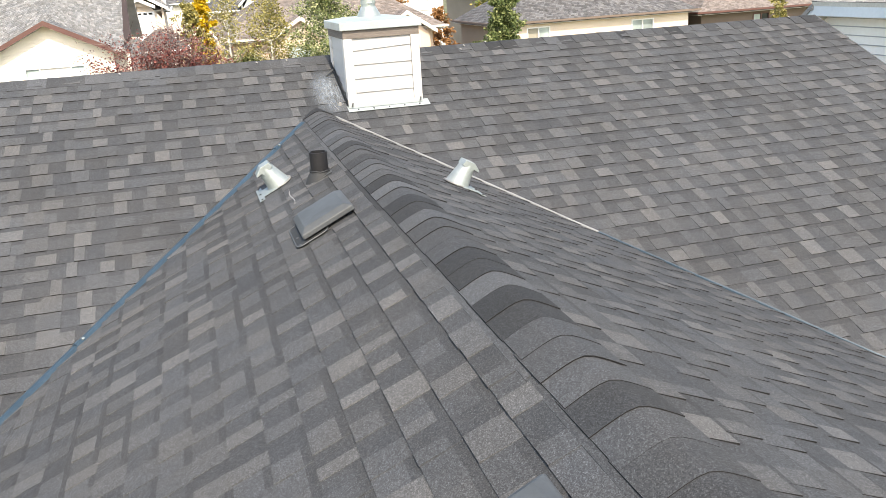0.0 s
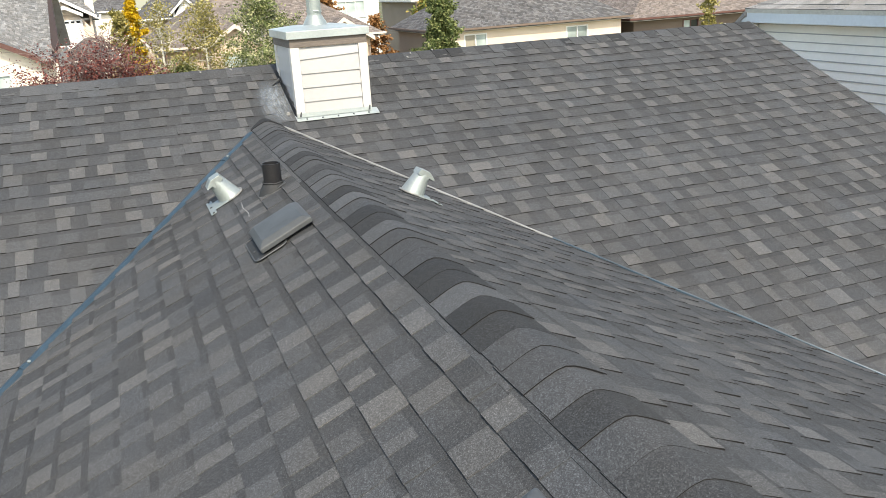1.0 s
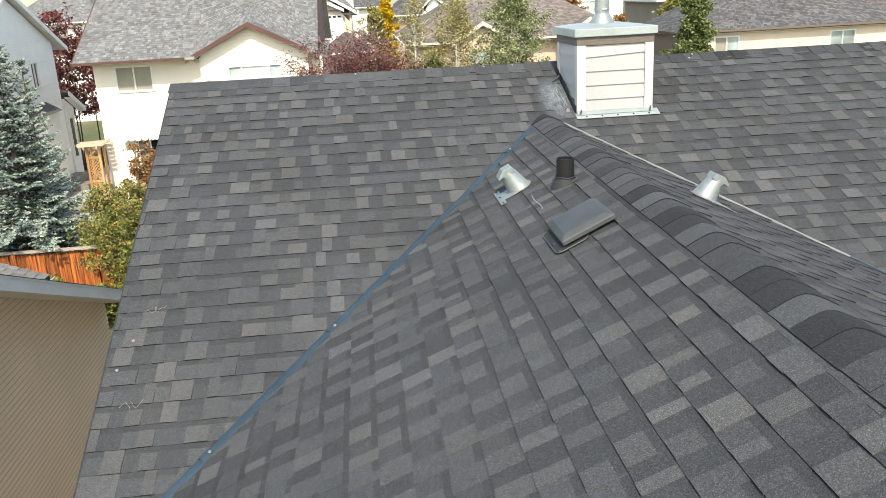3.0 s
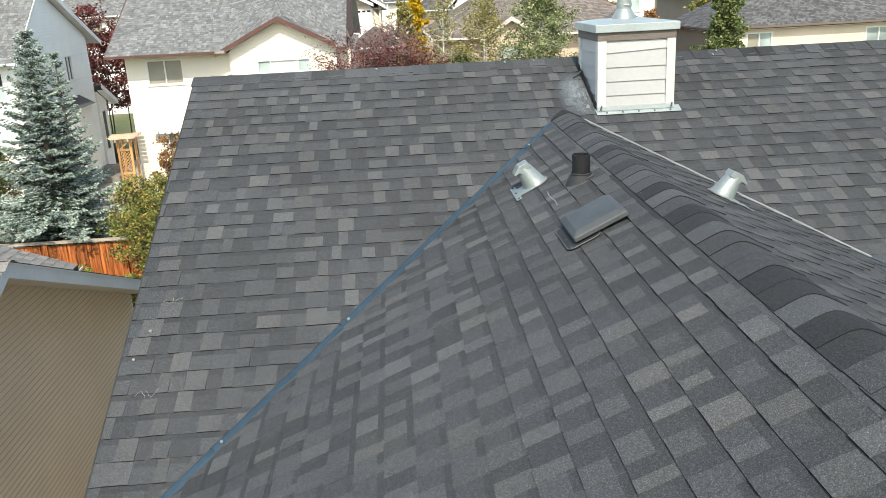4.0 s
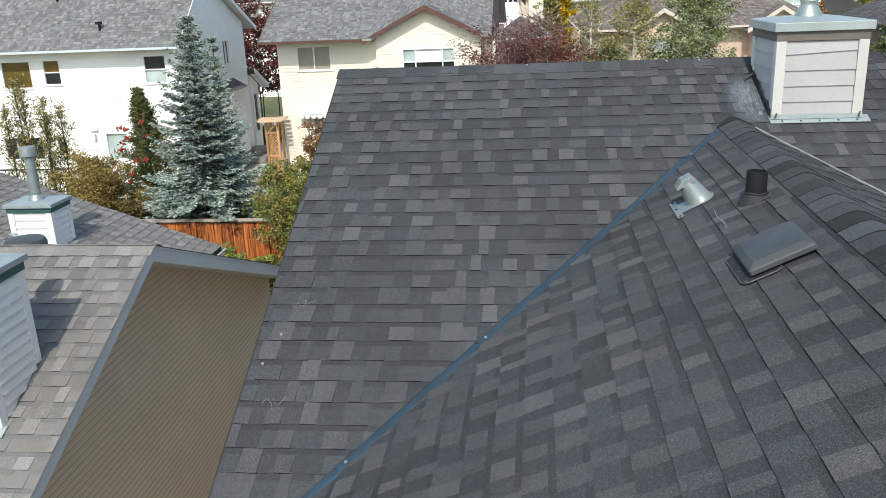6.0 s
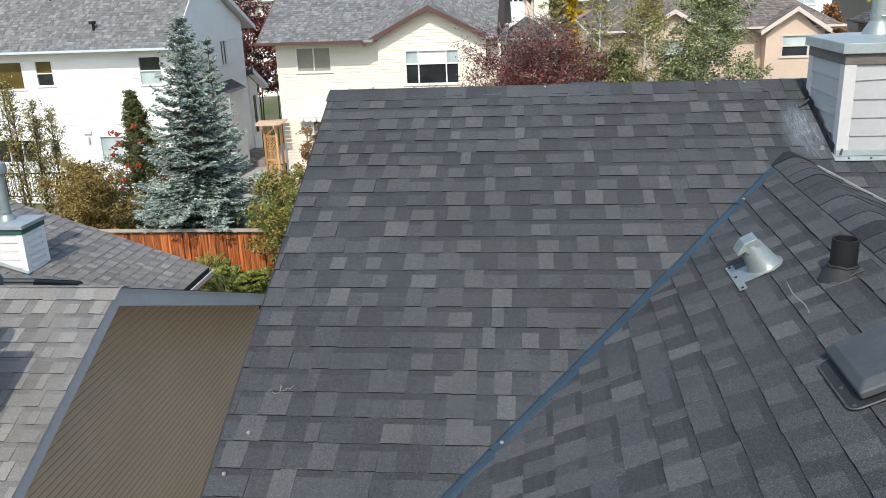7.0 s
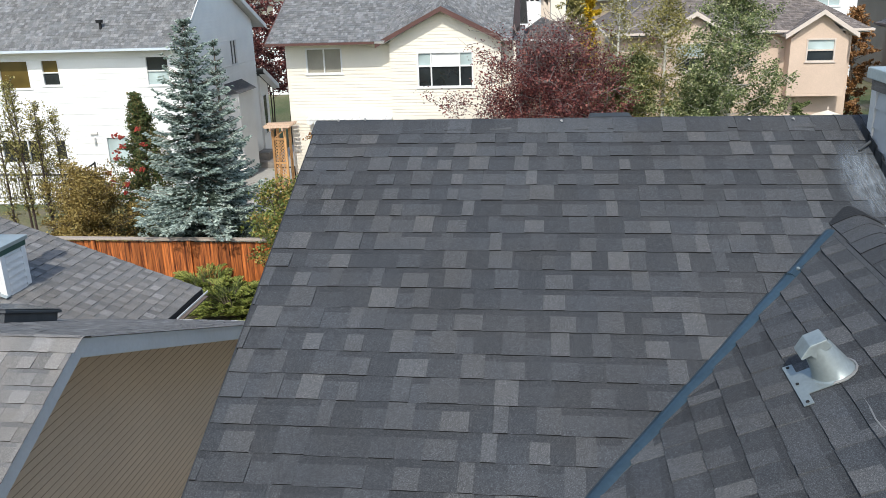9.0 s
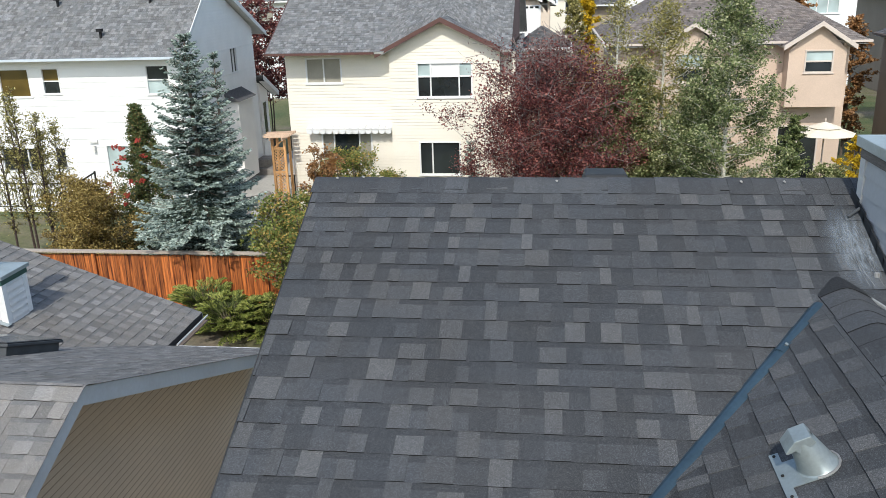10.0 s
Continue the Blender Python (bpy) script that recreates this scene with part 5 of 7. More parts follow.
# white house
wh = thing("white_house", (-17.0, 33.0, 0.0), "white two-storey house with grey shingle roof", "house")
wins = [(-20.15, -18.98, 4.25, 5.25), (-18.5, -17.83, 4.35, 5.26), (-14.6, -13.75, 4.3, 5.31), (-18.45, -18.05, 1.68, 2.43), (-20.6, -19.0, 1.55, 2.45), (-16.5, -15.6, 1.5, 2.53)]
clad_wall(wh, (0, CY0, 0), X, NY, lambda z: (-24, -13.3), 0, 5.55, 0.2, wins, M_HOUSEWHITE, "white lapped siding")
WAX, WAZ = 32.85, 8.3
swin = (34.6, 35.27, 4.5, 5.47)
clad_wall(wh, (-13.3, 0, 0), Y, (1, 0, 0), lambda z: (CY0 + max(0, z - 5.75) / 0.8, min(37.3, 32.85 + max(0.01, 8.1 - z) / 0.445)), 0, 8.05, 0.115, [swin], M_BRIGHTSIDE, "white siding of the gable end", 0.03)
part_each("wall", B().box(-24, -23.9, CY0 + 0.12, 37.6, 0, 5.5).box(-24, -13.42, 37.5, 37.6, 0, 5.5), M_HOUSEWHITE, wh)
# black sheet in place of the dark rooms behind
part("interior_shade", B().box(-23.8, -13.5, CY0 + 0.9, CY0 + 1.0, 0, 5.5), M_SHADENAIL, wh)
o, n = (0, CY0, 0), NY
window(wh, o, X, n, *wins[0], (), M_TRIM, {(0, 0): M_AMBERGLASS}, width=0.04)
window(wh, o, X, n, *wins[1], (), M_TRIM, {(0, 0): M_GLASS, (0, 1): M_AMBERGLASS}, rail=0.5, width=0.04)
window(wh, o, X, n, *wins[2], (), M_TRIM, {(0, 0): M_PAINTEDGLASS}, rail=0.5, width=0.04)
window(wh, o, X, n, *wins[3], (), M_TRIM, width=0.03)
window(wh, o, X, n, *wins[4], (0.33, 0.66), M_TRIM)
window(wh, o, X, n, *wins[5], (), M_TRIM, {(0, 0): M_PAINTEDGLASS})
window(wh, (-13.3, 0, 0), Y, X, *swin, (0.5,), M_TRIM, width=0.03)
far_roof(wh, [(-24.4, 29.5, 5.62), (-13.0, 29.5, 5.62), (-13.0, WAX, WAZ), (-24.4, WAX, WAZ)], M_FAR_GREY, 51)
far_roof(wh, [(-13.0, 38.3, 5.87), (-24.4, 38.3, 5.87), (-24.4, WAX, WAZ), (-13.0, WAX, WAZ)], M_FAR_GREY, 52, 0.6, 0.3)
part("gutter", B().box(-24.4, -13.0, 29.4, 29.52, 5.54, 5.62), M_FASCIA, wh)
fb = B()
rake_board(fb, (-12.98, 29.5, 5.64), (-12.98, WAX, WAZ + 0.02), 0.18, (-0.03, 0, 0))
rake_board(fb, (-12.98, WAX, WAZ + 0.02), (-12.98, 38.3, 5.89), 0.18, (-0.03, 0, 0))
part_each("fascia", fb, M_TRIM, wh)
part("side_bay", B().box(-13.29, -12.8, 33.7, 35.3, 0.3, 3.52), M_BRIGHTSIDE, wh)
part("bay_roof", B().prism([(-13.28, 33.55, 3.88), (-12.66, 33.55, 3.52), (-13.28, 33.55, 3.46)], (0, 1.9, 0)), M_FAR_DARK, wh, "small slate-dark lean-to roof")
low = B()
low.prism([(-13.42, 37.62, 0), (-13.42, 38.6, 0), (-13.42, 38.6, 3.3), (-13.42, 37.62, 3.75)], (0.12, 0, 0))
part("lower_wall", low, M_BRIGHTSIDE, wh, "siding of the lower front storey")
part("lower_roof", B().prism([(-20.0, 37.4, 4.1), (-12.98, 37.4, 4.1), (-12.98, 39.25, 3.2), (-20.0, 39.25, 3.2)], (0, 0, -0.05)), M_FAR_GREY, wh)
fb = B()
rake_board(fb, (-12.97, 37.4, 4.11), (-12.97, 39.25, 3.21), 0.2, (-0.03, 0, 0))
part_each("fascia", fb, M_TRIM, wh)
part("soffit", B().prism([(-13.28, 37.64, 3.79), (-13.01, 37.64, 3.79), (-13.01, 39.2, 3.03), (-13.28, 39.2, 3.03)], (0, 0, 0.02)), M_TRIM, wh)
sl = part("sidelight", B().box(-13.29, -13.27, 37.78, 38.2, 1.2, 2.85), M_GLASS, wh, "tall dark side window")
for a, b_ in ((37.72, 37.78), (38.2, 38.26)):
    part("window_frame", B().box(-13.295, -13.25, a, b_, 1.15, 2.9), M_TRIM, sl)
stp = thing("side_steps", (-12.9, 36.6, 0.03), "dark concrete steps by the side door", "steps")
part("lower_step", B().box(-13.26, -12.35, 35.9, 37.2, 0.03, 0.3), M_STONE, stp, bevel=0.01)
part("upper_step", B().box(-13.26, -12.7, 36.3, 37.2, 0.3, 0.62), M_STONE, stp, bevel=0.01)
for vx, vz in ((-16.2, 6.25), (-14.9, 7.35), (-18.4, 7.3)):
    vy = 29.5 + (vz - 5.62) / 0.8
    v = thing("roof_vent", (vx, vy, vz), "small black vent on the grey roof", "roof vent", "far roof vents")
    part("pipe", B().tube([(vx, vy, vz - 0.1), (vx, vy, vz + 0.22)], 0.05, 8), M_BLACK, v)
    part("hood", B().box(vx - 0.09, vx + 0.09, vy - 0.12, vy + 0.05, vz + 0.2, vz + 0.3), M_BLACK, v)
lt = thing("wall_lamp", (-16.9, 29.9, 2.5), "pale wall fitting under small shade", "wall lamp")
part("shade", B().box(-17.05, -16.75, 29.9, 29.98, 2.62, 2.7), M_LIGHTSIDE_LAMP, lt)
part("body", B().box(-16.95, -16.85, 29.86, 29.98, 2.3, 2.5), M_LIGHTSIDE_LAMP, lt)


def stucco_house(name, label, x0, x1, y0, y1, eave, top, wall_m, roof_m, trim_m, wins, splits, seed, overhang=0.45, side_m=None, hip=True, gutter_m=None):
    """A plain house with a hipped or gabled roof; wins: openings of the front wall."""
    h = thing(name, ((x0 + x1) / 2, (y0 + y1) / 2, 0), label, "house")
    clad_wall(h, (0, y0, 0), X, NY, lambda z: (x0, x1), 0, eave, 3.0, wins, wall_m, "", 0.001)
    part_each("wall", B().box(x0, x0 + 0.12, y0 + 0.12, y1, 0, eave).box(x1 - 0.12, x1, y0 + 0.12, y1, 0, eave).box(x0, x1, y1, y1 + 0.1, 0, eave), side_m or wall_m, h)
    # a black sheet stands for unlit rooms behind the front wall
    part("interior_shade", B().box(x0 + 0.3, x1 - 0.3, y0 + 0.9, y0 + 1.0, 0, eave - 0.1), M_SHADENAIL, h)
    for w, s in zip(wins, splits):
        window(h, (0, y0, 0), X, NY, *w, s[0], trim_m, s[1], s[2])
    a0, a1, c0, c1 = x0 - overhang, x1 + overhang, y0 - overhang, y1 + overhang
    ym = (c0 + c1) / 2
    run = (c1 - c0) / 2 if hip else 0.0
    run = min(run, (a1 - a0) / 2 - 0.05)
    ez = eave + 0.05
    far_roof(h, [(a0, c0, ez), (a1, c0, ez), (a1 - run, ym, top), (a0 + run, ym, top)], roof_m, seed)
    far_roof(h, [(a1, c1, ez), (a0, c1, ez), (a0 + run, ym, top), (a1 - run, ym, top)], roof_m, seed + 1, 0.6, 0.3)
    if hip:
        far_roof(h, [(a0, c1, ez), (a0, c0, ez), (a0 + run, ym, top), (a0 + run, ym + 0.01, top)], roof_m, seed + 2)
        far_roof(h, [(a1, c0, ez), (a1, c1, ez), (a1 - run, ym + 0.01, top), (a1 - run, ym, top)], roof_m, seed + 3)
    part_each("gutter", B().box(a0, a1, c0 - 0.1, c0, ez - 0.08, ez).box(a0 - 0.1, a0, c0 - 0.1, c1, ez - 0.08, ez).box(a1, a1 + 0.1, c0 - 0.1, c1, ez - 0.08, ez), gutter_m or trim_m, h)
    part_each("soffit", B().box(a0, a1, c0, y0, ez - 0.14, ez - 0.12).box(a0, x0, y0, c1, ez - 0.14, ez - 0.12).box(x1, a1, y0, c1, ez - 0.14, ez - 0.12), M_SOFFIT, h)
    return h


def front_gable(h, x0, x1, y0, depth, eave, peak, wall_m, roof_m, trim_m, seed, win=None, bottom=0.0):
    """A bay that stands out of a house under a gable of its own."""
    mid = (x0 + x1) / 2
    ov = 0.25
    k_ = (mid - x0) / (peak - eave)
    clad_wall(h, (0, y0, 0), X, NY, lambda z: (x0 + max(0, z - eave) * k_, x1 - max(0, z - eave) * k_), bottom, peak - 0.05, 3.0, [win] if win else [], wall_m, "", 0.001)
    part_each("wall", B().box(x0, x0 + 0.1, y0 + 0.12, y0 + depth, bottom, eave).box(x1 - 0.1, x1, y0 + 0.12, y0 + depth, bottom, eave), wall_m, h)
    s = 1 / k_
    zl = eave - ov * s + 0.06
    far_roof(h, [(x0 - ov, y0 + depth + 1.5, zl), (x0 - ov, y0 - ov, zl), (mid, y0 - ov, peak + 0.06), (mid, y0 + depth + 1.5, peak + 0.06)], roof_m, seed)
    far_roof(h, [(x1 + ov, y0 - ov, zl), (x1 + ov, y0 + depth + 1.5, zl), (mid, y0 + depth + 1.5, peak + 0.06), (mid, y0 - ov, peak + 0.06)], roof_m, seed + 1)
    f = B()
    rake_board(f, (x0 - ov, y0 - ov - 0.03, zl + 0.03), (mid, y0 - ov - 0.03, peak + 0.09), 0.16, (0, 0.03, 0))
    rake_board(f, (mid, y0 - ov - 0.03, peak + 0.09), (x1 + ov, y0 - ov - 0.03, zl + 0.03), 0.16, (0, 0.03, 0))
    part_each("fascia", f, trim_m, h)
    if win:
        window(h, (0, y0, 0), X, NY, *win, (), trim_m, {(0, 1): M_PAINTEDGLASS}, 0.5)


# ground-floor glazing is added, for the dark below the patio umbrella
pe = stucco_house("peach_house", "peach stucco house with brown hipped roof and pale gable trim", 1.75, 9.75, 33.6, 42.0, 5.42, 8.2, M_PEACH, M_FAR_BROWN, M_BEIGETRIM,
                  [(7.55, 9.0, 0.3, 2.45)], [((0.5,), {}, None)], 61)
front_gable(pe, 7.55, 9.45, 32.95, 0.65, 5.42, 6.05, M_PEACH, M_FAR_BROWN, M_BEIGETRIM, 65, (8.08, 9.04, 4.38, 5.17), 3.2)
front_gable(pe, 3.3, 5.3, 32.95, 0.65, 5.5, 6.1, M_PEACH, M_FAR_BROWN, M_BEIGETRIM, 67, (3.69, 4.72, 4.1, 5.12), 0.0)
# side walls are buff too: taupe puts their shade into the colour
bf = stucco_house("buff_house", "buff stucco house with dark grey hipped roof", 12.4, 21.3, 33.0, 37.8, 5.30, 7.0, M_BUFF, M_FAR_DARK, M_TRIM,
                  [(13.65, 14.7, 4.0, 5.08), (18.5, 19.6, 4.0, 5.08)], [((0.5,), {(0, 0): M_BLIND, (1, 0): M_PAINTEDGLASS}, None), ((0.5,), {(0, 0): M_PAINTEDGLASS, (1, 0): M_PAINTEDGLASS}, None)], 71, 0.3, M_TAUPE_SHADE, gutter_m=M_UMBER)
part("downspout", B().box(12.26, 12.34, 32.86, 32.94, 0, 5.2), M_BROWNTRIM, bf)
stucco_house("brown_house", "taupe house with brown shingle roof", 22.3, 34.0, 33.5, 42.0, 5.1, 7.6, M_UMBER, M_FAR_BROWN, M_BROWNTRIM,
             [(25.0, 25.9, 4.0, 4.9)], [((0.5,), {(0, 0): M_PAINTEDGLASS}, None)], 75)
f1 = stucco_house("far_house", "pale yellow house with white garage door under nested gables", -3.3, -0.75, 45.0, 53.0, 6.5, 8.4, M_BUFF, M_FAR_GREY, M_TRIM, [], [], 81, 0.3, M_BUFF)
front_gable(f1, -3.15, -0.75, 44.2, 0.8, 6.72, 7.42, M_BUFF, M_FAR_GREY, M_TRIM, 85)
front_gable(f1, -2.4, -1.35, 44.0, 0.2, 6.82, 7.08, M_BUFF, M_FAR_GREY, M_TRIM, 89, None, 6.75)
door = part("garage_door", B().box(-2.3, -1.18, 44.12, 44.19, 3.8, 6.5), M_HOUSEWHITE, f1, "white panelled garage door")
for k in range(4):
    part("door_light", B().box(-2.2 + 0.25 * k, -2.03 + 0.25 * k, 44.105, 44.118, 6.36, 6.45), M_GLASS, door)
part("chimney", B().box(-0.98, -0.6, 46.0, 46.5, 6.4, 8.2), M_CREAM, f1, "cream chimney")
po = stucco_house("porch_house", "low brick entry with dark hipped roof and white arch", -1.87, -0.18, 37.3, 39.3, 5.02, 5.86, M_TAUPE_SHADE, M_FAR_DARK, M_TRIM, [(-1.7, -0.45, 3.0, 4.6)], [((), {}, None)], 87, 0.3)
arch = B()
for i in range(10):
    a0, a1 = math.pi * i / 10, math.pi * (i + 1) / 10
    f = lambda a, r: (-1.15 + math.cos(a) * r * 0.95, 37.2, 4.45 + math.sin(a) * r * 0.4)
    arch.prism([f(a0, 0.8), f(a1, 0.8), f(a1, 0.95), f(a0, 0.95)], (0, 0.08, 0))
part("arch", arch, M_TRIM, po, "white arch moulding")
stucco_house("far_house", "white house in the distance beyond the side yard", -23.5, -17.5, 60.0, 68.0, 6.6, 9.5, M_HOUSEWHITE, M_FAR_GREY, M_TRIM, [(-21.0, -19.8, 5.2, 6.3)], [((0.5,), {(0, 0): M_BLIND, (1, 0): M_BLIND}, None)], 91)
stucco_house("far_house", "white house with dark shutters beyond the brown roof", 12.4, 15.9, 52.0, 57.0, 7.2, 9.5, M_HOUSEWHITE, M_FAR_DARK, M_TRIM, [(13.2, 15.0, 5.4, 6.4)], [((0.33, 0.66), {(1, 0): M_PAINTEDGLASS, (0, 0): M_PAINTEDGLASS, (2, 0): M_PAINTEDGLASS}, None)], 95)
gf = stucco_house("far_house", "grey-roofed house with white gable in the distance", 1.9, 9.0, 56.0, 64.0, 6.0, 9.0, M_TAUPE_SHADE, M_FAR_DARK, M_TRIM, [(3.0, 4.2, 4.2, 5.3)], [((0.5,), {}, None)], 99)
stucco_house("far_house", "low grey-roofed house far behind the trees", -1.2, 1.8, 62.0, 68.0, 6.55, 7.9, M_CREAM, M_FAR_DARK, M_TRIM, [(0.2, 1.0, 5.2, 6.1)], [((0.5,), {}, None)], 113, 0.3)
front_gable(gf, 3.75, 5.25, 55.4, 0.6, 6.45, 7.15, M_HOUSEWHITE, M_FAR_DARK, M_TRIM, 109)
stucco_house("far_house", "tan house in the distance", 20.5, 30.0, 58.0, 66.0, 6.0, 8.6, M_TAUPE_SHADE, M_FAR_BROWN, M_TRIM, [(22.0, 23.2, 4.2, 5.3)], [((0.5,), {}, None)], 103)


# ---- ground, yards and trees ----
def ease(v, a, b):
    t = min(1.0, max(0.0, (v - a) / (b - a)))
    return t * t * (3 - 2 * t)


def ground_z(x, y):
    """Level ground, but for the raised back garden along the fence."""
    return -0.02 + 0.5 * ease(x, -19, -16) * (1 - ease(x, -5, -3)) * ease(y, 14, 16.5) * (1 - ease(y, 23.5, 27))


gb = B()
xs = sorted({-300 + 15.0 * i for i in range(41)} | {-20.0 + i for i in range(20)})
ys = sorted({-200 + 15.0 * i for i in range(41)} | {12.0 + i for i in range(18)})
gb.v = [(x, y, ground_z(x, y)) for x in xs for y in ys]
N = len(ys)
gb.f = [(i * N + j, (i + 1) * N + j, (i + 1) * N + j + 1, i * N + j + 1) for i in range(len(xs) - 1) for j in range(N - 1)]
tagged(part("ground", gb, M_GROUND, None), "patchy grass and bare soil of the yards", "ground", "", "structure")
tagged(part("pavement", B().box(-13.2, -9.9, 29.2, 45.0, -0.02, 0.03), M_CONCRETE), "pale concrete path between two houses", "path", "", "structure")
# unseen pale ground, added as a reflector for the tan gable wall
tagged(part("pavement", B().box(-3.95, -1.85, -4.0, 11.5, -0.02, 0.03), M_CONCRETE), "unseen pale strip added to bounce light onto the tan wall", "path", "", "structure")


def leaf(b, p, size, rng, long=1.5):
    d = Vector((rng.gauss(0, 1), rng.gauss(0, 1), rng.gauss(0, 0.7))).normalized()
    e = d.cross(Vector((rng.gauss(0, 1), rng.gauss(0, 1), rng.gauss(0, 1)))).normalized()
    a, c = d * size * long * 0.5, e * size * 0.5
    b.face(p - a, p + c * 0.9 - a * 0.1, p + a, p - c * 0.9 - a * 0.1)


def broadleaf(name, x, y, height, radius, label, leaf_m, bark_m, seed, limbs=34, twigs=6, leaves=22, size=0.1, clear=0.2, spread=0.22, stems=1, lean=0.0, shape=1.0, z0=-0.02, trunk=0.06, rise=(0.15, 0.75), taper=0.0, thin=0.0, twig=0.005, cone=0.0, bare=None):
    """A tree or shrub: tapered stems, limbs, twigs, and leaves in loose clumps at the twigs."""
    rng = random.Random(seed)
    t = thing(name, (x, y, z0), label, "tree" if height > 2.6 else "shrub")
    wood_b, crown = B(), B()
    for s in range(stems):
        ang = rng.uniform(0, 6.283)
        foot = Vector((x + (stems > 1) * rng.uniform(-0.3, 0.3) * radius, y + (stems > 1) * rng.uniform(-0.3, 0.3) * radius, z0))
        tip = Vector((foot.x + math.cos(ang) * radius * (0.12 + lean) * rng.random() * (3 if stems > 1 else 1), foot.y + math.sin(ang) * radius * 0.2, z0 + height * rng.uniform(0.86, 1.0)))
        bend = Vector((rng.uniform(-1, 1), rng.uniform(-1, 1), 0)) * radius * 0.12
        stem = lambda f: foot.lerp(tip, f) + bend * math.sin(f * 3.1)
        r0 = trunk * (1.0 if stems == 1 else 0.55)
        wood_b.tube([stem(f / 7) for f in range(8)], [r0 * (1 - 0.9 * f / 7) + 0.006 for f in range(8)], 7)
        for i in range(limbs // stems):
            f = clear + (1 - clear) * ((i + rng.random()) / (limbs // stems))
            g = (f - clear) / (1 - clear)
            reach = radius * (math.sin(min(1, g * 0.9 + 0.14) ** shape * 3.1) ** 0.7 * 0.95 + 0.1) * rng.uniform(0.55, 1.1)
            if cone:
                reach = radius * (1 - g) ** cone * rng.uniform(0.55, 1.1) + 0.03
            a = i * 2.4 + rng.uniform(-0.5, 0.5)
            bush = radius * spread * (1 - taper + taper * min(1.0, reach / radius + 0.12))
            p0 = stem(f)
            p2 = p0 + Vector((math.cos(a) * reach, math.sin(a) * reach, reach * rng.uniform(*rise)))
            p2.z = min(p2.z, z0 + height)
            p1 = p0.lerp(p2, 0.5) + Vector((0, 0, -0.06 * reach))
            wood_b.tube([p0, p1, p2], [r0 * 0.24 * (1 - 0.6 * f) + 0.004, r0 * 0.13 * (1 - 0.6 * f) + 0.003, 0.003], 5, False)
            for _ in range(twigs):
                q0 = p0.lerp(p2, rng.uniform(0.3, 1.0))
                q1 = q0 + Vector((rng.gauss(0, 1), rng.gauss(0, 1), rng.gauss(0.3, 0.7))) * bush * 0.6
                wood_b.tube([q0, q1], [twig, twig * 0.4], 3, False)
                for _ in range(int(leaves * rng.uniform(0.4, 1.5) * (1 - thin * g))):
                    c = q0.lerp(q1, rng.uniform(0.2, 1.25)) + Vector((rng.gauss(0, 1), rng.gauss(0, 1), rng.gauss(0, 0.8))) * bush * 0.28
                    if bare and rng.random() > 1.08 - (c.z - bare[0]) / (bare[1] - bare[0]):
                        continue
                    leaf(crown, c, size * rng.uniform(0.6, 1.3), rng)
    part("trunk", wood_b, bark_m, t, "stems and branches")
    part("crown", crown, leaf_m, t, "loose leaves in clumps", "stuff")
    return t


def sprig(b, c, way, ln, wd, rng):
    """Two crossed slips of needles along a twig tip."""
    e = way.cross(Vector((rng.gauss(0, 1), rng.gauss(0, 1), rng.gauss(0, 1)))).normalized() * wd
    g = way.cross(e)
    for ax in (e, g):
        b.face(c - ax * 0.5, c + way * ln * 0.5 - ax, c + way * ln, c + way * ln * 0.5 + ax)


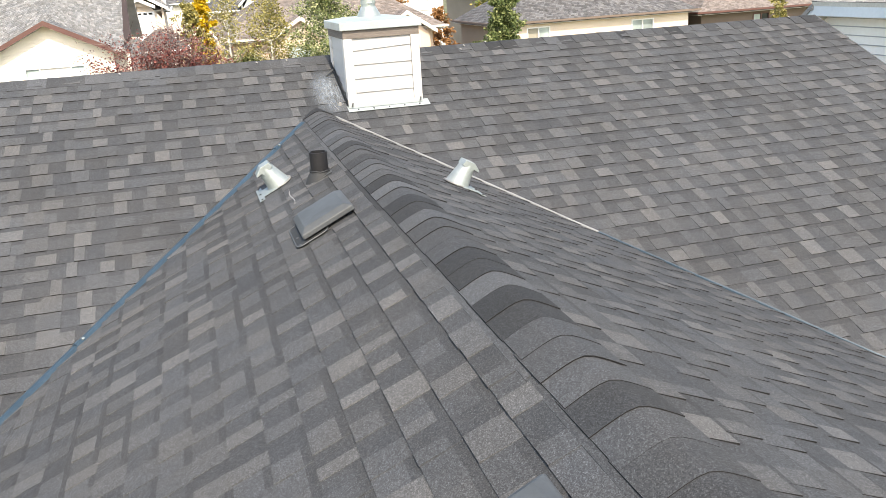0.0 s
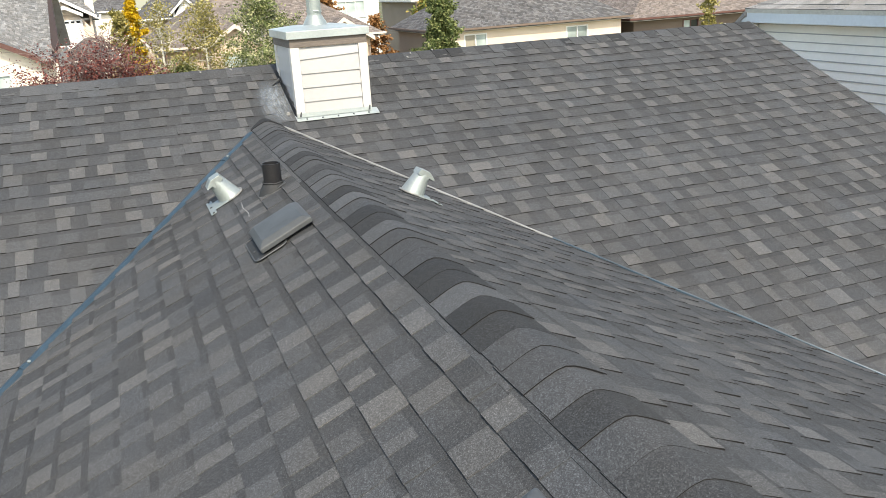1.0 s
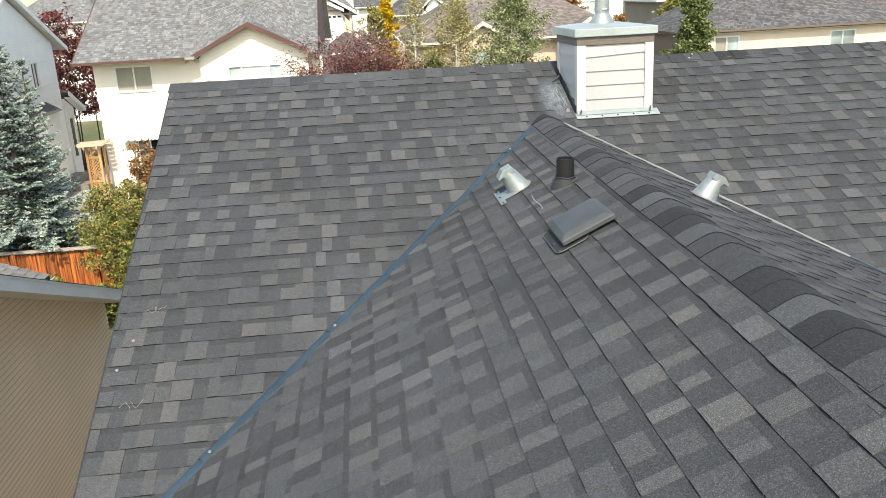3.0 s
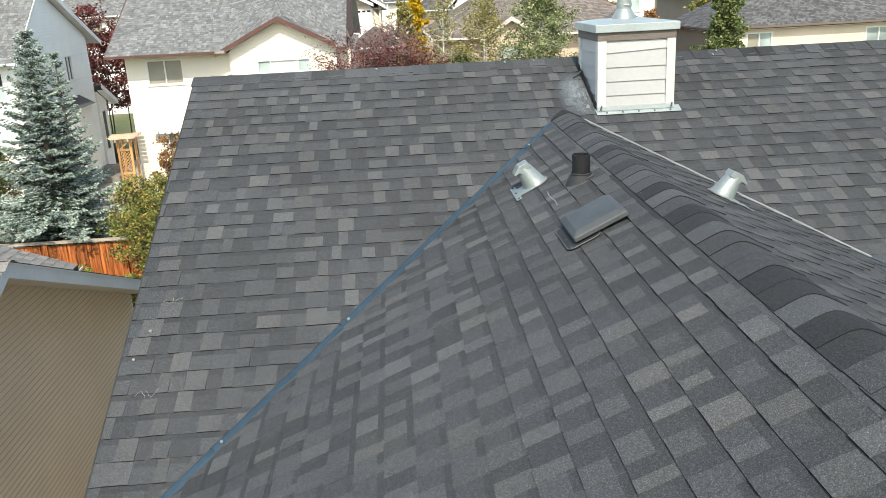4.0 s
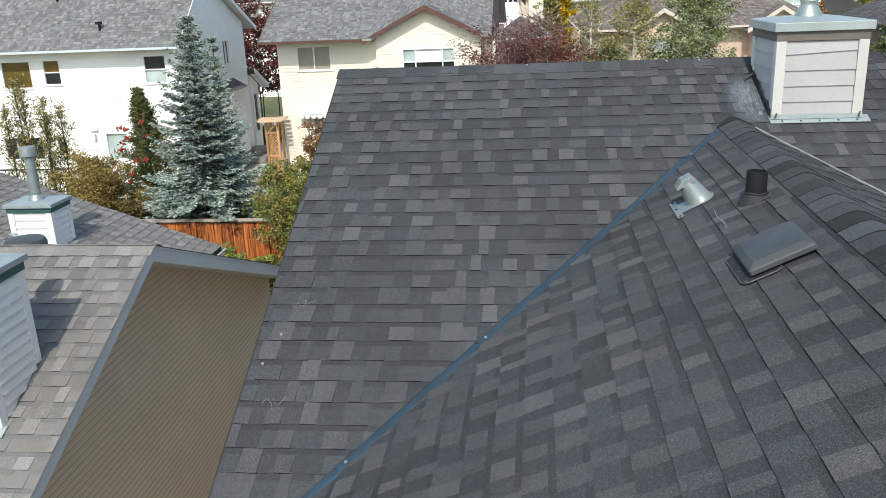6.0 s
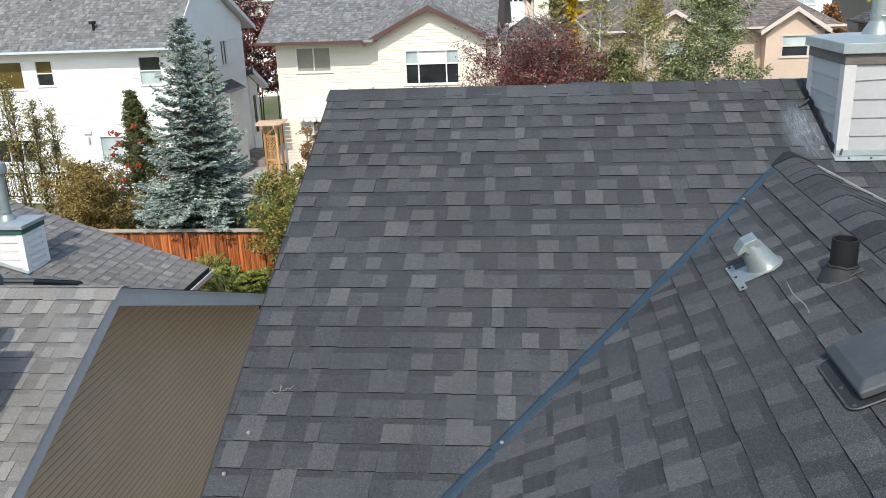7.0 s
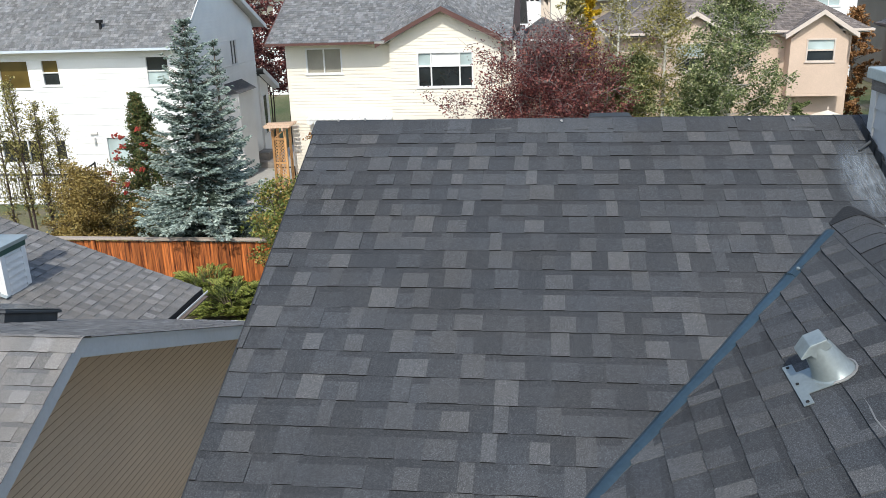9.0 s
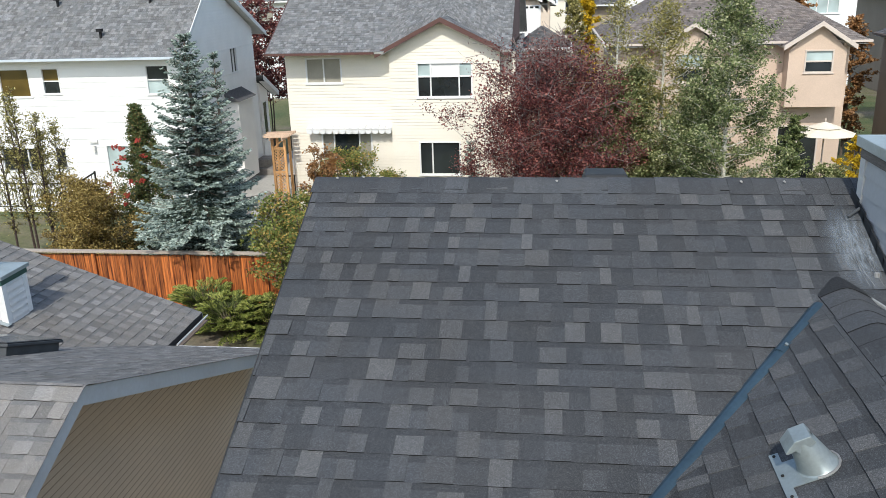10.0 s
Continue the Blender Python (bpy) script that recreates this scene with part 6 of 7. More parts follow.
def spruce(name, x, y, height, radius, label, seed, levels=24, per=9, needle=None, z0=-0.02, low=0.04, fat=1.0, fence=None):
    """A spruce: whorls of separate boughs that droop and turn up at the tip, each with side twigs dressed in short needle sprigs."""
    rng = random.Random(seed)
    t = thing(name, (x, y, z0), label, "tree")
    tr = B().tube([(x, y, z0), (x, y, z0 + height * 0.5), (x, y, z0 + height * 0.98)], [0.11 * fat, 0.06 * fat, 0.01], 8)
    cr_, inner = B(), B()
    for l in range(levels):
        f = low + (1 - low) * (l / levels) ** 0.9
        n_ = max(8, int(per * (1 - 0.3 * f)))
        for i in range(n_):
            a = (i + rng.uniform(-0.3, 0.3)) * 6.283 / n_ + l * 2.4
            r = (radius * (1 - f) ** 0.86 * rng.choice((0.62, 0.85, 0.95, 1.0, 1.05)) * rng.uniform(0.92, 1.08) + 0.03)
            d = Vector((math.cos(a), math.sin(a), 0))
            s = Vector((-d.y, d.x, 0))
            root = Vector((x, y, z0 + height * (f + rng.uniform(-0.007, 0.007))))
            over = fence and d.y < -0.8 and 2.6 < root.z < 3.3
            if fence and not over and y + d.y * r < fence[0] + 0.25 and root.z - 0.3 * r < fence[1]:
                r = min(r, (y - fence[0] - 0.25) / max(0.1, -d.y))
            droop, lift = rng.uniform(0.2, 0.44) * (1 - 2.2 * f * f) - 0.5 * f ** 4, rng.uniform(0.14, 0.34)
            if over:
                r, droop, lift = 1.9 * rng.uniform(0.85, 1.05), 0.44, 0.0
            bough = lambda g: root + d * r * g + Vector((0, 0, r * (-droop * 1.5 * g + (droop * 0.5 + lift) * g ** 3)))
            tr.tube([bough(0), bough(0.5), bough(0.95)], [0.016, 0.009, 0.003], 3, False)
            steps = max(4, int(r / 0.075))
            for k_ in range(steps):
                g = 0.06 + 0.94 * (k_ + rng.random()) / steps
                c = bough(g)
                side_len = (0.015 + 0.04 * (1 - f) + 0.36 * r * (1 - g) ** 0.75 * min(1.0, g * 3.0)) * rng.uniform(0.7, 1.15)
                for side in (-1, 1):
                    way = (d * rng.uniform(0.55, 0.95) + s * side + Vector((0, 0, rng.uniform(-0.22, 0.0)))).normalized()
                    m_ = max(1, int(side_len / 0.05))
                    for q in range(m_ + 1):
                        p = c + way * side_len * (q + rng.random() * 0.6) / (m_ + 0.6)
                        for _ in range(rng.choice((2, 2, 3))):
                            v = (way + d * 0.3 + Vector((rng.gauss(0, 0.5), rng.gauss(0, 0.5), rng.gauss(0.02, 0.26)))).normalized()
                            # sprigs deep in the crown take the colour with shade painted in
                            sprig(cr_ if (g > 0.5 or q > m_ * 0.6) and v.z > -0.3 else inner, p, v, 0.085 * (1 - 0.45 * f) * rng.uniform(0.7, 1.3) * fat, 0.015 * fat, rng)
    part("trunk", tr, M_BARK, t)
    part("inner_crown", inner, M_SHADENEEDLE, t, "needles inside the crown, its shade put into their dark green", "stuff")
    part("crown", cr_, needle or M_NEEDLE, t, "separate drooping boughs of short needle sprigs", "stuff")
    return t


spruce("blue_spruce", -9.1, 21.2, 6.95, 2.3, "tall blue spruce with drooping silvery boughs by the fence", 11, 21, 13, fat=1.3, low=0.2, fence=(20.0, 1.9))
spruce("blue_spruce", -9.72, 24.3, 6.3, 1.15, "slimmer blue spruce behind the first", 12, 21, 9, fat=1.2)
spruce("small_spruce", -3.15, 28.4, 3.0, 0.75, "small blue spruce before the cream house", 13, 14, 7, fat=0.95)
broadleaf("small_conifer", 6.85, 29.0, 3.85, 0.85, "dark green bushy young conifer on the patio edge", M_HEDGELEAF, M_DARKBARK, 14, 70, 7, 44, 0.05, 0.03, 0.24, shape=0.35, rise=(0.2, 0.6), taper=0.8)
# rowan with berries
rw = broadleaf("rowan_tree", -12.4, 24.2, 5.3, 2.0, "narrow dark green rowan tree with red berry clusters", M_ROWANLEAF, M_DARKBARK, 21, 230, 7, 30, 0.042, 0.05, 0.15, rise=(0.0, 0.35), taper=0.8, cone=1.05, thin=0.25)
rb = random.Random(4)
for i in range(16):
    a, zz = rb.uniform(-2.7, -0.3), rb.uniform(2.1, 3.9)
    rr = 1.5 * (1 - zz / 5.3) ** 1.05 + 0.05
    c = Vector((-12.4 + math.cos(a) * rr, 24.2 + math.sin(a) * rr, zz))
    bb = B()
    for j in range(14):
        p = c + Vector((rb.gauss(0, 0.045), rb.gauss(0, 0.045), rb.gauss(0, 0.03)))
        bb.hexa([p + Vector(v) * 0.018 for v in ((-1, -1, -1), (1, -1, -1), (1, 1, -1), (-1, 1, -1), (-1, -1, 1), (1, -1, 1), (1, 1, 1), (-1, 1, 1))])
    part("fruit", bb, M_BERRY, rw, "", "stuff")
broadleaf("ochre_shrub", -12.5, 22.0, 3.15, 1.2, "rounded shrub in ochre autumn leaf behind the fence", M_OCHRE, M_BARK, 22, 90, 8, 52, 0.042, 0.05, 0.22, stems=5, shape=0.8)
broadleaf("ochre_shrub", -13.55, 22.6, 2.7, 0.75, "ochre-brown shrub beside the rail", M_OCHRE, M_BARK, 23, 50, 7, 30, 0.045, 0.05, 0.22, stems=4, shape=0.8)
for k, (ax, ay, ah) in enumerate(((-16.2, 23.8, 4.6), (-15.85, 24.1, 5.3), (-15.6, 23.9, 5.5), (-15.35, 24.4, 4.4), (-15.12, 24.0, 4.85), (-14.9, 24.3, 4.3))):
    broadleaf("young_aspen", ax, ay, ah, 0.34, "thin upright young aspen with sparse olive leaves", M_DRYLEAF, M_DARKBARK, 240 + k, 56, 6, 6, 0.044, 0.24, 0.4, trunk=0.035, rise=(0.9, 2.2), lean=0.5)
broadleaf("plum_tree", -0.6, 26.2, 6.4, 2.5, "purple-leaved plum tree with crown thinning to bare twigs", M_PLUM, M_TWIG, 26, 170, 11, 72, 0.047, 0.08, 0.18, thin=0.6, bare=(4.3, 6.3), shape=0.85, stems=5, trunk=0.09, rise=(0.2, 1.2), twig=0.011)
broadleaf("plum_tree", -13.7, 41.5, 7.2, 1.9, "purple plum tree between two houses", M_PLUM, M_DARKBARK, 27, 60, 7, 26, 0.1, 0.36, 0.22, shape=0.8, stems=3)
broadleaf("aspen_tree", 2.6, 27.2, 7.9, 1.4, "slender white-barked aspen with olive leaves", M_DRYLEAF, M_PALEBARK, 28, 80, 8, 30, 0.052, 0.1, 0.22, trunk=0.085, thin=0.3)
broadleaf("aspen_tree", 1.5, 29.5, 7.6, 1.3, "white birch with nearly bare upper branches", M_DRYLEAF, M_PALEBARK, 29, 50, 6, 18, 0.055, 0.15, 0.25, trunk=0.08, twig=0.009)
broadleaf("green_aspen", 4.2, 25.2, 8.1, 1.75, "leafy green aspen with pale trunk and silvery leaves", M_ASPENLEAF, M_PALEBARK, 30, 110, 9, 74, 0.05, 0.06, 0.17, trunk=0.09, shape=0.72, thin=0.62)
broadleaf("green_aspen", 3.3, 26.0, 5.3, 1.4, "lower green aspen growing into its neighbour", M_GREENLEAF, M_PALEBARK, 31, 80, 8, 62, 0.05, 0.04, 0.22, shape=0.72)
broadleaf("green_aspen", 1.5, 27.0, 5.5, 1.45, "green shrubby aspen between plum and birch", M_GREENLEAF, M_PALEBARK, 32, 90, 8, 70, 0.052, 0.04, 0.22, shape=0.72)
broadleaf("columnar_aspen", 9.15, 24.0, 7.6, 0.75, "columnar green aspen, tall and narrow", M_HEDGELEAF, M_PALEBARK, 33, 120, 9, 70, 0.059, 0.05, 0.25, shape=0.6)
broadleaf("columnar_aspen", 20.6, 26.0, 6.6, 0.6, "narrow aspen turning yellow", M_DRYLEAF, M_PALEBARK, 34, 50, 7, 27, 0.066, 0.1, 0.25)
broadleaf("yellow_tree", 1.12, 46.0, 8.2, 0.6, "bright yellow autumn tree, tall and narrow", M_YELLOW, M_BARK, 35, 60, 7, 40, 0.1, 0.3, 0.25)
broadleaf("yellow_tree", 0.4, 42.5, 6.9, 0.95, "yellowing olive tree behind the plum", M_DRYLEAF, M_BARK, 36, 60, 7, 22, 0.09, 0.1, 0.22)
broadleaf("orange_tree", 12.0, 40.0, 6.0, 0.9, "orange autumn tree between two houses", M_ORANGE, M_BARK, 37, 50, 6, 28, 0.096, 0.1, 0.22)
broadleaf("orange_tree", 10.8, 46.0, 7.6, 1.3, "orange autumn tree behind the roofs", M_ORANGE, M_BARK, 38, 60, 6, 30, 0.144, 0.1, 0.22)
broadleaf("orange_tree", 17.2, 47.0, 7.5, 1.4, "green and orange tree behind the far fence", M_CLIMB, M_BARK, 46, 60, 6, 30, 0.13, 0.1, 0.22)
broadleaf("yellow_shrub", 9.1, 29.4, 2.9, 0.6, "golden shrub on the patio edge", M_YELLOW, M_BARK, 39, 40, 6, 34, 0.053, 0.05, 0.22, stems=3)
broadleaf("patio_shrub", 7.9, 29.0, 1.9, 0.7, "green shrub by the patio", M_GREENLEAF, M_BARK, 40, 40, 6, 34, 0.053, 0.05, 0.22, stems=3)
broadleaf("vine_shrub", -6.3, 19.5, 3.1, 0.85, "sprawling green vine with a few orange leaves over the fence", M_CLIMB, M_BARK, 41, 90, 7, 20, 0.05, 0.04, 0.22, stems=6, shape=0.75, z0=0.4)
broadleaf("vine_shrub", -5.6, 18.7, 2.9, 0.8, "sprawling green vine with a few orange leaves over the fence", M_CLIMB, M_BARK, 42, 80, 7, 26, 0.05, 0.04, 0.22, stems=6, shape=0.75, z0=0.4)
broadleaf("vine_shrub", -7.25, 20.9, 2.1, 0.95, "leafy light green shrub behind the fence", M_LIMELEAF, M_BARK, 43, 60, 7, 28, 0.045, 0.05, 0.22, stems=5, shape=0.7, z0=0.4)
broadleaf("orange_shrub", -6.35, 22.6, 3.5, 0.75, "loose shrub with pale orange autumn leaves by the arbour", M_ORANGE, M_BARK, 47, 50, 7, 26, 0.05, 0.05, 0.24, stems=4, shape=0.7, z0=0.4)
broadleaf("rose_shrub", -7.3, 28.6, 2.6, 1.1, "loose reddish-green shrub below the cream house windows", M_CLIMB, M_BARK, 44, 50, 7, 30, 0.053, 0.05, 0.24, stems=4, shape=0.7)
broadleaf("rose_shrub", -5.8, 28.9, 1.9, 0.8, "loose reddish-green shrub below the cream house windows", M_CLIMB, M_BARK, 45, 40, 7, 30, 0.053, 0.05, 0.24, stems=4, shape=0.7)


def juniper(x, y, r, h, seed, label):
    """A spreading juniper: arching boughs in tiers, each a flat plume of fine sprigs, shade painted dark within."""
    rng = random.Random(seed)
    z0 = ground_z(x, y)
    t = thing("juniper", (x, y, z0), label, "shrub", "junipers")
    tips, inner, st = B(), B(), B()
    for i in range(84):
        a = i * 2.4 + rng.uniform(-0.3, 0.3)
        tier = rng.random()
        rr = r * (1.1 - 0.55 * tier) * rng.uniform(0.8, 1.15)
        d = Vector((math.cos(a), math.sin(a), 0))
        s = Vector((-d.y, d.x, 0))
        root = Vector((x, y, z0 + 0.05)) + d * 0.1 * r
        arch = lambda g: root + d * rr * g + Vector((0, 0, h * (0.15 + 0.85 * tier) * (1.75 * g - 0.85 * g * g)))
        st.tube([arch(0), arch(0.4), arch(0.9)], [0.014, 0.009, 0.003], 4, False)
        for k_ in range(17):
            g = 0.3 + 0.72 * (k_ + rng.random()) / 17
            c = arch(g)
            fwd = (arch(g + 0.05) - arch(g)).normalized()
            wide = 0.17 * (1.12 - g) ** 0.6
            for side in (-1, 1):
                way = (fwd * 0.9 + s * side * rng.uniform(0.4, 0.9) + Vector((0, 0, rng.uniform(-0.1, 0.12)))).normalized()
                for q in range(3):
                    p = c + way * wide * (q + rng.random() * 0.7) / 3
                    v = (way + fwd * 0.6 + Vector((rng.gauss(0, 0.3), rng.gauss(0, 0.3), rng.gauss(0.08, 0.22)))).normalized()
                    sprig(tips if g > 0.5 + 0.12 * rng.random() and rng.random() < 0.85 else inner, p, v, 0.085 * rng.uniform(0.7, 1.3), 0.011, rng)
    part("stems", st, M_BARK, t, "", "stuff")
    part("inner_foliage", inner, M_SHADEJUNIPER, t, "inner sprays, shade put into their dark green", "stuff")
    part("foliage", tips, M_JUNIPER, t, "feathery yellow-green plumes", "stuff")


juniper(-8.45, 19.2, 0.85, 0.9, 1, "spreading yellow-green juniper in front of the fence")
juniper(-7.6, 18.6, 0.9, 0.82, 2, "spreading yellow-green juniper nearer the house")
juniper(-6.8, 18.6, 0.8, 0.8, 3, "spreading yellow-green juniper at the yard edge")

# cedar fence
fence = thing("cedar_fence", (-9.5, 20.0, 0.0), "orange-stained cedar board fence with weathered top rail", "fence")
rf = random.Random(8)
x = -15.0
boards = [B().box(0, 0.139, 0, 0.02, 0, 1.3).mesh("fence_board") for _ in range(1)]
for me in boards:
    recalc(me)
    me.materials.append(M_CEDAR)
i = 0
while x < -4.0:
    ob = new("fence_board", boards[0])
    ob.parent = fence
    ob.location = Vector((x, 20.0 + (0.012 if i % 2 else 0.0), 0.5 + rf.uniform(-0.01, 0.01))) - fence.location
    x += 0.1405
    i += 1
for xx in (-13.9, -11.5, -9.1, -6.7, -4.3):
    part("post", B().box(xx - 0.05, xx + 0.05, 19.95, 20.0, 0.4, 1.86), M_CEDAR, fence, bevel=0.005)
part("rail", B().box(-15.0, -3.9, 19.91, 20.07, 1.86, 1.905), M_CEDARRAIL, fence, "weathered cap rail", bevel=0.005)
part("rail", B().box(-15.0, -3.9, 20.035, 20.075, 1.45, 1.54), M_CEDARRAIL, fence)
# arbour with lattice
ar = thing("garden_arbour", (-9.85, 29.4, -0.02), "golden cedar garden arbour with lattice panel before the cream house", "arbour")
AX0, AX1, AY = -10.07, -9.64, 29.4
for xx in (AX0, AX1):
    part("post", B().box(xx - 0.04, xx + 0.04, AY - 0.04, AY + 0.04, -0.02, 2.8), M_LATTICE, ar, bevel=0.004)
    part("post", B().box(xx - 0.04, xx + 0.04, AY + 0.5, AY + 0.58, -0.02, 2.8), M_LATTICE, ar, bevel=0.004)
    part("beam", B().box(xx - 0.03, xx + 0.03, AY - 0.25, AY + 0.75, 2.8, 2.9), M_PALECEDAR, ar, bevel=0.004)
for zz in (0.72, 1.62, 2.45):
    part("cross_rail", B().box(AX0 + 0.042, AX1 - 0.042, AY - 0.025, AY + 0.025, zz, zz + 0.08), M_LATTICE, ar)
part("brace", B().prism([(AX0 + 0.05, AY - 0.02, 2.54), (AX0 + 0.1, AY - 0.02, 2.54), (AX1 - 0.05, AY - 0.02, 2.76), (AX1 - 0.1, AY - 0.02, 2.78)], (0, 0.04, 0)), M_LATTICE, ar)
span = AX1 - AX0 - 0.09
for z_lo, z_hi in ((0.81, 1.61), (1.71, 2.44)):
    for s in (1, -1):
        z = z_lo - span
        while z < z_hi:
            u0, u1 = max(0.0, z_lo - z), min(span, z_hi - z)
            if u1 - u0 > 0.03:
                p = [(AX0 + 0.045 + (u if s > 0 else span - u), z + u) for u in (u0, u1)]
                ya = AY + 0.008 * s
                part("lattice_slat", B().prism([(p[0][0], ya, p[0][1]), (p[1][0], ya, p[1][1]), (p[1][0], ya, p[1][1] + 0.035), (p[0][0], ya, p[0][1] + 0.035)], (0, 0.007, 0)), M_LATTICE, ar)
            z += 0.105
ra = random.Random(3)
for k in range(7):
    yy, lean = AY - 0.2 + k * 0.14, ra.uniform(-0.03, 0.05)
    part("rafter", B().prism([(AX0 - 0.2, yy, 2.9 + lean), (AX1 + 0.22, yy, 2.91), (AX1 + 0.25, yy, 2.99), (AX0 - 0.26, yy, 2.98 + lean)], (0, 0.035, 0)), M_PALECEDAR, ar)
# black stair rails by the white house
def iron_rail(x0, x1, y, za, zb, label):
    r = thing("iron_railing", ((x0 + x1) / 2, y, 0), label, "railing", "black railings")
    part("top_rail", B().tube([(x0, y, za), (x1, y, zb)], 0.03, 6), M_IRON, r)
    part("bottom_rail", B().tube([(x0, y, za - 0.8), (x1, y, zb - 0.8)], 0.02, 6), M_IRON, r)
    n_ = max(3, int((x1 - x0) / 0.13))
    for i in range(n_ + 1):
        f = i / n_
        part("baluster", B().tube([(x0 + (x1 - x0) * f, y, za + (zb - za) * f - 0.8), (x0 + (x1 - x0) * f, y, za + (zb - za) * f)], 0.012, 5), M_IRON, r)
    for xx, zz in ((x0, za), (x1, zb)):
        part("post", B().tube([(xx, y, 0), (xx, y, zz + 0.05)], 0.03, 6), M_IRON, r)


iron_rail(-16.6, -15.3, 27.0, 1.5, 2.2, "black iron stair railing beside the white house")
iron_rail(-20.0, -16.6, 27.5, 1.7, 1.7, "black iron deck railing")
iron_rail(-10.6, -9.9, 31.0, 1.15, 1.15, "short black iron gate railing in the side yard")
# patio umbrella
um = thing("patio_umbrella", (8.4, 31.0, 0.0), "cream canvas patio umbrella, open", "umbrella")
cb = B()
k = 8
for lv, (z, r) in enumerate(((2.62, 1.0), (2.8, 0.5), (2.82, 0.4))):
    cb.v += [(8.4 + math.cos(6.283 * i / k) * r, 31.0 + math.sin(6.283 * i / k) * r, z) for i in range(k)]
cb.f = [(j * k + i, j * k + (i + 1) % k, (j + 1) * k + (i + 1) % k, (j + 1) * k + i) for j in range(2) for i in range(k)] + [tuple(range(2 * k, 3 * k))]
tier = B()
for z, r in ((2.83, 0.52), (3.0, 0.04)):
    tier.v += [(8.4 + math.cos(6.283 * i / k) * r, 31.0 + math.sin(6.283 * i / k) * r, z) for i in range(k)]
tier.f = [(i, (i + 1) % k, k + (i + 1) % k, k + i) for i in range(k)] + [tuple(range(k, 2 * k))]
can = part("canopy", cb, M_CANVAS, um)
part("vent_tier", tier, M_CANVAS, um)
so = can.modifiers.new("thickness", "SOLIDIFY")
so.thickness = 0.012
for i in range(k):
    part("rib", B().tube([(8.4, 31.0, 2.95), (8.4 + math.cos(6.283 * i / k) * 0.96, 31.0 + math.sin(6.283 * i / k) * 0.96, 2.6)], 0.012, 5), M_CEDARRAIL, um)
part("pole", B().tube([(8.4, 31.0, 0), (8.4, 31.0, 3.12)], 0.025, 8), M_CEDARRAIL, um)
# stones of a bed along the white house
rs = random.Random(12)
bed = thing("rock_border", (-11.2, 29.0, 0), "dark landscaping rocks along the side yard", "rocks")
for i in range(26):
    x, y, r = rs.uniform(-12.2, -10.2), rs.uniform(27.5, 33), rs.uniform(0.12, 0.3)
    pts = [(math.cos(a) * r * rs.uniform(0.8, 1.1), math.sin(a) * r * rs.uniform(0.8, 1.1)) for a in [6.283 * j / 7 for j in range(7)]]
    bb = B().prism([(x + a, y + c, 0) for a, c in pts], (0, 0, r * 0.7))
    part("rock", bb, M_STONE, bed, bevel=0.03)


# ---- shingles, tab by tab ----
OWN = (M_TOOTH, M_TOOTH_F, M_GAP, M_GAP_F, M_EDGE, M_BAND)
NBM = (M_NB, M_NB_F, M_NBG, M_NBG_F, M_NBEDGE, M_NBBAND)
vm = Vector((0, 1, PITCH)).normalized()
cm = int((RIDGE_Y - EAVE_Y) * K / EXPO)
top_m = 0.138 + (cm - 1) * EXPO
om = on_main(0, RIDGE_Y) - vm * top_m
ym = lambda s: om.y + vm.y * s
shingle_slope(main_slope, om, (1, 0, 0), vm, cm,
              lambda s: rake_left(ym(s)),
              lambda s: rake_right(ym(s)), OWN, (-0.6, 5.3), 300, 101, "laminated charcoal shingles", butts=(0.0085, 0.005), top=top_m)
for slope, side, eave, seed, near in ((left_slope, -1, EAVE_L, 102, (0.2, 2.6)), (right_slope, 1, EAVE_R, 103, (1.5, 3.0))):
    c_ = CROSS_L if side < 0 else CROSS_R
    normal = Vector((side * c_, -SAG + (1 if side < 0 else -1) * c_ * YAW, 1)).normalized()
    u = Vector((YAW, 1, SAG)).normalized() * side
    v = normal.cross(u)
    run = (abs(eave - CX) - 0.05) * math.sqrt(1 + c_ ** 2)
    cc = int(run / EXPO_CROSS)
    top_c = 0.116 + (cc - 1) * EXPO_CROSS
    o = Vector((CX, CY, CZ)) - v * top_c
    # the valley in the slope's own measures, from two of its places
    vx = left_valley_x if side < 0 else right_valley_x
    ends = []
    for yy in (6.0, 3.0):
        p = on_cross(vx(yy), yy) - o
        ends.append((p.dot(v), p.dot(u)))
    (sa, ua), (sb, ub) = ends
    line = lambda s, sa=sa, ua=ua, sb=sb, ub=ub: ua + (ub - ua) * (s - sa) / (sb - sa)
    if side < 0:
        lo, hi = (lambda s, f=line: f(s) + 0.03), (lambda s: CY - FRONT_Y)
    else:
        lo, hi = (lambda s: FRONT_Y - CY), (lambda s, f=line: f(s) - 0.02)
    shingle_slope(slope, o, u, v, cc, lo, hi, OWN, near, 300, seed, "laminated charcoal shingles", butts=(0.0125, 0.008) if side < 0 else (0.0085, 0.004), top=top_c, expo=EXPO_CROSS, side=max(0, side))
main_ridge = part("ridge_board", B().box(-2.05, 6.2, 7.39, 7.41, 6.6, 6.67), M_DECK, house)
ridge_caps(main_ridge, (-2.10, 7.4, 6.70), (1, 0, 0), 8.36, 0.16, PITCH, PITCH, 0.007, M_CAP, 104, hump=0.006)
cross_ridge = part("ridge_board", B().box(CX - 0.15, CX - 0.1, FRONT_Y, 6.4, 6.05, 6.12), M_DECK, house)
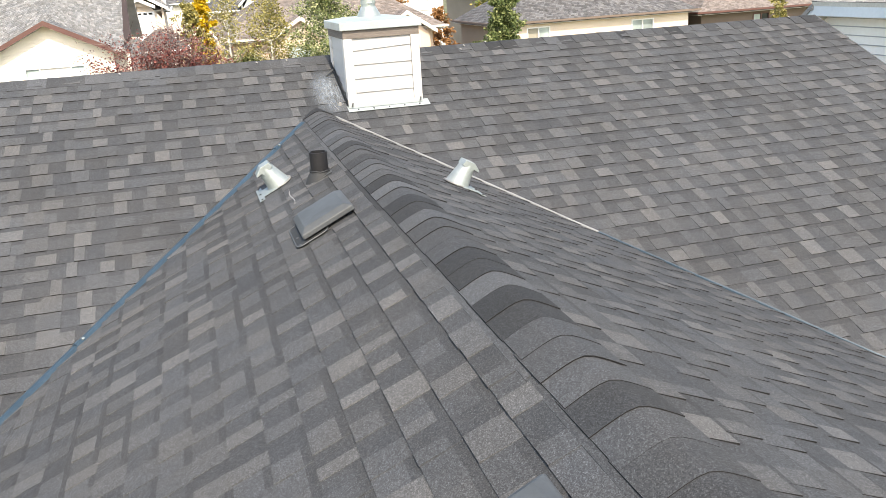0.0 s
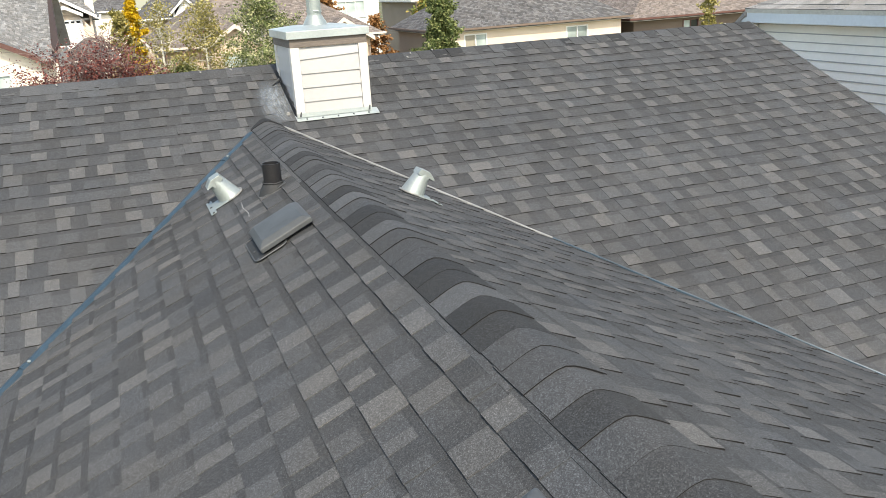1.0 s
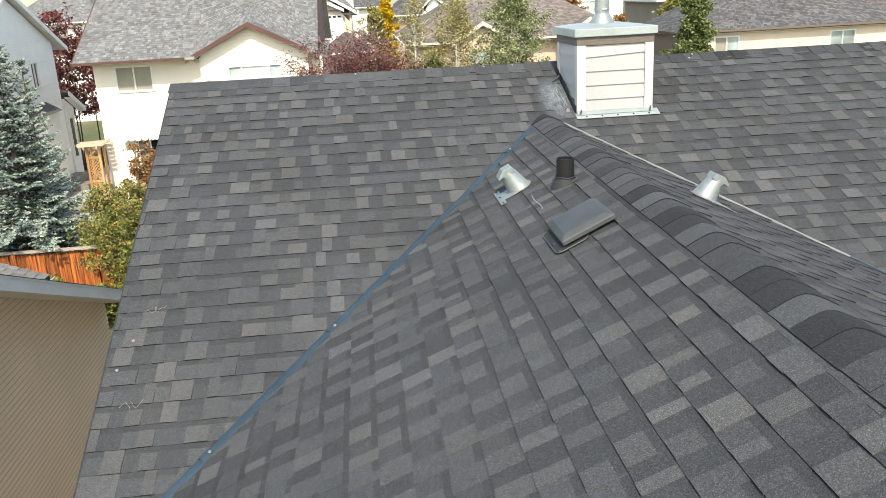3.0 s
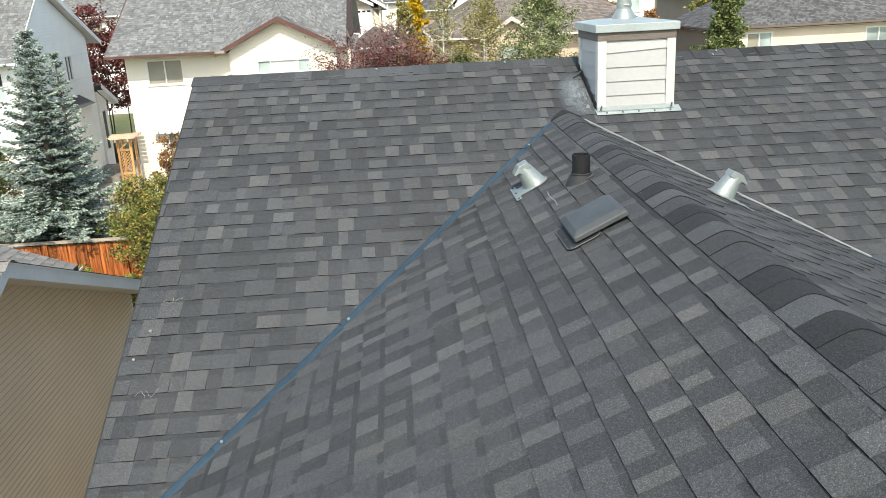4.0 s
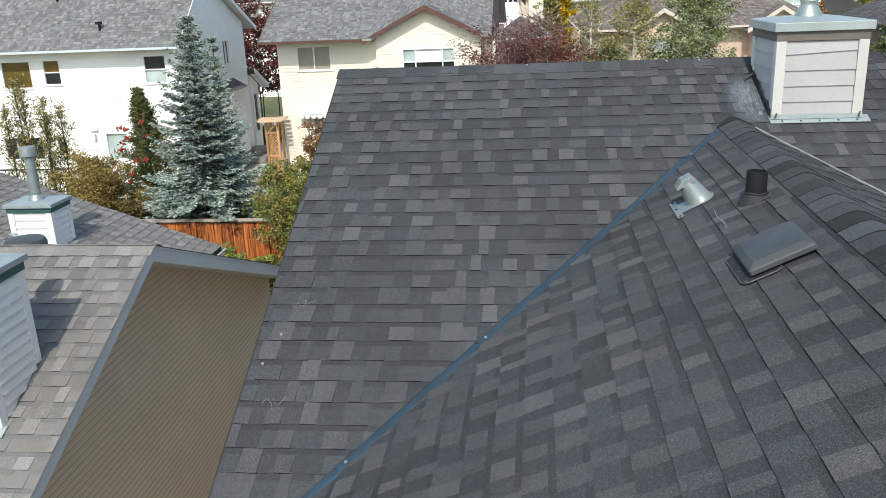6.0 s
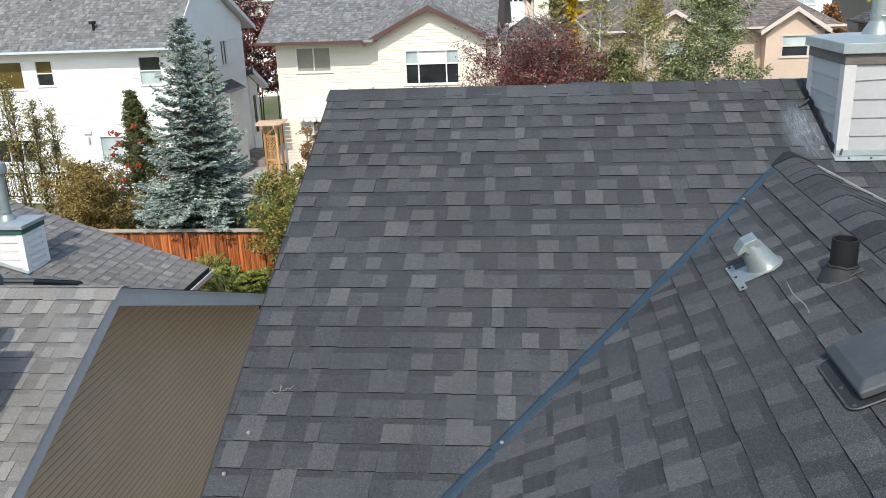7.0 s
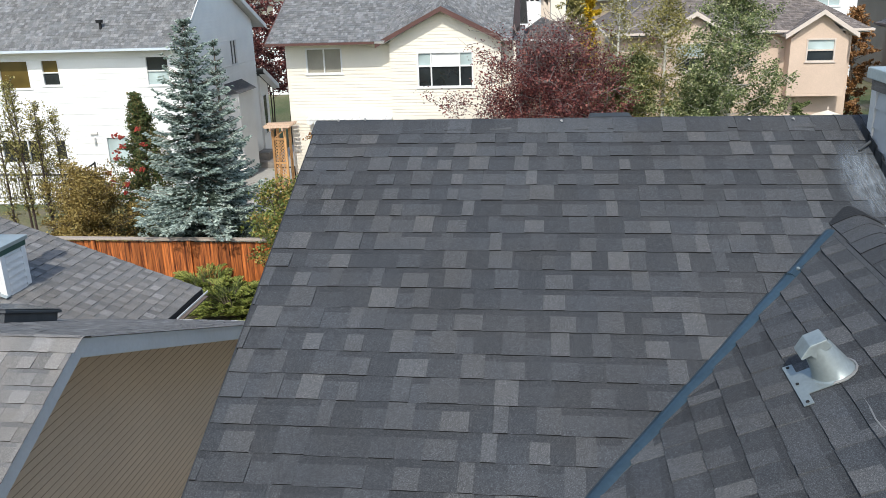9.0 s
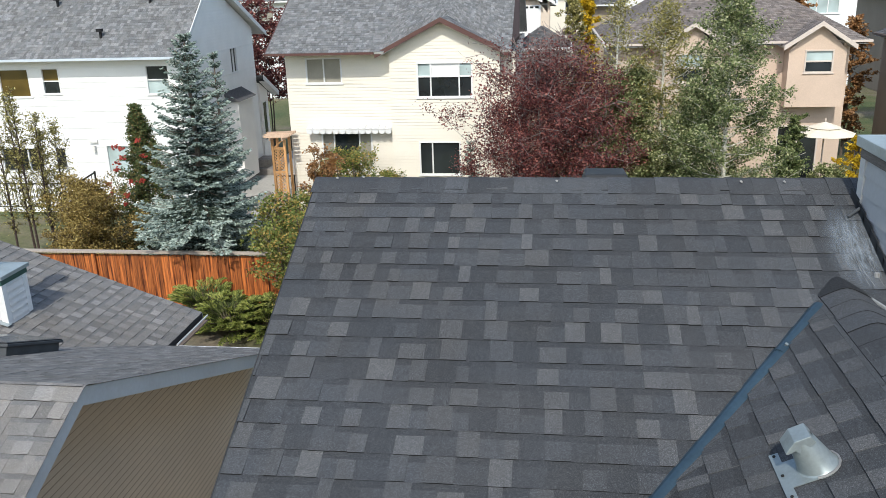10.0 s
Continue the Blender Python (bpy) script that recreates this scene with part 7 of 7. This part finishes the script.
ridge_caps(cross_ridge, (ridge_x(FRONT_Y), FRONT_Y, cross_z(ridge_x(FRONT_Y), FRONT_Y) + 0.010), (YAW, 1, SAG), 9.2, 0.125, CROSS_L, CROSS_R, 0.005, M_CAP, 105, hump=0.007)
# the strip of the top course that shows beside the caps
slip = Vector((-0.145, 0, -0.145 * CROSS_L))
for i in range(10):
    a = Vector((ridge_x(FRONT_Y), FRONT_Y, cross_z(ridge_x(FRONT_Y), FRONT_Y) + 0.005)) + Vector((YAW, 1, SAG)) * (i * 0.9)
    e = Vector((YAW, 1, SAG)) * 0.895
    s_ = B().prism([a + slip, a + slip + e, a + slip * 0.6 + e, a + slip * 0.6], (0, 0, 0.003))
    part("starter_strip", s_, M_CAP, cross_ridge)
vn = Vector((0, 1, NF)).normalized()
cn = int((NRY - NEAVE_F) * math.sqrt(1 + NF ** 2) / EXPO)
shingle_slope(nb_front, Vector((0, NRY, NRZ)) - vn * (cn * EXPO), (1, 0, 0), vn, cn, lambda s: -9.0, lambda s: NRX + 0.04, NBM, (-4.4, 5.5), 160, 106, "weathered shingles")
vb = Vector((0, -1, NBK)).normalized()
cb_ = int((NEAVE_B - NRY) * math.sqrt(1 + NBK ** 2) / EXPO)
shingle_slope(nb_back, Vector((0, NRY, NRZ)) - vb * (cb_ * EXPO), (-1, 0, 0), vb, cb_, lambda s: -NRX - 0.04, lambda s: 9.0, NBM, (-4.4, 8.5), 100, 107, "weathered shingles", butts=(0.005, 0.003))
vw = Vector((-1, 0, WP)).normalized()
cw = int(wing_run * math.sqrt(1 + WP ** 2) / EXPO)
shingle_slope(wing, (WX, 0, WZ), (0, 1, 0), vw, cw, lambda s: 9.0, lambda s: WY, NBM, (-6.2, 11.8), 100, 108, "weathered shingles")
nb_ridge = part("ridge_board", B().box(-9.0, NRX - 0.03, NRY - 0.01, NRY + 0.01, NRZ - 0.1, NRZ - 0.03), M_DECK, nb)
M_NBCAP = shingle("weathered_cap", NB_TOOTH, WARM)
ridge_caps(nb_ridge, (-9.0, NRY, NRZ + 0.006), (1, 0, 0), 5.26, 0.13, NBK, NF, 0.008, M_NBCAP, 109, hump=0.006)
